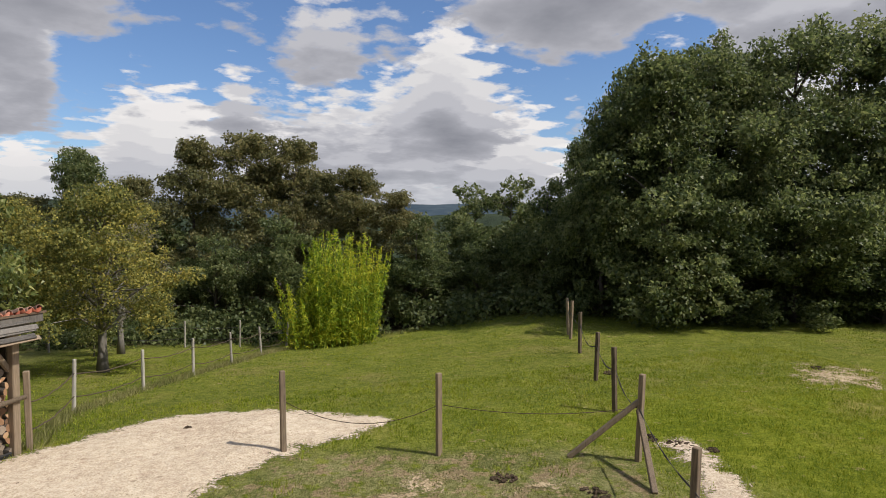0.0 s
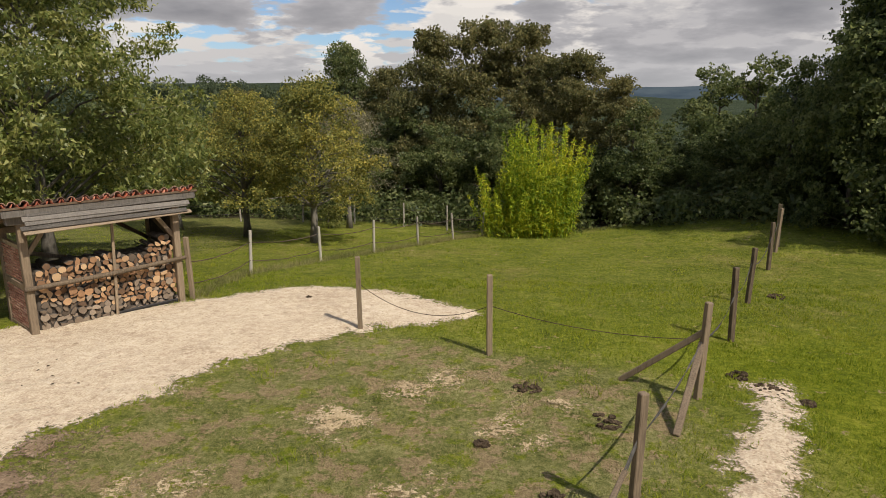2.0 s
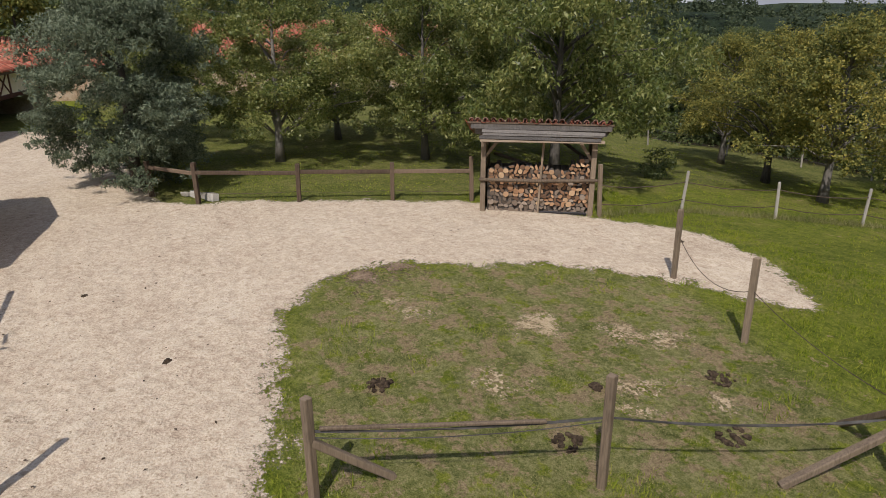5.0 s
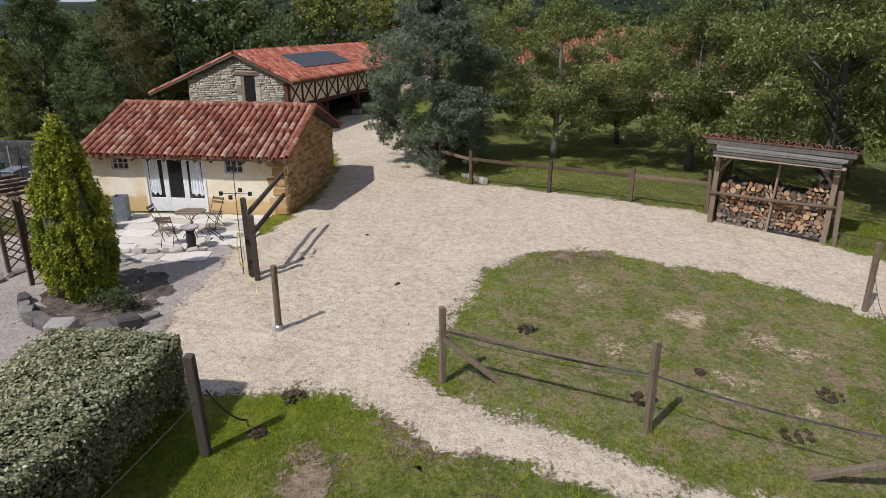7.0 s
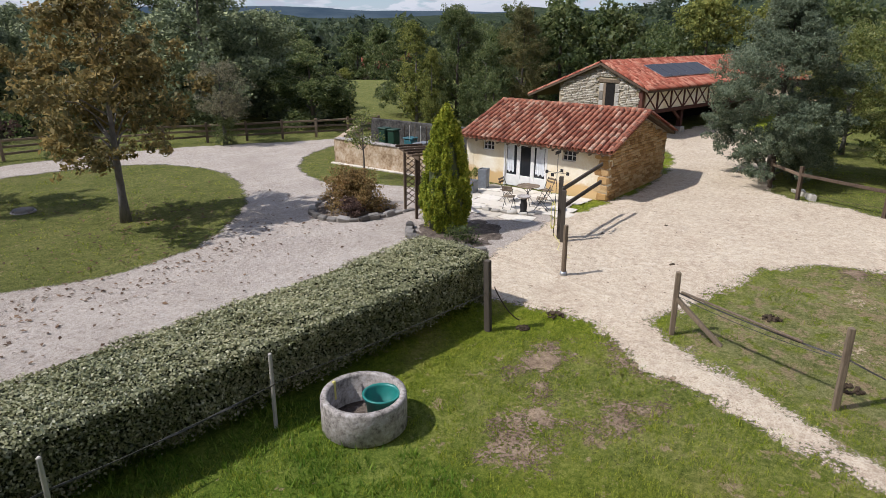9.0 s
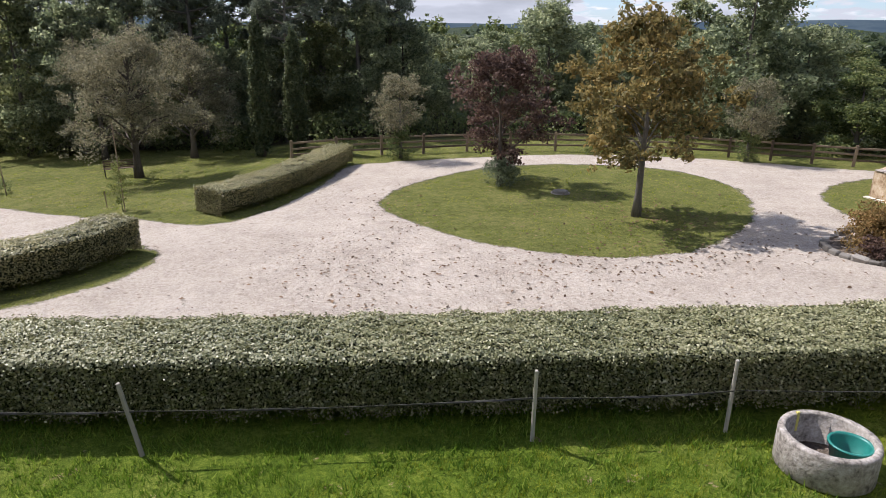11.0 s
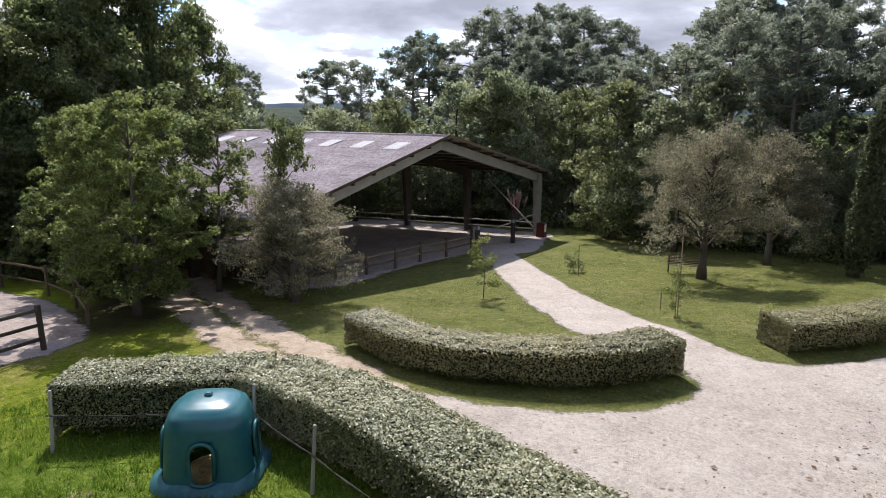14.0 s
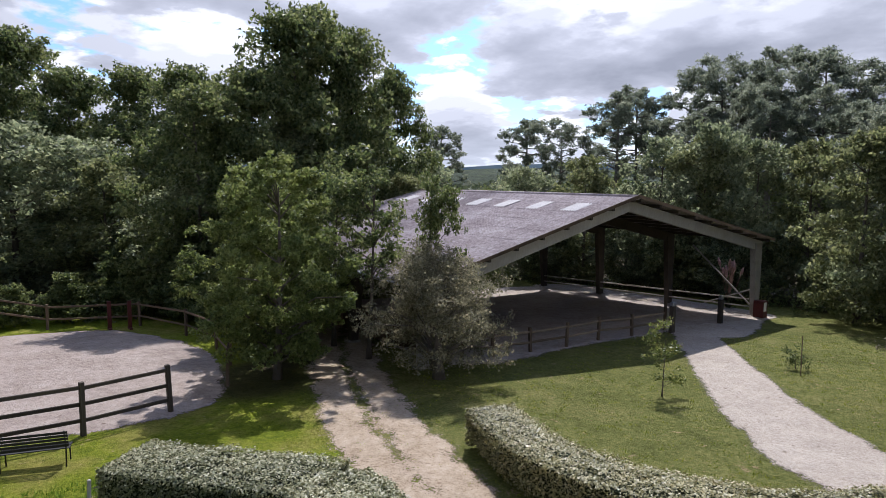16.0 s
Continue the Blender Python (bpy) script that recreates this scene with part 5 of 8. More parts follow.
def stone_mesh(name, seed, mat):
    """A rough squared stone one metre wide, 1 m high and 1 m deep, to be scaled."""
    rng = random.Random(seed)
    bm = bmesh.new()
    bmesh.ops.create_cube(bm, size=1.0)
    bmesh.ops.bevel(bm, geom=bm.edges[:], offset=0.14, segments=1, affect="EDGES")
    for v in bm.verts:
        v.co += Vector([rng.uniform(-0.07, 0.07) for _ in range(3)])
    me = bpy.data.meshes.new(name)
    bm.to_mesh(me)
    bm.free()
    me.materials.append(mat)
    return me


def poly_wall(points, thick, axis):
    """An upright wall from its outline; axis: the way of its thickness."""
    bm = bmesh.new()
    a = [bm.verts.new(p) for p in points]
    b = [bm.verts.new(Vector(p) + Vector(axis) * thick) for p in points]
    n = len(a)
    bm.faces.new(a)
    bm.faces.new(b[::-1])
    for k in range(n):
        bm.faces.new((a[k], b[k], b[(k + 1) % n], a[(k + 1) % n]))
    bmesh.ops.recalc_face_normals(bm, faces=bm.faces)
    return bm


def wall_with_holes(y0, y1, z1, holes, x, thick):
    """A wall along y at x with oblong openings (ya, yb, za, zb), built of the pieces between them."""
    bm = bmesh.new()
    ys = sorted({y0, y1, *[h[0] for h in holes], *[h[1] for h in holes]})
    for a, b in zip(ys, ys[1:]):
        spans = sorted((h[2], h[3]) for h in holes if h[0] <= a + 1e-6 and h[1] >= b - 1e-6)
        z = 0.0
        for lo, hi in spans + [(z1, z1)]:
            if lo > z + 1e-6:
                add_box(bm, (x - thick, a, z), (x, b, lo))
            z = max(z, hi)
    bmesh.ops.remove_doubles(bm, verts=bm.verts, dist=1e-5)
    return bm


def garden_house():
    h = thing("garden_house", (-8.2, -1.8, 0), "low cream-plastered stone house with a red clay tile roof", "house", turn=-4)
    L, D, E, R = 6.5, 5.8, 1.95, 2.95
    holes = [(-4.6, -2.58, 0.0, 1.86), (-5.66, -5.1, 1.36, 1.76), (-1.94, -1.36, 1.34, 1.76)]
    part("front_wall", wall_with_holes(-L, 0, E, holes, 0, 0.35), PLASTER, h, "cream lime plaster with ochre stains")
    part("back_wall", box((-D, -L, 0), (-D + 0.35, 0, E)), MORTAR, h)
    gable = [(-D, 0, 0), (0.004, 0, 0), (0.004, 0, E), (-D / 2, 0, R - 0.05), (-D, 0, E)]
    part("gable_wall", poly_wall([(x, -0.003, z) for x, _, z in gable], 0.36, (0, -1, 0)), MORTAR, h, "golden rubble stone gable")
    part("far_gable", poly_wall([(x, -L + 0.36, z) for x, _, z in gable], 0.36, (0, -1, 0)), PLASTER, h)
    rng = random.Random(5)
    shapes = [stone_mesh("stone", k, STONE) for k in range(7)]
    n, high = 0, []
    for x, z, w, hh in rubble(rng, D, R):
        top = E + (R - E) * (1 - abs(x - D / 2) / (D / 2)) - 0.08
        if z + hh / 2 < top and x + w / 2 < D and x - w / 2 > 0:
            m = Matrix.Translation((-x, 0.0, z)) @ Matrix.Diagonal((w, 0.09 + rng.uniform(0, 0.05), hh, 1))
            if n < 290:
                piece("stone", shapes[n % 7], h, m)
            else:
                high.append(m)
            n += 1
    joined("rubble_facing", stone_mesh("facing_stone", 9, STONEREST), high, h, STONEREST, "golden rubble stones high on the gable")
    for k, z in enumerate(np.arange(0.16, E - 0.1, 0.31)):
        w = 0.5 if k % 2 else 0.34
        piece("quoin", shapes[k % 7], h, Matrix.Translation((-w / 2 + 0.03, -0.16, z)) @ Matrix.Diagonal((w, 0.36, 0.29, 1)), "pale corner stone")
        piece("quoin", shapes[(k + 3) % 7], h, Matrix.Translation((-0.02, -0.3 if k % 2 else -0.22, z)) @ Matrix.Diagonal((0.07, 0.55 if k % 2 else 0.4, 0.29, 1)), "pale corner stone")
    # roof
    over = 0.45
    ez = E - over * (R - E) / (D / 2) + 0.12
    ea, eb, ra, rb = (over, -L - 0.15, ez), (over, 0.22, ez), (-D / 2, -L - 0.15, R + 0.12), (-D / 2, 0.22, R + 0.12)
    ba, bb = (-D - over, -L - 0.15, ez), (-D - over, 0.22, ez)
    roof = part("roof", slab(ea, eb, rb, ra, 0.10), WOODBROWN, h, "roof of round red clay tiles")
    part("back_roof", slab(bb, ba, ra, rb, 0.10), WOODBROWN, h)
    tile = tile_mesh("tile", 0.42, 0.096, 0.080, TILE)
    rng = random.Random(8)
    for m in tile_spots(ea, eb, ra, 0.222, 0.34, rng):
        piece("tile", tile, roof, m)
    under = tile_mesh("gutter_tile", 0.42, 0.085, 0.10, TILEFAR, 0.012, 4)
    spots = [m @ Matrix.Translation((0.111, 0.0, 0.03)) @ Matrix.Rotation(math.pi, 4, "Y") for m in tile_spots(ea, eb, ra, 0.222, 0.34, rng)]
    joined("gutter_tiles", under, spots, roof, TILEFAR, "darker tiles lying hollow side up")
    joined("back_tiles", tile_mesh("back_tile", 0.42, 0.115, 0.095, TILEFAR), tile_spots(bb, ba, rb, 0.222, 0.34, rng), h, TILEFAR)
    ridge = [Matrix.Translation((-D / 2, -L - 0.1 + i * 0.36, R + 0.13)) for i in range(19)]
    for m in ridge:
        piece("ridge_tile", tile_mesh("ridge_tile", 0.42, 0.13, 0.11, TILE) if m is ridge[0] else bpy.data.meshes["ridge_tile"], roof, m)
    for i in range(9):
        piece("verge_tile", tile, roof, Matrix.Translation((over - 0.02 - i * 0.37, 0.24, ez + 0.03 + i * 0.37 * (R + 0.12 - ez) / (over + D / 2))) @ Matrix.Rotation(math.radians(90), 4, "Z") @ Matrix.Rotation(math.atan2(R - ez, over + D / 2), 4, "X"))
        piece("verge_tile", tile, roof, Matrix.Translation((-D - over + 0.02 + i * 0.37, 0.24, ez + 0.03 + i * 0.37 * (R + 0.12 - ez) / (over + D / 2))) @ Matrix.Rotation(math.radians(-90), 4, "Z") @ Matrix.Rotation(math.atan2(R - ez, over + D / 2), 4, "X"))
    for i in range(13):
        y = -L + 0.25 + i * 0.51
        part("rafter", beam((0.0, y, E - 0.06), (over - 0.03, y, ez - 0.14), 0.08, 0.09, 0.006), WOODBROWN, h)
    # the window door: two fixed leaves with curtains, the middle one open to the dark room
    d = thing("door_1", (0, 0, 0), "", "")
    d.parent = h
    ya, yb = -4.6, -2.58
    leaf = (yb - ya - 0.08) / 3
    fr = bmesh.new()
    for y in (ya, yb - 0.07):
        add_box(fr, (-0.12, y, 0), (0.025, y + 0.07, 1.86), 0.008)
    add_box(fr, (-0.12, ya, 1.79), (0.025, yb, 1.86), 0.008)
    part("frame", fr, WHITEPAINT, d, "white door frame")
    for k in range(3):
        y = ya + 0.04 + k * leaf
        bm = bmesh.new()
        add_box(bm, (-0.07, y, 0.02), (-0.02, y + 0.085, 1.79), 0.008)
        add_box(bm, (-0.07, y + leaf - 0.085, 0.02), (-0.02, y + leaf, 1.79), 0.008)
        add_box(bm, (-0.07, y + 0.085, 1.70), (-0.02, y + leaf - 0.085, 1.79), 0.006)
        add_box(bm, (-0.07, y + 0.085, 0.02), (-0.02, y + leaf - 0.085, 0.48), 0.006)
        part("leaf", bm, WHITEPAINT, d, "white glazed door leaf")
        g = part("pane", box((-0.05, y + 0.085, 0.48), (-0.042, y + leaf - 0.085, 1.70)), GLASS, d, "dark glass pane")
        if k != 1:
            cur = bmesh.new()
            n = 14
            cols = []
            for i in range(n):
                yy = y + 0.1 + (leaf - 0.2) * (0.12 + 0.88 * i / (n - 1) if k else 0.75 * i / (n - 1))
                xx = -0.03 + 0.012 * math.sin(i * 1.9)
                cols.append((cur.verts.new((xx, yy, 0.60 + 0.04 * math.sin(i))), cur.verts.new((xx, yy * 0.9 + (y + leaf / 2) * 0.1, 1.69))))
            for p, q in zip(cols, cols[1:]):
                cur.faces.new((p[0], q[0], q[1], p[1]))
            part("curtain", cur, CURTAIN, d, "gathered white curtain")
    # small four-by-two windows
    for i, (y0, y1, z0, z1) in enumerate(holes[1:]):
        w = thing("window_%d" % (i + 1), (0, 0, 0), "", "")
        w.parent = h
        part("pane", box((-0.13, y0, z0), (-0.12, y1, z1)), GLASS, w)
        bm = bmesh.new()
        for a, b, c, e in ((y0, y0 + 0.03, z0, z1), (y1 - 0.03, y1, z0, z1), (y0, y1, z0, z0 + 0.03), (y0, y1, z1 - 0.03, z1), (y0, y1, (z0 + z1) / 2 - 0.012, (z0 + z1) / 2 + 0.012)):
            add_box(bm, (-0.10 - 0.004 * (c == z0), a, c), (-0.07, b, e))
        for q in (1 / 3, 2 / 3):
            add_box(bm, (-0.098, y0 + (y1 - y0) * q - 0.012, z0), (-0.068, y0 + (y1 - y0) * q + 0.012, z1))
        part("window_frame", bm, WHITEPAINT, w, "white glazing bars")
    part("floor", box((-D + 0.3, -L + 0.3, -0.02), (-0.3, -0.3, 0.05)), MORTAR, h)
    return h


garden_house()


# ---- the stone barn house behind ----
def barn_house():
    h = thing("stone_house", (-24.45, -11.2, 0), "stone house with red tile roof, solar panels and half-timbering", "house", turn=-15)
    W, R, E, L = 6.0, 4.15, 2.95, 17.0
    # gable in the plane x = 0, from y = 0 to W; the house runs to -x
    part("gable_wall", poly_wall([(0, 0, 0), (0, W, 0), (0, W, E), (0, W / 2 + 0.2, R), (0, 0, E)], 0.45, (-1, 0, 0)), MORTAR, h, "pale rubble stone gable")
    rng = random.Random(12)
    spots = []
    for y, z, w, hh in rubble(rng, W, R, 0.085):
        top = E + (R - E) * (1 - abs(y - W / 2) / (W / 2)) - 0.12
        if z + hh / 2 < top and 0.05 < y - w / 2 and y + w / 2 < W - 0.05 and not (3.05 < y + w / 2 and y - w / 2 < 4.35 and 1.45 < z + hh / 2 and z - hh / 2 < 3.45) and z > 0.5:
            spots.append(Matrix.Translation((0.0, y, z)) @ Matrix.Diagonal((0.10 + rng.uniform(0, 0.05), w, hh, 1)))
    joined("rubble_facing", stone_mesh("wall_stone", 3, STONEPALE), spots, h, STONEPALE, "pale rubble stones")
    # no hole here: a black box paints the loft's darkness
    part("opening", box((-0.2, 3.4, 1.65), (0.012, 4.15, 3.1)), DARKROOM, h, "black panel standing for the unlit loft")
    part("shutter", box((-0.05, 3.32, 1.65), (0.03, 3.52, 3.1), 0.01), WOODGREY, h, "plank shutter")
    part("lintel", box((-0.1, 3.0, 3.12), (0.06, 4.5, 3.32), 0.02), WOODGREY, h, "grey wooden lintel")
    for y in (3.05, 4.18):
        for k in range(3):
            part("jamb_stone", box((-0.1, y, 1.6 + k * 0.5), (0.05, y + 0.3, 2.07 + k * 0.5), 0.02), EDGESTONE, h)
    part("side_wall", box((-L, W - 0.3, 1.55), (-0.45, W, E)), PLASTER, h)
    part("back_wall", box((-L, 0, 0), (-0.45, 0.35, E)), MORTAR, h)
    part("end_wall", box((-L - 0.4, 0, 0), (-L, W, E)), MORTAR, h)
    # shade of the open shed, put into the wall's colour
    part("inner_wall", box((-L, 2.0, 0), (-0.5, 2.3, 1.6)), DARKROOM, h, "inner wall painted black as the shed's shade")
    # half timber band under the eave
    for k in range(9):
        x = -0.1 - k * 1.5
        part("stud", box((x - 0.16, W - 0.28, 1.45), (x, W + 0.04, E + 0.02), 0.01), TIMBER, h)
        if k < 8:
            for a, b in (((x - 0.1, 1.62), (x - 1.5, E - 0.1)), ((x - 0.1, E - 0.1), (x - 1.5, 1.62))):
                part("cross_timber", beam((a[0], W + 0.01, a[1]), (b[0], W + 0.012, b[1]), 0.05, 0.09, 0.006), TIMBER, h)
    part("lower_beam", box((-L, W - 0.26, 1.42), (0.02, W + 0.06, 1.64), 0.012), TIMBER, h, "dark red timber beam")
    part("corner_post", box((-0.24, W - 0.2, 0), (0.03, W + 0.07, E), 0.012), TIMBER, h)
    for x in (-4.6, -9.2):
        part("post", box((x - 0.24, W - 0.3, 0.35), (x, W, 1.5), 0.015), TIMBER, h)
        part("post_base", box((x - 0.4, W - 0.45, 0), (x + 0.15, W + 0.12, 0.36), 0.03), EDGESTONE, h)
        part("brace", beam((x - 0.1, W - 0.15, 0.8), (x + 0.8, W - 0.15, 1.45), 0.14, 0.14, 0.01), TIMBER, h)
    ea, eb, ra, rb = (0.3, W + 0.55, E - 0.1), (-L, W + 0.55, E - 0.1), (0.3, W / 2 + 0.2, R + 0.1), (-L, W / 2 + 0.2, R + 0.1)
    ba, bb = (0.3, -2.4, E - 0.95), (-L, -2.4, E - 0.95)
    part("roof", slab(ea, eb, rb, ra, 0.12), WOODBROWN, h, "red tile roof")
    part("back_roof", slab(bb, ba, ra, rb, 0.12), WOODBROWN, h)
    t = tile_mesh("old_tile", 0.5, 0.12, 0.10, TILEFAR, 0.016, 4)
    rng = random.Random(3)
    joined("tiles", t, tile_spots(ea, eb, ra, 0.25, 0.36, rng), h, TILEFAR, "red clay tiles")
    joined("back_tiles", t, tile_spots(bb, ba, rb, 0.25, 0.36, rng), h, TILEFAR)
    joined("ridge_tiles", t, [Matrix.Translation((0.3 - i * 0.42, W / 2 + 0.2, R + 0.12)) @ Matrix.Rotation(math.radians(90), 4, "Z") for i in range(40)], h, TILEFAR)
    o, u, v, n, w, hh = slope_frame(ea, eb, ra)
    fr = Matrix((u, v, n)).transposed().to_4x4()
    for k in range(6):
        m = Matrix.Translation(Vector(ea) + u * (3.2 + k * 1.05) + v * 1.15 + n * 0.16) @ fr
        p = part("solar_panel", box((0, 0, 0), (1.0, 1.55, 0.04), 0.006, m), SOLAR, h, "dark solar panel")
    part("panel_edge", box((-0.03, -0.03, -0.005), (6.35, 1.58, 0.03), 0.0, Matrix.Translation(Vector(ea) + u * 3.2 + v * 1.15 + n * 0.155) @ fr), ALU, h)
    # lean-to on the gable's other side
    part("lean_to_post", box((-0.2, -2.2, 0), (0, -2.0, 2.0), 0.01), WOODBROWN, h)
    # back of the lean-to, blackened for its shade
    part("lean_to_back", box((-3.2, -2.2, 0), (-3.0, -0.05, 2.1)), DARKROOM, h)
    return h


barn_house()


def far_house(at, turn, label, size=(7, 12, 3.2, 5.2)):
    w, l, e, r = size
    h = thing("farmhouse", at, label, "house", turn=turn)
    part("wall", box((0, -l / 2, 0), (w, l / 2, e)), WALLOLD, h, "pale rendered walls")
    for y in (-l / 2, l / 2 - 0.3):
        part("gable", poly_wall([(0, y, e), (w, y, e), (w / 2, y, r - 0.1)], 0.3, (0, 1, 0)), WALLOLD, h)
    t = tile_mesh("far_tile", 0.6, 0.15, 0.13, TILEFAR, 0.02, 3)
    rng = random.Random(4)
    for k, (a, b, c, d) in enumerate((((w + 0.4, -l / 2 - .2, e - .1), (w + 0.4, l / 2 + .2, e - .1), (w / 2, l / 2 + .2, r), (w / 2, -l / 2 - .2, r)), ((-0.4, l / 2 + .2, e - .1), (-0.4, -l / 2 - .2, e - .1), (w / 2, -l / 2 - .2, r), (w / 2, l / 2 + .2, r)))):
        part("roof", slab(a, b, c, d, 0.12), WOODBROWN, h)
        joined("tiles", t, tile_spots(a, b, d, 0.31, 0.48, rng), h, TILEFAR, "orange clay tiles")
    part("chimney", box((w / 2 - 0.4, l / 4, r - 0.5), (w / 2 + 0.4, l / 4 + 0.8, r + 0.7), 0.03), WALLOLD, h)
    for y in (-l / 4, l / 6):
        win = part("window", box((w - 0.02, y, 1.1), (w + 0.03, y + 0.9, 2.4), 0.01), GLASS, h)
        part("sill", box((w, y - 0.08, 1.02), (w + 0.1, y + 0.98, 1.1), 0.01), EDGESTONE, win)
    return h


far_house((-50, 19, gz(-50, 19) - 0.2), 0, "farmhouse with an orange tile roof behind the orchard trees", (7.4, 21, 2.9 - gz(-50, 19), 5.6 - gz(-50, 19)))
far_house((-76, -67, gz(-76, -67) - 0.2), 40, "small red-roofed house beyond the far meadow", (6, 8, 2.8, 5.0))
far_house((-52, -2, gz(-52, -2) - 0.2), 0, "low farm building with an orange tile roof", (6, 9, 2.6, 4.4))


# ---- the riding hall ----
def riding_hall():
    h = thing("riding_hall", (37.85, -25.7, 0), "open riding hall with a grey corrugated roof on timber frames", "hall")
    base = lambda x, y: gz(37.85 + x, -25.7 + y)
    HW, R, L, SIDE = 12.1, 5.55, 18.6, 10.7
    pitch_of = {-1: 0.213, 1: 0.262}  # the slope by the track comes down lower
    # frames: tapered posts and rafters
    for k in range(4):
        x = k * 6.1 + 0.1
        # inner frames get the dark timber: shade under the roof, set by colour
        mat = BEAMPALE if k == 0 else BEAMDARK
        for s in (-1, 1):
            E = R - pitch_of[s] * HW
            foot = base(x, s * HW) - 0.2
            bm = bmesh.new()
            w = 0.17
            pts = [(x - w, s * (HW - 0.35), foot), (x + w, s * (HW - 0.35), foot), (x + w, s * HW, foot), (x - w, s * HW, foot)]
            tops = [(x - w, s * (HW - 0.75), E - 0.1), (x + w, s * (HW - 0.75), E - 0.1), (x + w, s * HW, E - 0.1), (x - w, s * HW, E - 0.1)]
            a, b = [bm.verts.new(p) for p in pts], [bm.verts.new(p) for p in tops]
            bm.faces.new(a)
            bm.faces.new(b)
            for i in range(4):
                bm.faces.new((a[i], a[(i + 1) % 4], b[(i + 1) % 4], b[i]))
            bmesh.ops.recalc_face_normals(bm, faces=bm.faces)
            part("post", bm, mat, h, "tapered timber post")
            bm = poly_wall([(x - 0.13, s * (HW + 0.02), E - 0.62), (x - 0.13, s * (HW + 0.02), E - 0.02), (x - 0.13, 0.0, R - 0.02), (x - 0.13, 0.0, R - 0.55)], 0.26, (1, 0, 0))
            part("rafter", bm, mat, h, "grey laminated rafter")
            part("post_base", box((x - 0.3, s * (HW - 0.17) - 0.3, foot - 0.2), (x + 0.3, s * (HW - 0.17) + 0.3, foot + 0.32), 0.03), CONCRETE, h)
    for s in (-1, 1):
        slope = pitch_of[s]
        for i in range(9):
            y = 0.25 + i * (HW + 0.1) / 8.3
            z = R - slope * y + 0.07
            # purlins too are coloured dark for the roof's shade
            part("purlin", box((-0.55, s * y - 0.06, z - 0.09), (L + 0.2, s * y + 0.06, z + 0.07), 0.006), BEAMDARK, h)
    # corrugated sheets: waves run down the slope
    pitch, ov = 0.177, 0.55
    for s in (-1, 1):
        slope = pitch_of[s]
        n = int((L + 2 * ov) / pitch * 4)
        xs = np.linspace(-ov, L + ov, n)
        wave = 0.028 * np.sin((xs + ov) / pitch * 2 * math.pi)
        rows, i = 9, np.arange(n - 1)
        for r in range(rows):
            strip = []
            for side in (0, 1):
                y = (HW + 0.4) * (r + side * 1.06) / rows
                z = R + 0.186 - slope * y + 0.012 * side
                strip.append(np.stack([xs, np.full(n, s * y), z + wave], 1))
            top = np.vstack(strip)
            f = np.stack([i, i + 1, i + 1 + n, i + n], 1)
            m = len(top)
            edge = np.vstack([np.stack([i + 1, i, i + m, i + 1 + m], 1), np.stack([i + n, i + 1 + n, i + 1 + n + m, i + n + m], 1)])
            mesh_part("roof_sheet", smooth(quick_mesh("roof_sheet", np.vstack([top, top - [0, 0, 0.012]]), np.vstack([f, f[:, ::-1] + m, edge])), False), SHEETROOF, h, "weathered pinkish grey corrugated sheet")
        for k in range(7):
            x0 = 1.0 + k * 2.6
            for y0 in ((1.6,) if s < 0 else (1.5,)):
                y1 = y0 + 1.25
                xs2 = np.linspace(x0, x0 + 0.95, 24)
                wv = 0.028 * np.sin((xs2 + ov) / pitch * 2 * math.pi)
                v0 = np.stack([xs2, np.full(24, s * y0), R + 0.222 - slope * y0 + wv], 1)
                v1 = np.stack([xs2, np.full(24, s * y1), R + 0.222 - slope * y1 + wv], 1)
                j = np.arange(23)
                mesh_part("roof_light", smooth(quick_mesh("roof_light", np.vstack([v0, v1]), np.stack([j, j + 1, j + 25, j + 24], 1))), ROOFLIGHT, h, "cloudy translucent roof strip")
    mesh_part("ridge_cap", tube_mesh("ridge_cap", [[(Vector((-ov, 0, R + 0.16)), 0.12), (Vector((L + ov, 0, R + 0.16)), 0.12)]], 8), SHEETROOF, h)
    for s in (-1, 1):
        E = R - pitch_of[s] * (HW + 0.4) - 0.02
        part("verge_board", poly_wall([(-ov - 0.03, s * (HW + 0.4), E + 0.13), (-ov - 0.03, s * (HW + 0.4), E + 0.27), (-ov - 0.03, 0, R + 0.29), (-ov - 0.03, 0, R + 0.13)], 0.03, (-1, 0, 0)), WOODBROWN, h, "brown verge board")
        mesh_part("gutter", tube_mesh("gutter", [[(Vector((-ov, s * (HW + 0.47), E + 0.14)), 0.07), (Vector((L + ov, s * (HW + 0.47), E + 0.14)), 0.07)]], 8), ALU, h)
    # plank wall low on the left, with a concrete foot
    for x in np.arange(0.35, L, 0.3):
        z0 = base(x, SIDE) - 0.1
        hgt = 1.5 + 0.02 * math.sin(x * 9)
        part("plank", box((x, SIDE - 0.12, z0), (x + 0.285, SIDE - 0.08, z0 + hgt), 0.004), WOODBROWN, h)
    part("left_curb", box((-0.2, SIDE - 0.4, base(0, SIDE) - 0.2), (0.25, SIDE - 0.05, base(0, SIDE) + 0.95), 0.03), CONCRETE, h, "pale concrete end of the side wall")
    # rails along the open right side
    for z in (0.55, 1.0):
        z0, z1 = base(0, -HW) + z, base(L, -HW) + z
        mesh_part("side_rail", tube_mesh("side_rail", [[(Vector((0.4, -HW + 0.3, z0)), 0.045), (Vector((L, -HW + 0.3, z1)), 0.045)]], 7), WOODPALE, h, "round pale side rail")
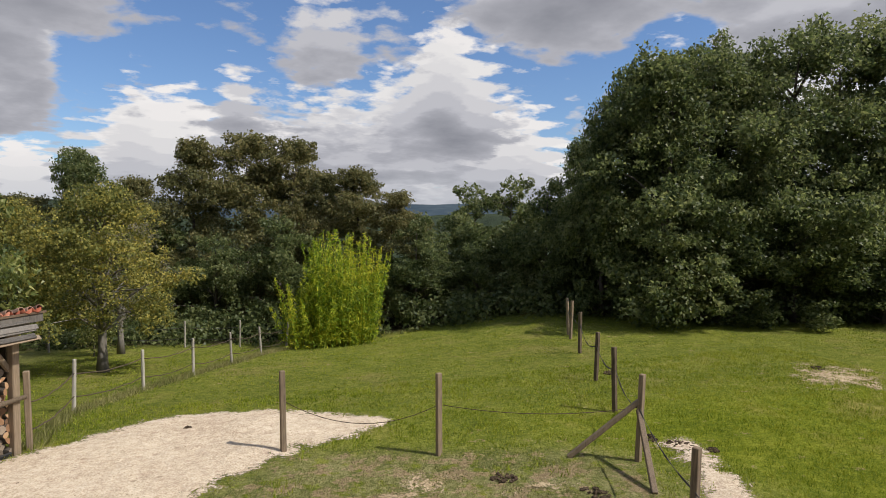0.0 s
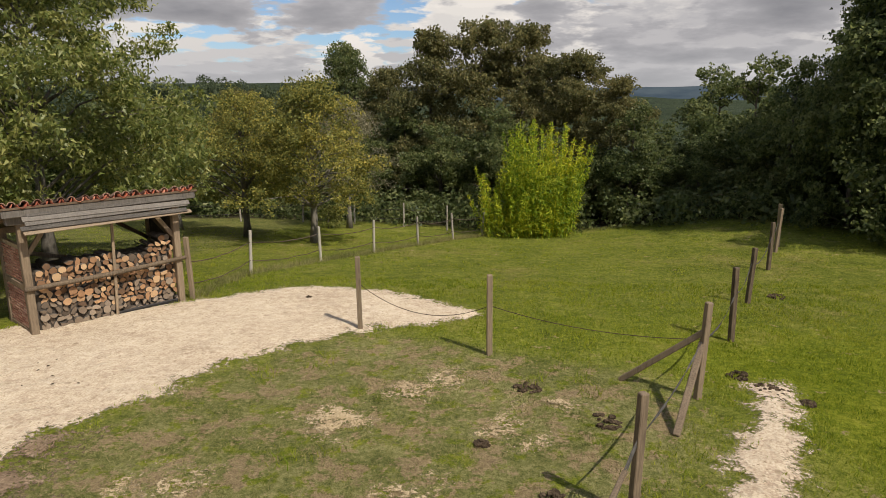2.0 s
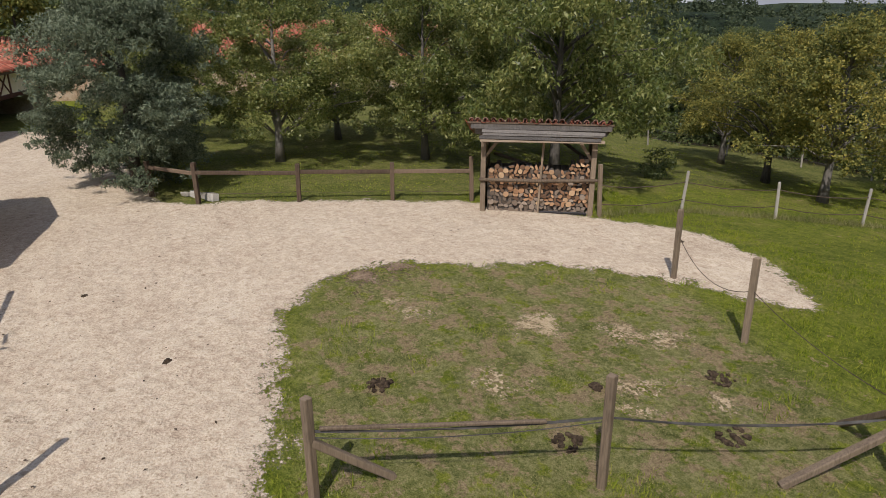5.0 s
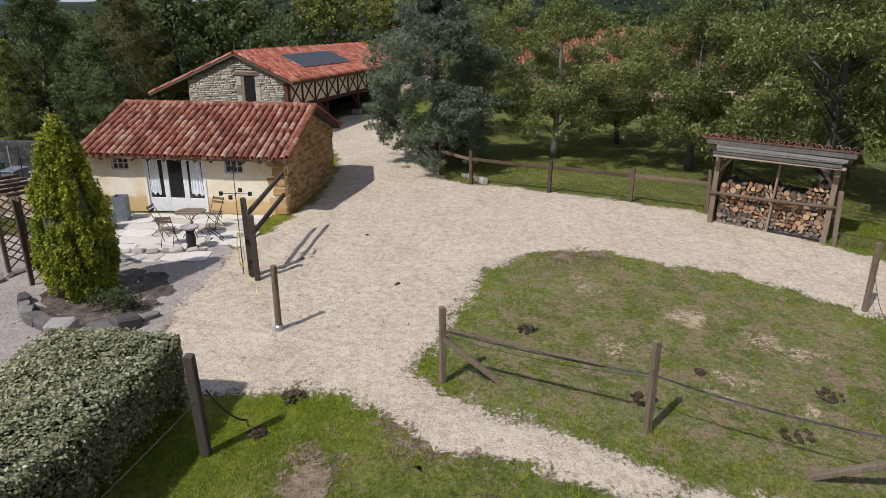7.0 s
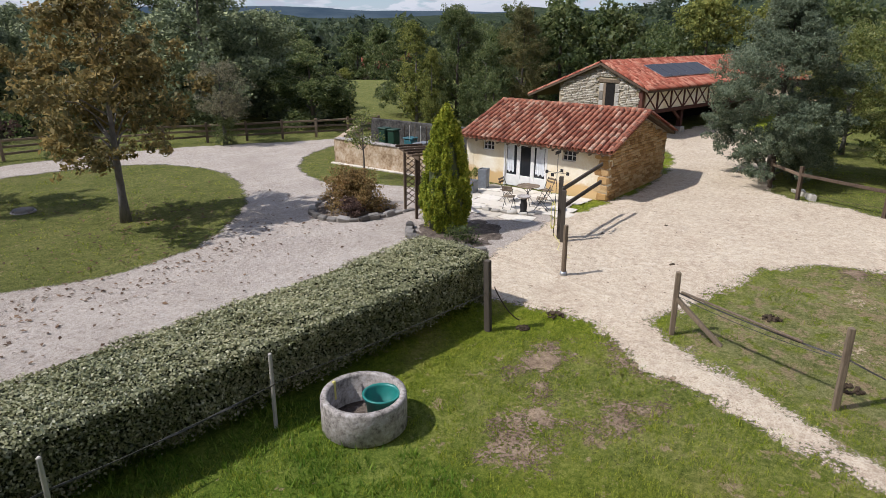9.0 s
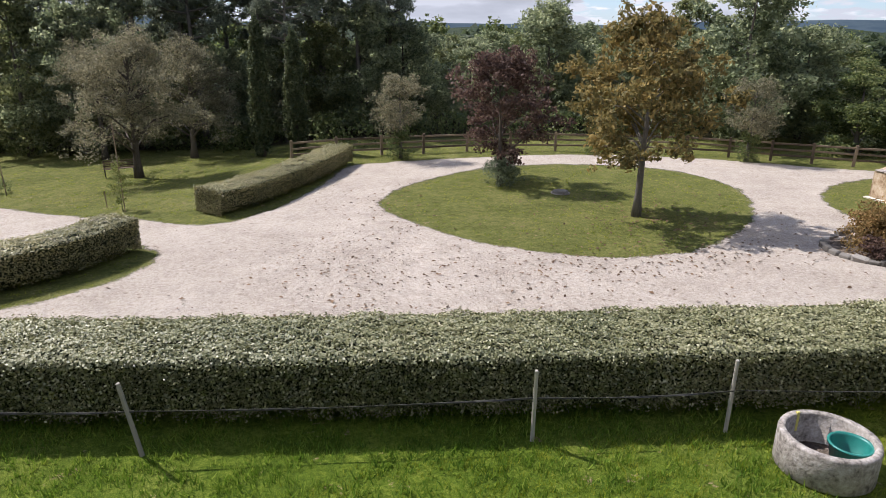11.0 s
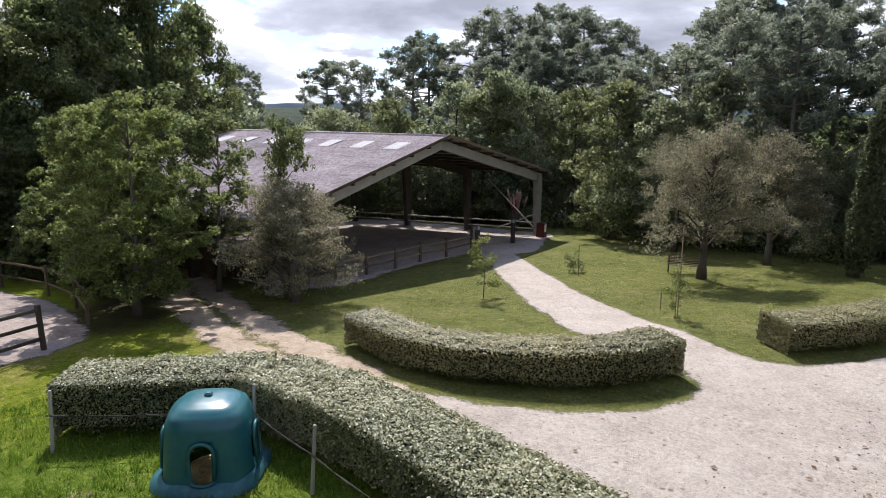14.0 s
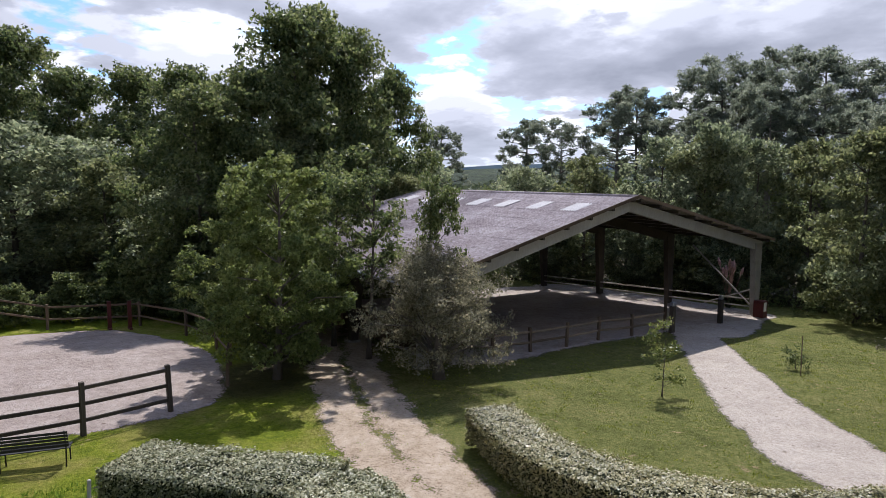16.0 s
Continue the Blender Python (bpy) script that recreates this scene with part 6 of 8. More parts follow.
    part("wind_brace", beam((0.3, -HW + 0.4, base(0, -HW) + 0.7), (4.2, -HW + 0.6, 2.4), 0.08, 0.08), BEAMPALE, h)
    part("wind_brace", beam((0.3, -HW + 0.4, base(0, -HW) + 1.6), (3.2, -HW + 0.6, base(3, -HW) + 0.5), 0.08, 0.08), BEAMPALE, h)
    # hall floor
    return h


hall = riding_hall()
HALLFLOOR = outline([(37.85 + x, -25.7 + y) for x, y in [(-0.4, -11.8), (-0.4, -5), (-0.4, 3), (-0.4, 10.4), (8, 10.5), (19, 10.5), (19, 0), (19, -11.8), (8, -11.8)]], 4)
bed("hall_floor", lambda X, Y: inside_by(X, Y, HALLFLOOR), RINGSAND, "raked grey sand floor of the riding hall", "yard", (34, 62, -44, -10), 0.4, 0.06, 0.1, 41, 0.03)
APRON = outline([(34.5, -30.5), (37, -28.6), (38.6, -30.5), (39, -36.6), (56, -36.8), (56, -40.6), (39, -39.4), (36.5, -36)])
bed("hall_path", lambda X, Y: inside_by(X, Y, APRON), GRAVEL, "gravel path along the open side of the hall", "path", (33, 58, -45, -27), 0.35, 0.06, 0.3, 42)

sign_box = thing("board_box", (37.3, -37.1, gz(37.3, -37.1)), "dark red board box with a white notice by the hall", "sign")
part("box", box((-0.3, -0.25, 0), (0.3, 0.25, 1.05), 0.02), REDPAINT, sign_box)
part("notice", box((-0.32, -0.1, 0.45), (-0.302, 0.16, 0.98)), WHITEPAINT, sign_box, "white paper notice")
bird_post = thing("gate_post", (37.4, -33.2, gz(37.4, -33.2)), "thick dark gate post at the hall's entrance", "post")
part("post", box((-0.12, -0.12, -0.2), (0.12, 0.12, 1.4), 0.02), BEAMDARK, bird_post)
part("lamp", box((-0.1, -0.1, 1.4), (0.1, 0.1, 1.62), 0.03), ALU, bird_post, "small pale post lamp")
gate_post2 = copy_thing(bird_post, Matrix.Translation((37.2, -28.6, gz(37.2, -28.6))))
pampas = thing("pampas_grass", (40.6, -39.2, gz(40.6, -39.2)), "clump of pampas grass with pink plumes", "grass")
rngp = np.random.RandomState(4)
blades = []
for i in range(140):
    a, l = rngp.uniform(0, 6.28), rngp.uniform(0.9, 1.7)
    d = Vector((math.cos(a), math.sin(a), 0))
    blades.append([(d * 0.1, 0.012), (d * (0.1 + l * 0.22) + Vector((0, 0, l * 0.7)), 0.010), (d * (0.1 + l * 0.55) + Vector((0, 0, l * 0.85)), 0.003)])
mesh_part("blades", tube_mesh("blades", blades, 3), WILLOW, pampas)
PLUME = plain_material("pink_plumes", (0.46, 0.29, 0.26), 0.9, 0, 0.1, 0.3)
for i in range(16):
    a, r, z = rngp.uniform(0, 6.28), rngp.uniform(0.1, 0.7), rngp.uniform(2.0, 2.8)
    t = Vector((math.cos(a) * r, math.sin(a) * r, z))
    f = Vector((math.cos(a) * r * 1.25, math.sin(a) * r * 1.25, z + 0.55))
    mesh_part("plume", tube_mesh("plume", [[(t * 0.3, 0.012), (t, 0.02), (t.lerp(f, 0.3), 0.10), (t.lerp(f, 0.7), 0.085), (f, 0.01)]], 6), PLUME, pampas)


# ---- wood shed ----
def wood_shed():
    s = thing("wood_shed", (-8.05, 11.45, 0), "weathered wood shed with a sagging tile roof full of split logs", "shed", turn=53.5)
    L, D, F, B = 3.12, 1.35, 2.32, 1.95
    # posts
    for x, y, hh in ((0, 0, F), (L, 0, F), (0, D, B), (L, D, B)):
        part("post", box((x - 0.075, y - 0.075, -0.2), (x + 0.075, y + 0.075, hh), 0.014), WOODGREY, s)
    part("middle_post", beam((1.62, -0.04, -0.1), (1.70, -0.06, F - 0.2), 0.06, 0.06, 0.01), WOODGREY, s)
    part("front_beam", box((-0.25, -0.09, F - 0.02), (L + 0.3, 0.07, F + 0.16), 0.015), WOODOLD, s)
    part("back_beam", box((-0.25, D - 0.07, B - 0.02), (L + 0.3, D + 0.07, B + 0.12), 0.015), WOODGREY, s)
    # two worn weather boards hang out over the front
    for k in range(5):
        m = Matrix.Translation((0, -0.30 - 0.035 * k, F + 0.20 - 0.085 * k)) @ Matrix.Rotation(radians(62 - 5 * k), 4, "X") @ Matrix.Rotation(radians((0.3, -0.5, 0.6, -0.2, 0.8)[k]), 4, "Z")
        part("weather_board", box((0.05 - 0.06 * (k % 2) - 0.03 * k, -0.055, -0.010), (L + 0.12 + 0.05 * ((k * 2) % 3), 0.05, 0.012), 0.005, m), WOODOLD if k < 4 else WOODGREY, s, "split grey weather board")
    part("patch", box((1.86, -0.36, F - 0.07), (1.98, -0.33, F + 0.02), 0.004), IRON, s)
    # roof
    z0 = F + 0.26
    ea, eb, ra, rb = (-0.45, -0.32, z0 + 0.10), (L + 0.45, -0.32, z0 + 0.10), (-0.45, D + 0.35, B + 0.12), (L + 0.45, D + 0.35, B + 0.12)
    part("roof_deck", slab(ea, eb, rb, ra, 0.045), WOODBROWN, s, "dark roof boards")
    part("fascia", box((-0.36, -0.30, z0 - 0.10), (L + 0.40, -0.265, z0 + 0.045), 0.006), WOODOLD, s, "split dark eave board")
    for k in range(6):
        x = -0.2 + k * (L + 0.4) / 5
        part("rafter", beam((x, -0.26, z0 - 0.01), (x, D + 0.3, B + 0.02), 0.08, 0.08, 0.006), WOODBROWN, s)
    t = tile_mesh("shed_tile", 0.40, 0.088, 0.076, SHEDTILE)
    rng = random.Random(2)
    # the eave is the low back edge; tiles climb to the front
    for m in tile_spots(rb, ra, eb, 0.205, 0.33, rng):
        piece("tile", t, s, m @ Euler((0, 0, rng.uniform(-0.06, 0.06))).to_matrix().to_4x4())
    spots = [m @ Matrix.Translation((0.10, 0, 0.03)) @ Matrix.Rotation(math.pi, 4, "Y") for m in tile_spots(rb, ra, eb, 0.205, 0.33, rng)]
    joined("gutter_tiles", tile_mesh("low_tile", 0.4, 0.08, 0.095, TILEFAR, 0.012, 4), spots, s, TILEFAR)
    # rails, braces
    mesh_part("front_rail", tube_mesh("front_rail", [[(Vector((-0.1, -0.10, 0.98)), 0.05), (Vector((1.6, -0.11, 1.0)), 0.055), (Vector((L + 0.15, -0.10, 1.07)), 0.045)]], 8), WOODGREY, s, "round front rail")
    for a, b in (((0.04, 0.05, 1.62), (0.55, 0.05, F)), ((L - 0.04, 0.05, 1.6), (L - 0.55, 0.05, F)), ((L, 0.1, 1.5), (L, D - 0.1, B)), ((L - 0.9, D - 0.05, B), (L - 0.1, D - 0.05, 1.4)), ((0.2, D, 1.5), (1.7, D, 1.05)), ((0, 0.15, 1.0), (0, D - 0.1, 1.75))):
        part("brace", beam(a, b, 0.08, 0.09, 0.008), WOODGREY, s)
    # brick panel on the left side, in a timber frame
    part("side_sill", box((-0.06, 0, 0.0), (0.06, D, 0.09), 0.01), WOODGREY, s)
    part("side_rail", box((-0.07, 0, 0.95), (0.07, D, 1.06), 0.01), WOODGREY, s)
    part("infill", box((-0.035, 0.07, 0.0), (0.035, D - 0.05, 1.85)), MORTAR, s)
    me = stone_mesh("brick", 9, BRICK)
    rng = random.Random(6)
    z = 0.13
    while z < 1.8:
        y = 0.09 + rng.uniform(0, 0.1)
        while y < D - 0.25:
            if not 0.93 < z < 1.09:
                piece("brick", me, s, Matrix.Translation((-0.03, y + 0.11, z)) @ Matrix.Diagonal((0.05, 0.205, 0.045, 1)))
            y += 0.225
        z += 0.062
    for k in range(5):
        part("side_board", box((L - 0.03, 0.15 + k * 0.24, 1.25), (L + 0.03, 0.38 + k * 0.24, F - 0.08 - k * 0.07), 0.006), BEAMDARK, s)
    part("tarp", box((1.6, -0.06, 0.0), (L - 0.1, 0.0, 0.1), 0.02), IRON, s, "black sheet under the logs")
    return s


shed = wood_shed()


def log_mesh(seed, end):
    """A cut log or a split piece, its end towards -y, half a metre long."""
    rng = random.Random(seed)
    bm = bmesh.new()
    n = 9
    if seed % 5 in (1, 3):
        start, sweep = 0, 2 * math.pi
        ring = [(math.cos(sweep * k / n) * rng.uniform(0.85, 1.1), math.sin(sweep * k / n) * rng.uniform(0.85, 1.1)) for k in range(n)]
    else:
        ring = [(math.cos(math.pi * k / 6) * rng.uniform(0.9, 1.1), math.sin(math.pi * k / 6) * rng.uniform(0.85, 1.1) - 0.4) for k in range(7)] + [(0.0, -0.55)]
    f = [bm.verts.new((x * 0.5, 0, z * 0.5)) for x, z in ring]
    b = [bm.verts.new((x * 0.5, 0.5, z * 0.48)) for x, z in ring]
    bm.faces.new(f)
    bm.faces.new(b[::-1])
    for k in range(len(f)):
        bm.faces.new((f[k], f[(k + 1) % len(f)], b[(k + 1) % len(b)], b[k])).material_index = 1
    bmesh.ops.recalc_face_normals(bm, faces=bm.faces)
    me = bpy.data.meshes.new("log")
    bm.to_mesh(me)
    bm.free()
    me.materials.append(end)
    me.materials.append(BARK)
    return me


stack = thing("log_stack", (-8.05, 11.45, 0), "stacked split firewood, grey below and orange above, in the shed", "firewood", turn=53.5)
LOGS = [log_mesh(k, LOGEND) for k in range(9)]
OLDLOGS = [log_mesh(k * 3 if k < 6 else k, LOGGREY) for k in range(9)]
rngl = random.Random(17)
nlog, z = 0, 0.07
while z < 1.62:
    x, row = 0.14 + rngl.uniform(0, 0.06), 0
    while x < 3.0:
        d = rngl.uniform(0.11, 0.175)
        top = 1.42 + 0.10 * math.sin(x * 1.9 + 0.6) + 0.06 * math.sin(x * 5.3) - (0.22 if x < 0.7 else 0) + (0.16 if x > 2.4 else 0)
        if z < top and nlog < 330:
            y = 0.05 + rngl.uniform(-0.05, 0.06)
            piece("log", (OLDLOGS if z < 0.62 - 0.16 * x + rngl.uniform(-0.15, 0.15) or rngl.random() < 0.12 else LOGS)[rngl.randrange(9)], stack, Matrix.Translation((x + d / 2, y, z + rngl.uniform(-0.012, 0.012))) @ Euler((rngl.uniform(-0.1, 0.1), rngl.uniform(0, 6.28), rngl.uniform(-0.12, 0.12))).to_matrix().to_4x4() @ Matrix.Diagonal((d * 1.12, 1.0, d * 1.04, 1)))
            nlog += 1
        x += d * 0.98
    z += 0.116
part("core", box((0.12, 0.12, 0), (2.98, 1.1, 1.25), 0.03), BARK, stack, "logs deeper in the stack")

# ---- trough, tub, field shelter ----
def lathe(name, prof, seg, mat, parent, label="", sx=1.0, sy=1.0):
    """A turned shape from (radius, height) points."""
    bm = bmesh.new()
    rings = []
    for r, z in prof:
        rings.append([bm.verts.new((math.cos(2 * math.pi * k / seg) * r * sx, math.sin(2 * math.pi * k / seg) * r * sy, z)) for k in range(seg)])
    for a, b in zip(rings, rings[1:]):
        for k in range(seg):
            bm.faces.new((a[k], a[(k + 1) % seg], b[(k + 1) % seg], b[k]))
    bm.faces.new(rings[0][::-1])
    bm.faces.new(rings[-1])
    bmesh.ops.recalc_face_normals(bm, faces=bm.faces)
    ob = part(name, bm, mat, parent, label)
    smooth(ob.data)
    return ob


trough = thing("trough_ring", (7.85, 0.1, 0), "round mottled concrete well ring used as a trough", "trough")
lathe("ring", [(0.64, 0.02), (0.66, 0.0), (0.70, 0.04), (0.70, 0.56), (0.685, 0.60), (0.60, 0.60), (0.585, 0.57), (0.585, 0.06)], 40, CONCRETE, trough)
lathe("litter", [(0.58, 0.0), (0.58, 0.08), (0.2, 0.10)], 24, MULCH, trough, "leaf litter inside")
part("strap", box((0.03, -0.62, 0.28), (0.08, -0.575, 0.63), 0.006), HOSE, trough, "yellow strap over the rim")
tub = thing("plastic_tub", (7.62, 0.28, 0.1), "green plastic tub standing in the concrete ring", "tub")
lathe("tub", [(0.20, 0.0), (0.22, 0.0), (0.285, 0.40), (0.315, 0.41), (0.315, 0.435), (0.28, 0.435), (0.268, 0.40), (0.205, 0.03)], 28, BUCKET, tub)
for s in (-1, 1):
    mesh_part("handle", tube_mesh("handle", [[(Vector((-0.07, s * 0.30, 0.37)), 0.012), (Vector((-0.06, s * 0.345, 0.37)), 0.012), (Vector((0.06, s * 0.345, 0.37)), 0.012), (Vector((0.07, s * 0.30, 0.37)), 0.012)]], 6), BUCKET, tub)


def field_shelter():
    h = thing("feed_hut", (26.15, -2.75, 0), "teal plastic hay hut with an arched feeding hole", "hay feeder", turn=134)
    # bell-shaped shell, a rounded square in plan, a hole cut through each side
    seg, prof = 64, [(1.02, 0.03), (0.98, 0.10), (0.94, 0.2), (0.925, 0.4), (0.91, 0.6), (0.895, 0.8), (0.88, 1.0), (0.85, 1.16), (0.77, 1.32), (0.60, 1.44), (0.36, 1.50), (0.12, 1.52)]
    bm = bmesh.new()

    def at(k, r, z):
        a = 2 * math.pi * k / seg
        q = (abs(math.cos(a)) ** 3.2 + abs(math.sin(a)) ** 3.2) ** (-1 / 3.2)
        return Vector((math.cos(a) * r * q * 0.86, math.sin(a) * r * q * 0.86, z))

    fine = []
    for (r0, z0), (r1, z1) in zip(prof, prof[1:]):
        for j in range(3):
            t = j / 3
            fine.append((r0 + (r1 - r0) * t, z0 + (z1 - z0) * t))
    fine.append(prof[-1])
    rings = [[bm.verts.new(at(k, r, z)) for k in range(seg)] for r, z in fine]
    hole = lambda p, ax: (abs(p[1 - ax]) < 0.20 and 0.28 < p.z < 0.74) or ((p[1 - ax] / 0.20) ** 2 + ((p.z - 0.74) / 0.20) ** 2 < 1 and p.z >= 0.74) or ((p[1 - ax] / 0.20) ** 2 + ((p.z - 0.28) / 0.10) ** 2 < 1 and p.z <= 0.28)
    for a, b in zip(rings, rings[1:]):
        for k in range(seg):
            vs = (a[k], a[(k + 1) % seg], b[(k + 1) % seg], b[k])
            c = sum((v.co for v in vs), Vector()) / 4
            ax = 0 if abs(c.x) > abs(c.y) else 1
            if c.z < 1.0 and hole(c, ax):
                continue
            bm.faces.new(vs)
    bm.faces.new(rings[-1])
    bmesh.ops.recalc_face_normals(bm, faces=bm.faces)
    ob = part("shell", bm, TEAL, h, "rounded teal plastic shell")
    smooth(ob.data)
    sol = ob.modifiers.new("thick", "SOLIDIFY")
    sol.thickness, sol.offset = 0.03, -1
    # raised rims round the holes
    for ax in (0, 1):
        for s in (-1, 1):
            path = []
            for i in range(29):
                t = i / 28 * 2 * math.pi
                u, w = 0.215 * math.cos(t), 0.215 * math.sin(t)
                z = 0.74 + w if w > 0 else 0.28 + w * 0.5
                path.append((u, z))
            pts = []
            for u, z in path + path[:1]:
                p = Vector((s * (0.815 + (0.04 if z < 0.5 else 0)), u, z)) if ax == 0 else Vector((u, s * (0.815 + (0.04 if z < 0.5 else 0)), z))
                pts.append((p, 0.035))
            mesh_part("rim", tube_mesh("rim", [pts], 6), TEAL, h, "moulded rim of the feeding hole")
    skirt = bmesh.new()
    outer = [(at(k, 1.16 + 0.05 * math.sin(k * 0.4), 0.02 + 0.05 * abs(math.sin(k * 0.35)))) for k in range(seg)]
    inner = [at(k, 0.97, 0.16 + 0.05 * abs(math.sin(k * 0.5))) for k in range(seg)]
    o, i = [skirt.verts.new(p) for p in outer], [skirt.verts.new(p) for p in inner]
    lo = [skirt.verts.new(p - Vector((0, 0, 0.08))) for p in outer]
    for k in range(seg):
        skirt.faces.new((o[k], o[(k + 1) % seg], i[(k + 1) % seg], i[k]))
        skirt.faces.new((lo[k], lo[(k + 1) % seg], o[(k + 1) % seg], o[k]))
    bmesh.ops.recalc_face_normals(skirt, faces=skirt.faces)
    smooth(part("skirt", skirt, TEALRIM, h, "pale worn foot flange").data)
    part("knob", box((-0.07, -0.07, 1.50), (0.07, 0.07, 1.58), 0.03), TEAL, h)
    lathe("hay", [(0.55, 0.0), (0.48, 0.09), (0.3, 0.15), (0.08, 0.17)], 18, HAY, h, "hay inside")
    return h


field_shelter()

# ---- the wood and the single trees ----
oaks([(oak_c, -13.5, 50, 9.4, 1.2), (oak_b, -10.2, 48.6, 11.8, 0.8), (oak_c, -6.8, 45.9, 10.0, 1.0), (oak_d, -4.7, 42, 7.5, 1.1), (oak_c, -3.0, 42, 11.7, 0.9), (oak_c, 2.6, 41.7, 12.0, 0.95), (oak_c, 4.3, 38.6, 9.4, 1.0), (oak_c, 5.9, 37, 9.1, 1.0),
      (oak_c, 7.3, 34.6, 7.2, 1.0), (oak_d, 7.8, 32.3, 5.6, 0.9), (oak_d, 9.4, 33.6, 4.4, 1.3), (oak_d, 13.4, 37.5, 6.6, 1.1), (oak_d, 10.6, 30.8, 3.4, 1.3), (oak_b, 18.5, 33.0, 9.0, 0.8), (oak_d, 1.2, 35.6, 6.4, 1.0), (oak_d, -2.2, 37.2, 5.6, 1.1), (oak_d, -7.5, 39.5, 5.4, 1.2), (oak_d, 4.2, 33.2, 4.6, 1.1),
      (oak_d, 13.8, 29.2, 6.4, 0.9), (oak_d, 13.6, 32.6, 6.8, 1.0), (oak_d, 14.7, 25.4, 7.4, 0.75), (oak_b, 15.3, 25.8, 9.8, 0.62), (oak_b, 16.6, 25.6, 11.2, 0.75), (oak_a, 19.1, 23.8, 12.6, 0.9), (oak_b, 21.0, 25, 12.3, 1.0), (oak_a, 25.8, 22.4, 13.6, 1.0), (oak_b, 27.8, 20.4, 13.4, 0.9), (oak_a, 31, 19.8, 14.5, 1.0), (oak_b, 35, 17.5, 13.0, 1.0),
      (oak_d, 18.4, 21.9, 5.8, 1.2), (oak_d, 21.6, 20.9, 5.0, 1.3), (oak_d, 25.2, 19.4, 5.6, 1.2), (oak_d, 29, 17.9, 6.0, 1.1), (oak_d, 32.8, 15.8, 6.4, 1.1), (oak_d, 36.5, 13.8, 6.8, 1.1), (oak_b, 40, 16.5, 12, 1.0), (oak_a, 45, 17.5, 13, 1.0),
      (oak_d, -13, 41, 6.4, 1.1), (oak_d, -18, 39.5, 6.4, 1.2), (oak_d, -22.5, 37, 6.6, 1.2), (oak_d, -27, 35.5, 6.8, 1.2), (oak_d, -31, 31, 7, 1.2), (oak_d, -33, 27, 6.0, 1.2), (oak_b, -24, 42, 7.5, 1.1), (oak_c, -17, 45, 8.5, 1.1)])

# orchard
pear_a = plant_tree("pear_tree", (-6.1, 24.9), 6.3, 1.7, 3.5, PEAR, "old pear tree with thinning yellow leaves", group="orchard trees", leaves=26000, leaf=(0.12, 0.085), pointed=True, lobes=80, lobe=0.7, trunk=0.17, bark=BARKPALE, seed=31, profile=wide_crown, limbs=44, shell=0.2)
again(pear_a, -9.5, 26.3, 130, 0.95)
pear_c = plant_tree("pear_tree", (-6.2, 31.4), 6.2, 1.9, 2.9, GREYSHRUB, "bare-twigged pear tree with browned leaves", group="orchard trees", leaves=12000, leaf=(0.11, 0.075), pointed=True, lobes=60, lobe=0.7, trunk=0.14, bark=BARKPALE, seed=32, profile=wide_crown, limbs=50, shell=0.2)
again(pear_a, -14.0, 29.0, 220, 0.95)
cherry = plant_tree("cherry_tree", (-11.4, 16.6), 8.7, 1.6, 5.2, CHERRY, "spreading cherry tree with long drooping leaves", group="orchard trees", leaves=52000, leaf=(0.22, 0.07), pointed=True, lobes=90, lobe=0.95, trunk=0.2, bark=BARKPALE, seed=33, profile=wide_crown, limbs=30, droop=1.1, shell=0.3)
apple = plant_tree("apple_tree", (-15.8, 13.4), 6.9, 1.2, 4.1, CHERRY, "leafy apple tree with a few yellow leaves", group="orchard trees", leaves=58000, leaf=(0.105, 0.08), pointed=True, lobes=84, lobe=0.7, trunk=0.16, bark=BARKPALE, seed=34, profile=round_crown, limbs=26, shell=0.3)
again(apple, -18.1, 8.0, 80, (1.08, 1.08, 1.03))
again(apple, -23.5, 17.0, 200, 0.82)
again(apple, -16.6, 20.5, 260, 0.84)
again(cherry, -24.5, 4.8, 30, (0.6, 0.6, 0.72), "smaller cherry tree behind the willow")
again(apple, -22.0, 11.8, 310, (0.95, 0.95, 0.82))
plant_tree("shrub", (-10.6, 21.0), 1.2, 0.05, 0.75, OAK, "small round green bush on the orchard grass", "shrub", leaves=1500, leaf=(0.1, 0.06), lobes=16, lobe=0.4, trunk=0.03, seed=35, limbs=4)
plant_tree("shrub", (-7.2, 31.0), 1.5, 0.05, 0.8, CHERRY, "bright green bush beyond the orchard fence", "shrub", leaves=1500, leaf=(0.12, 0.07), lobes=16, lobe=0.42, trunk=0.03, seed=36, limbs=4)
willow = plant_tree("willow_tree", (-15.9, 2.6), 7.6, 0.2, 3.05, WILLOW, "dense grey-green willow beside the yard", "tree", leaves=120000, leaf=(0.17, 0.045), pointed=True, lobes=240, lobe=0.6, trunk=0.2, seed=37, profile=willow_crown, limbs=16, droop=0.5, shell=0.2)

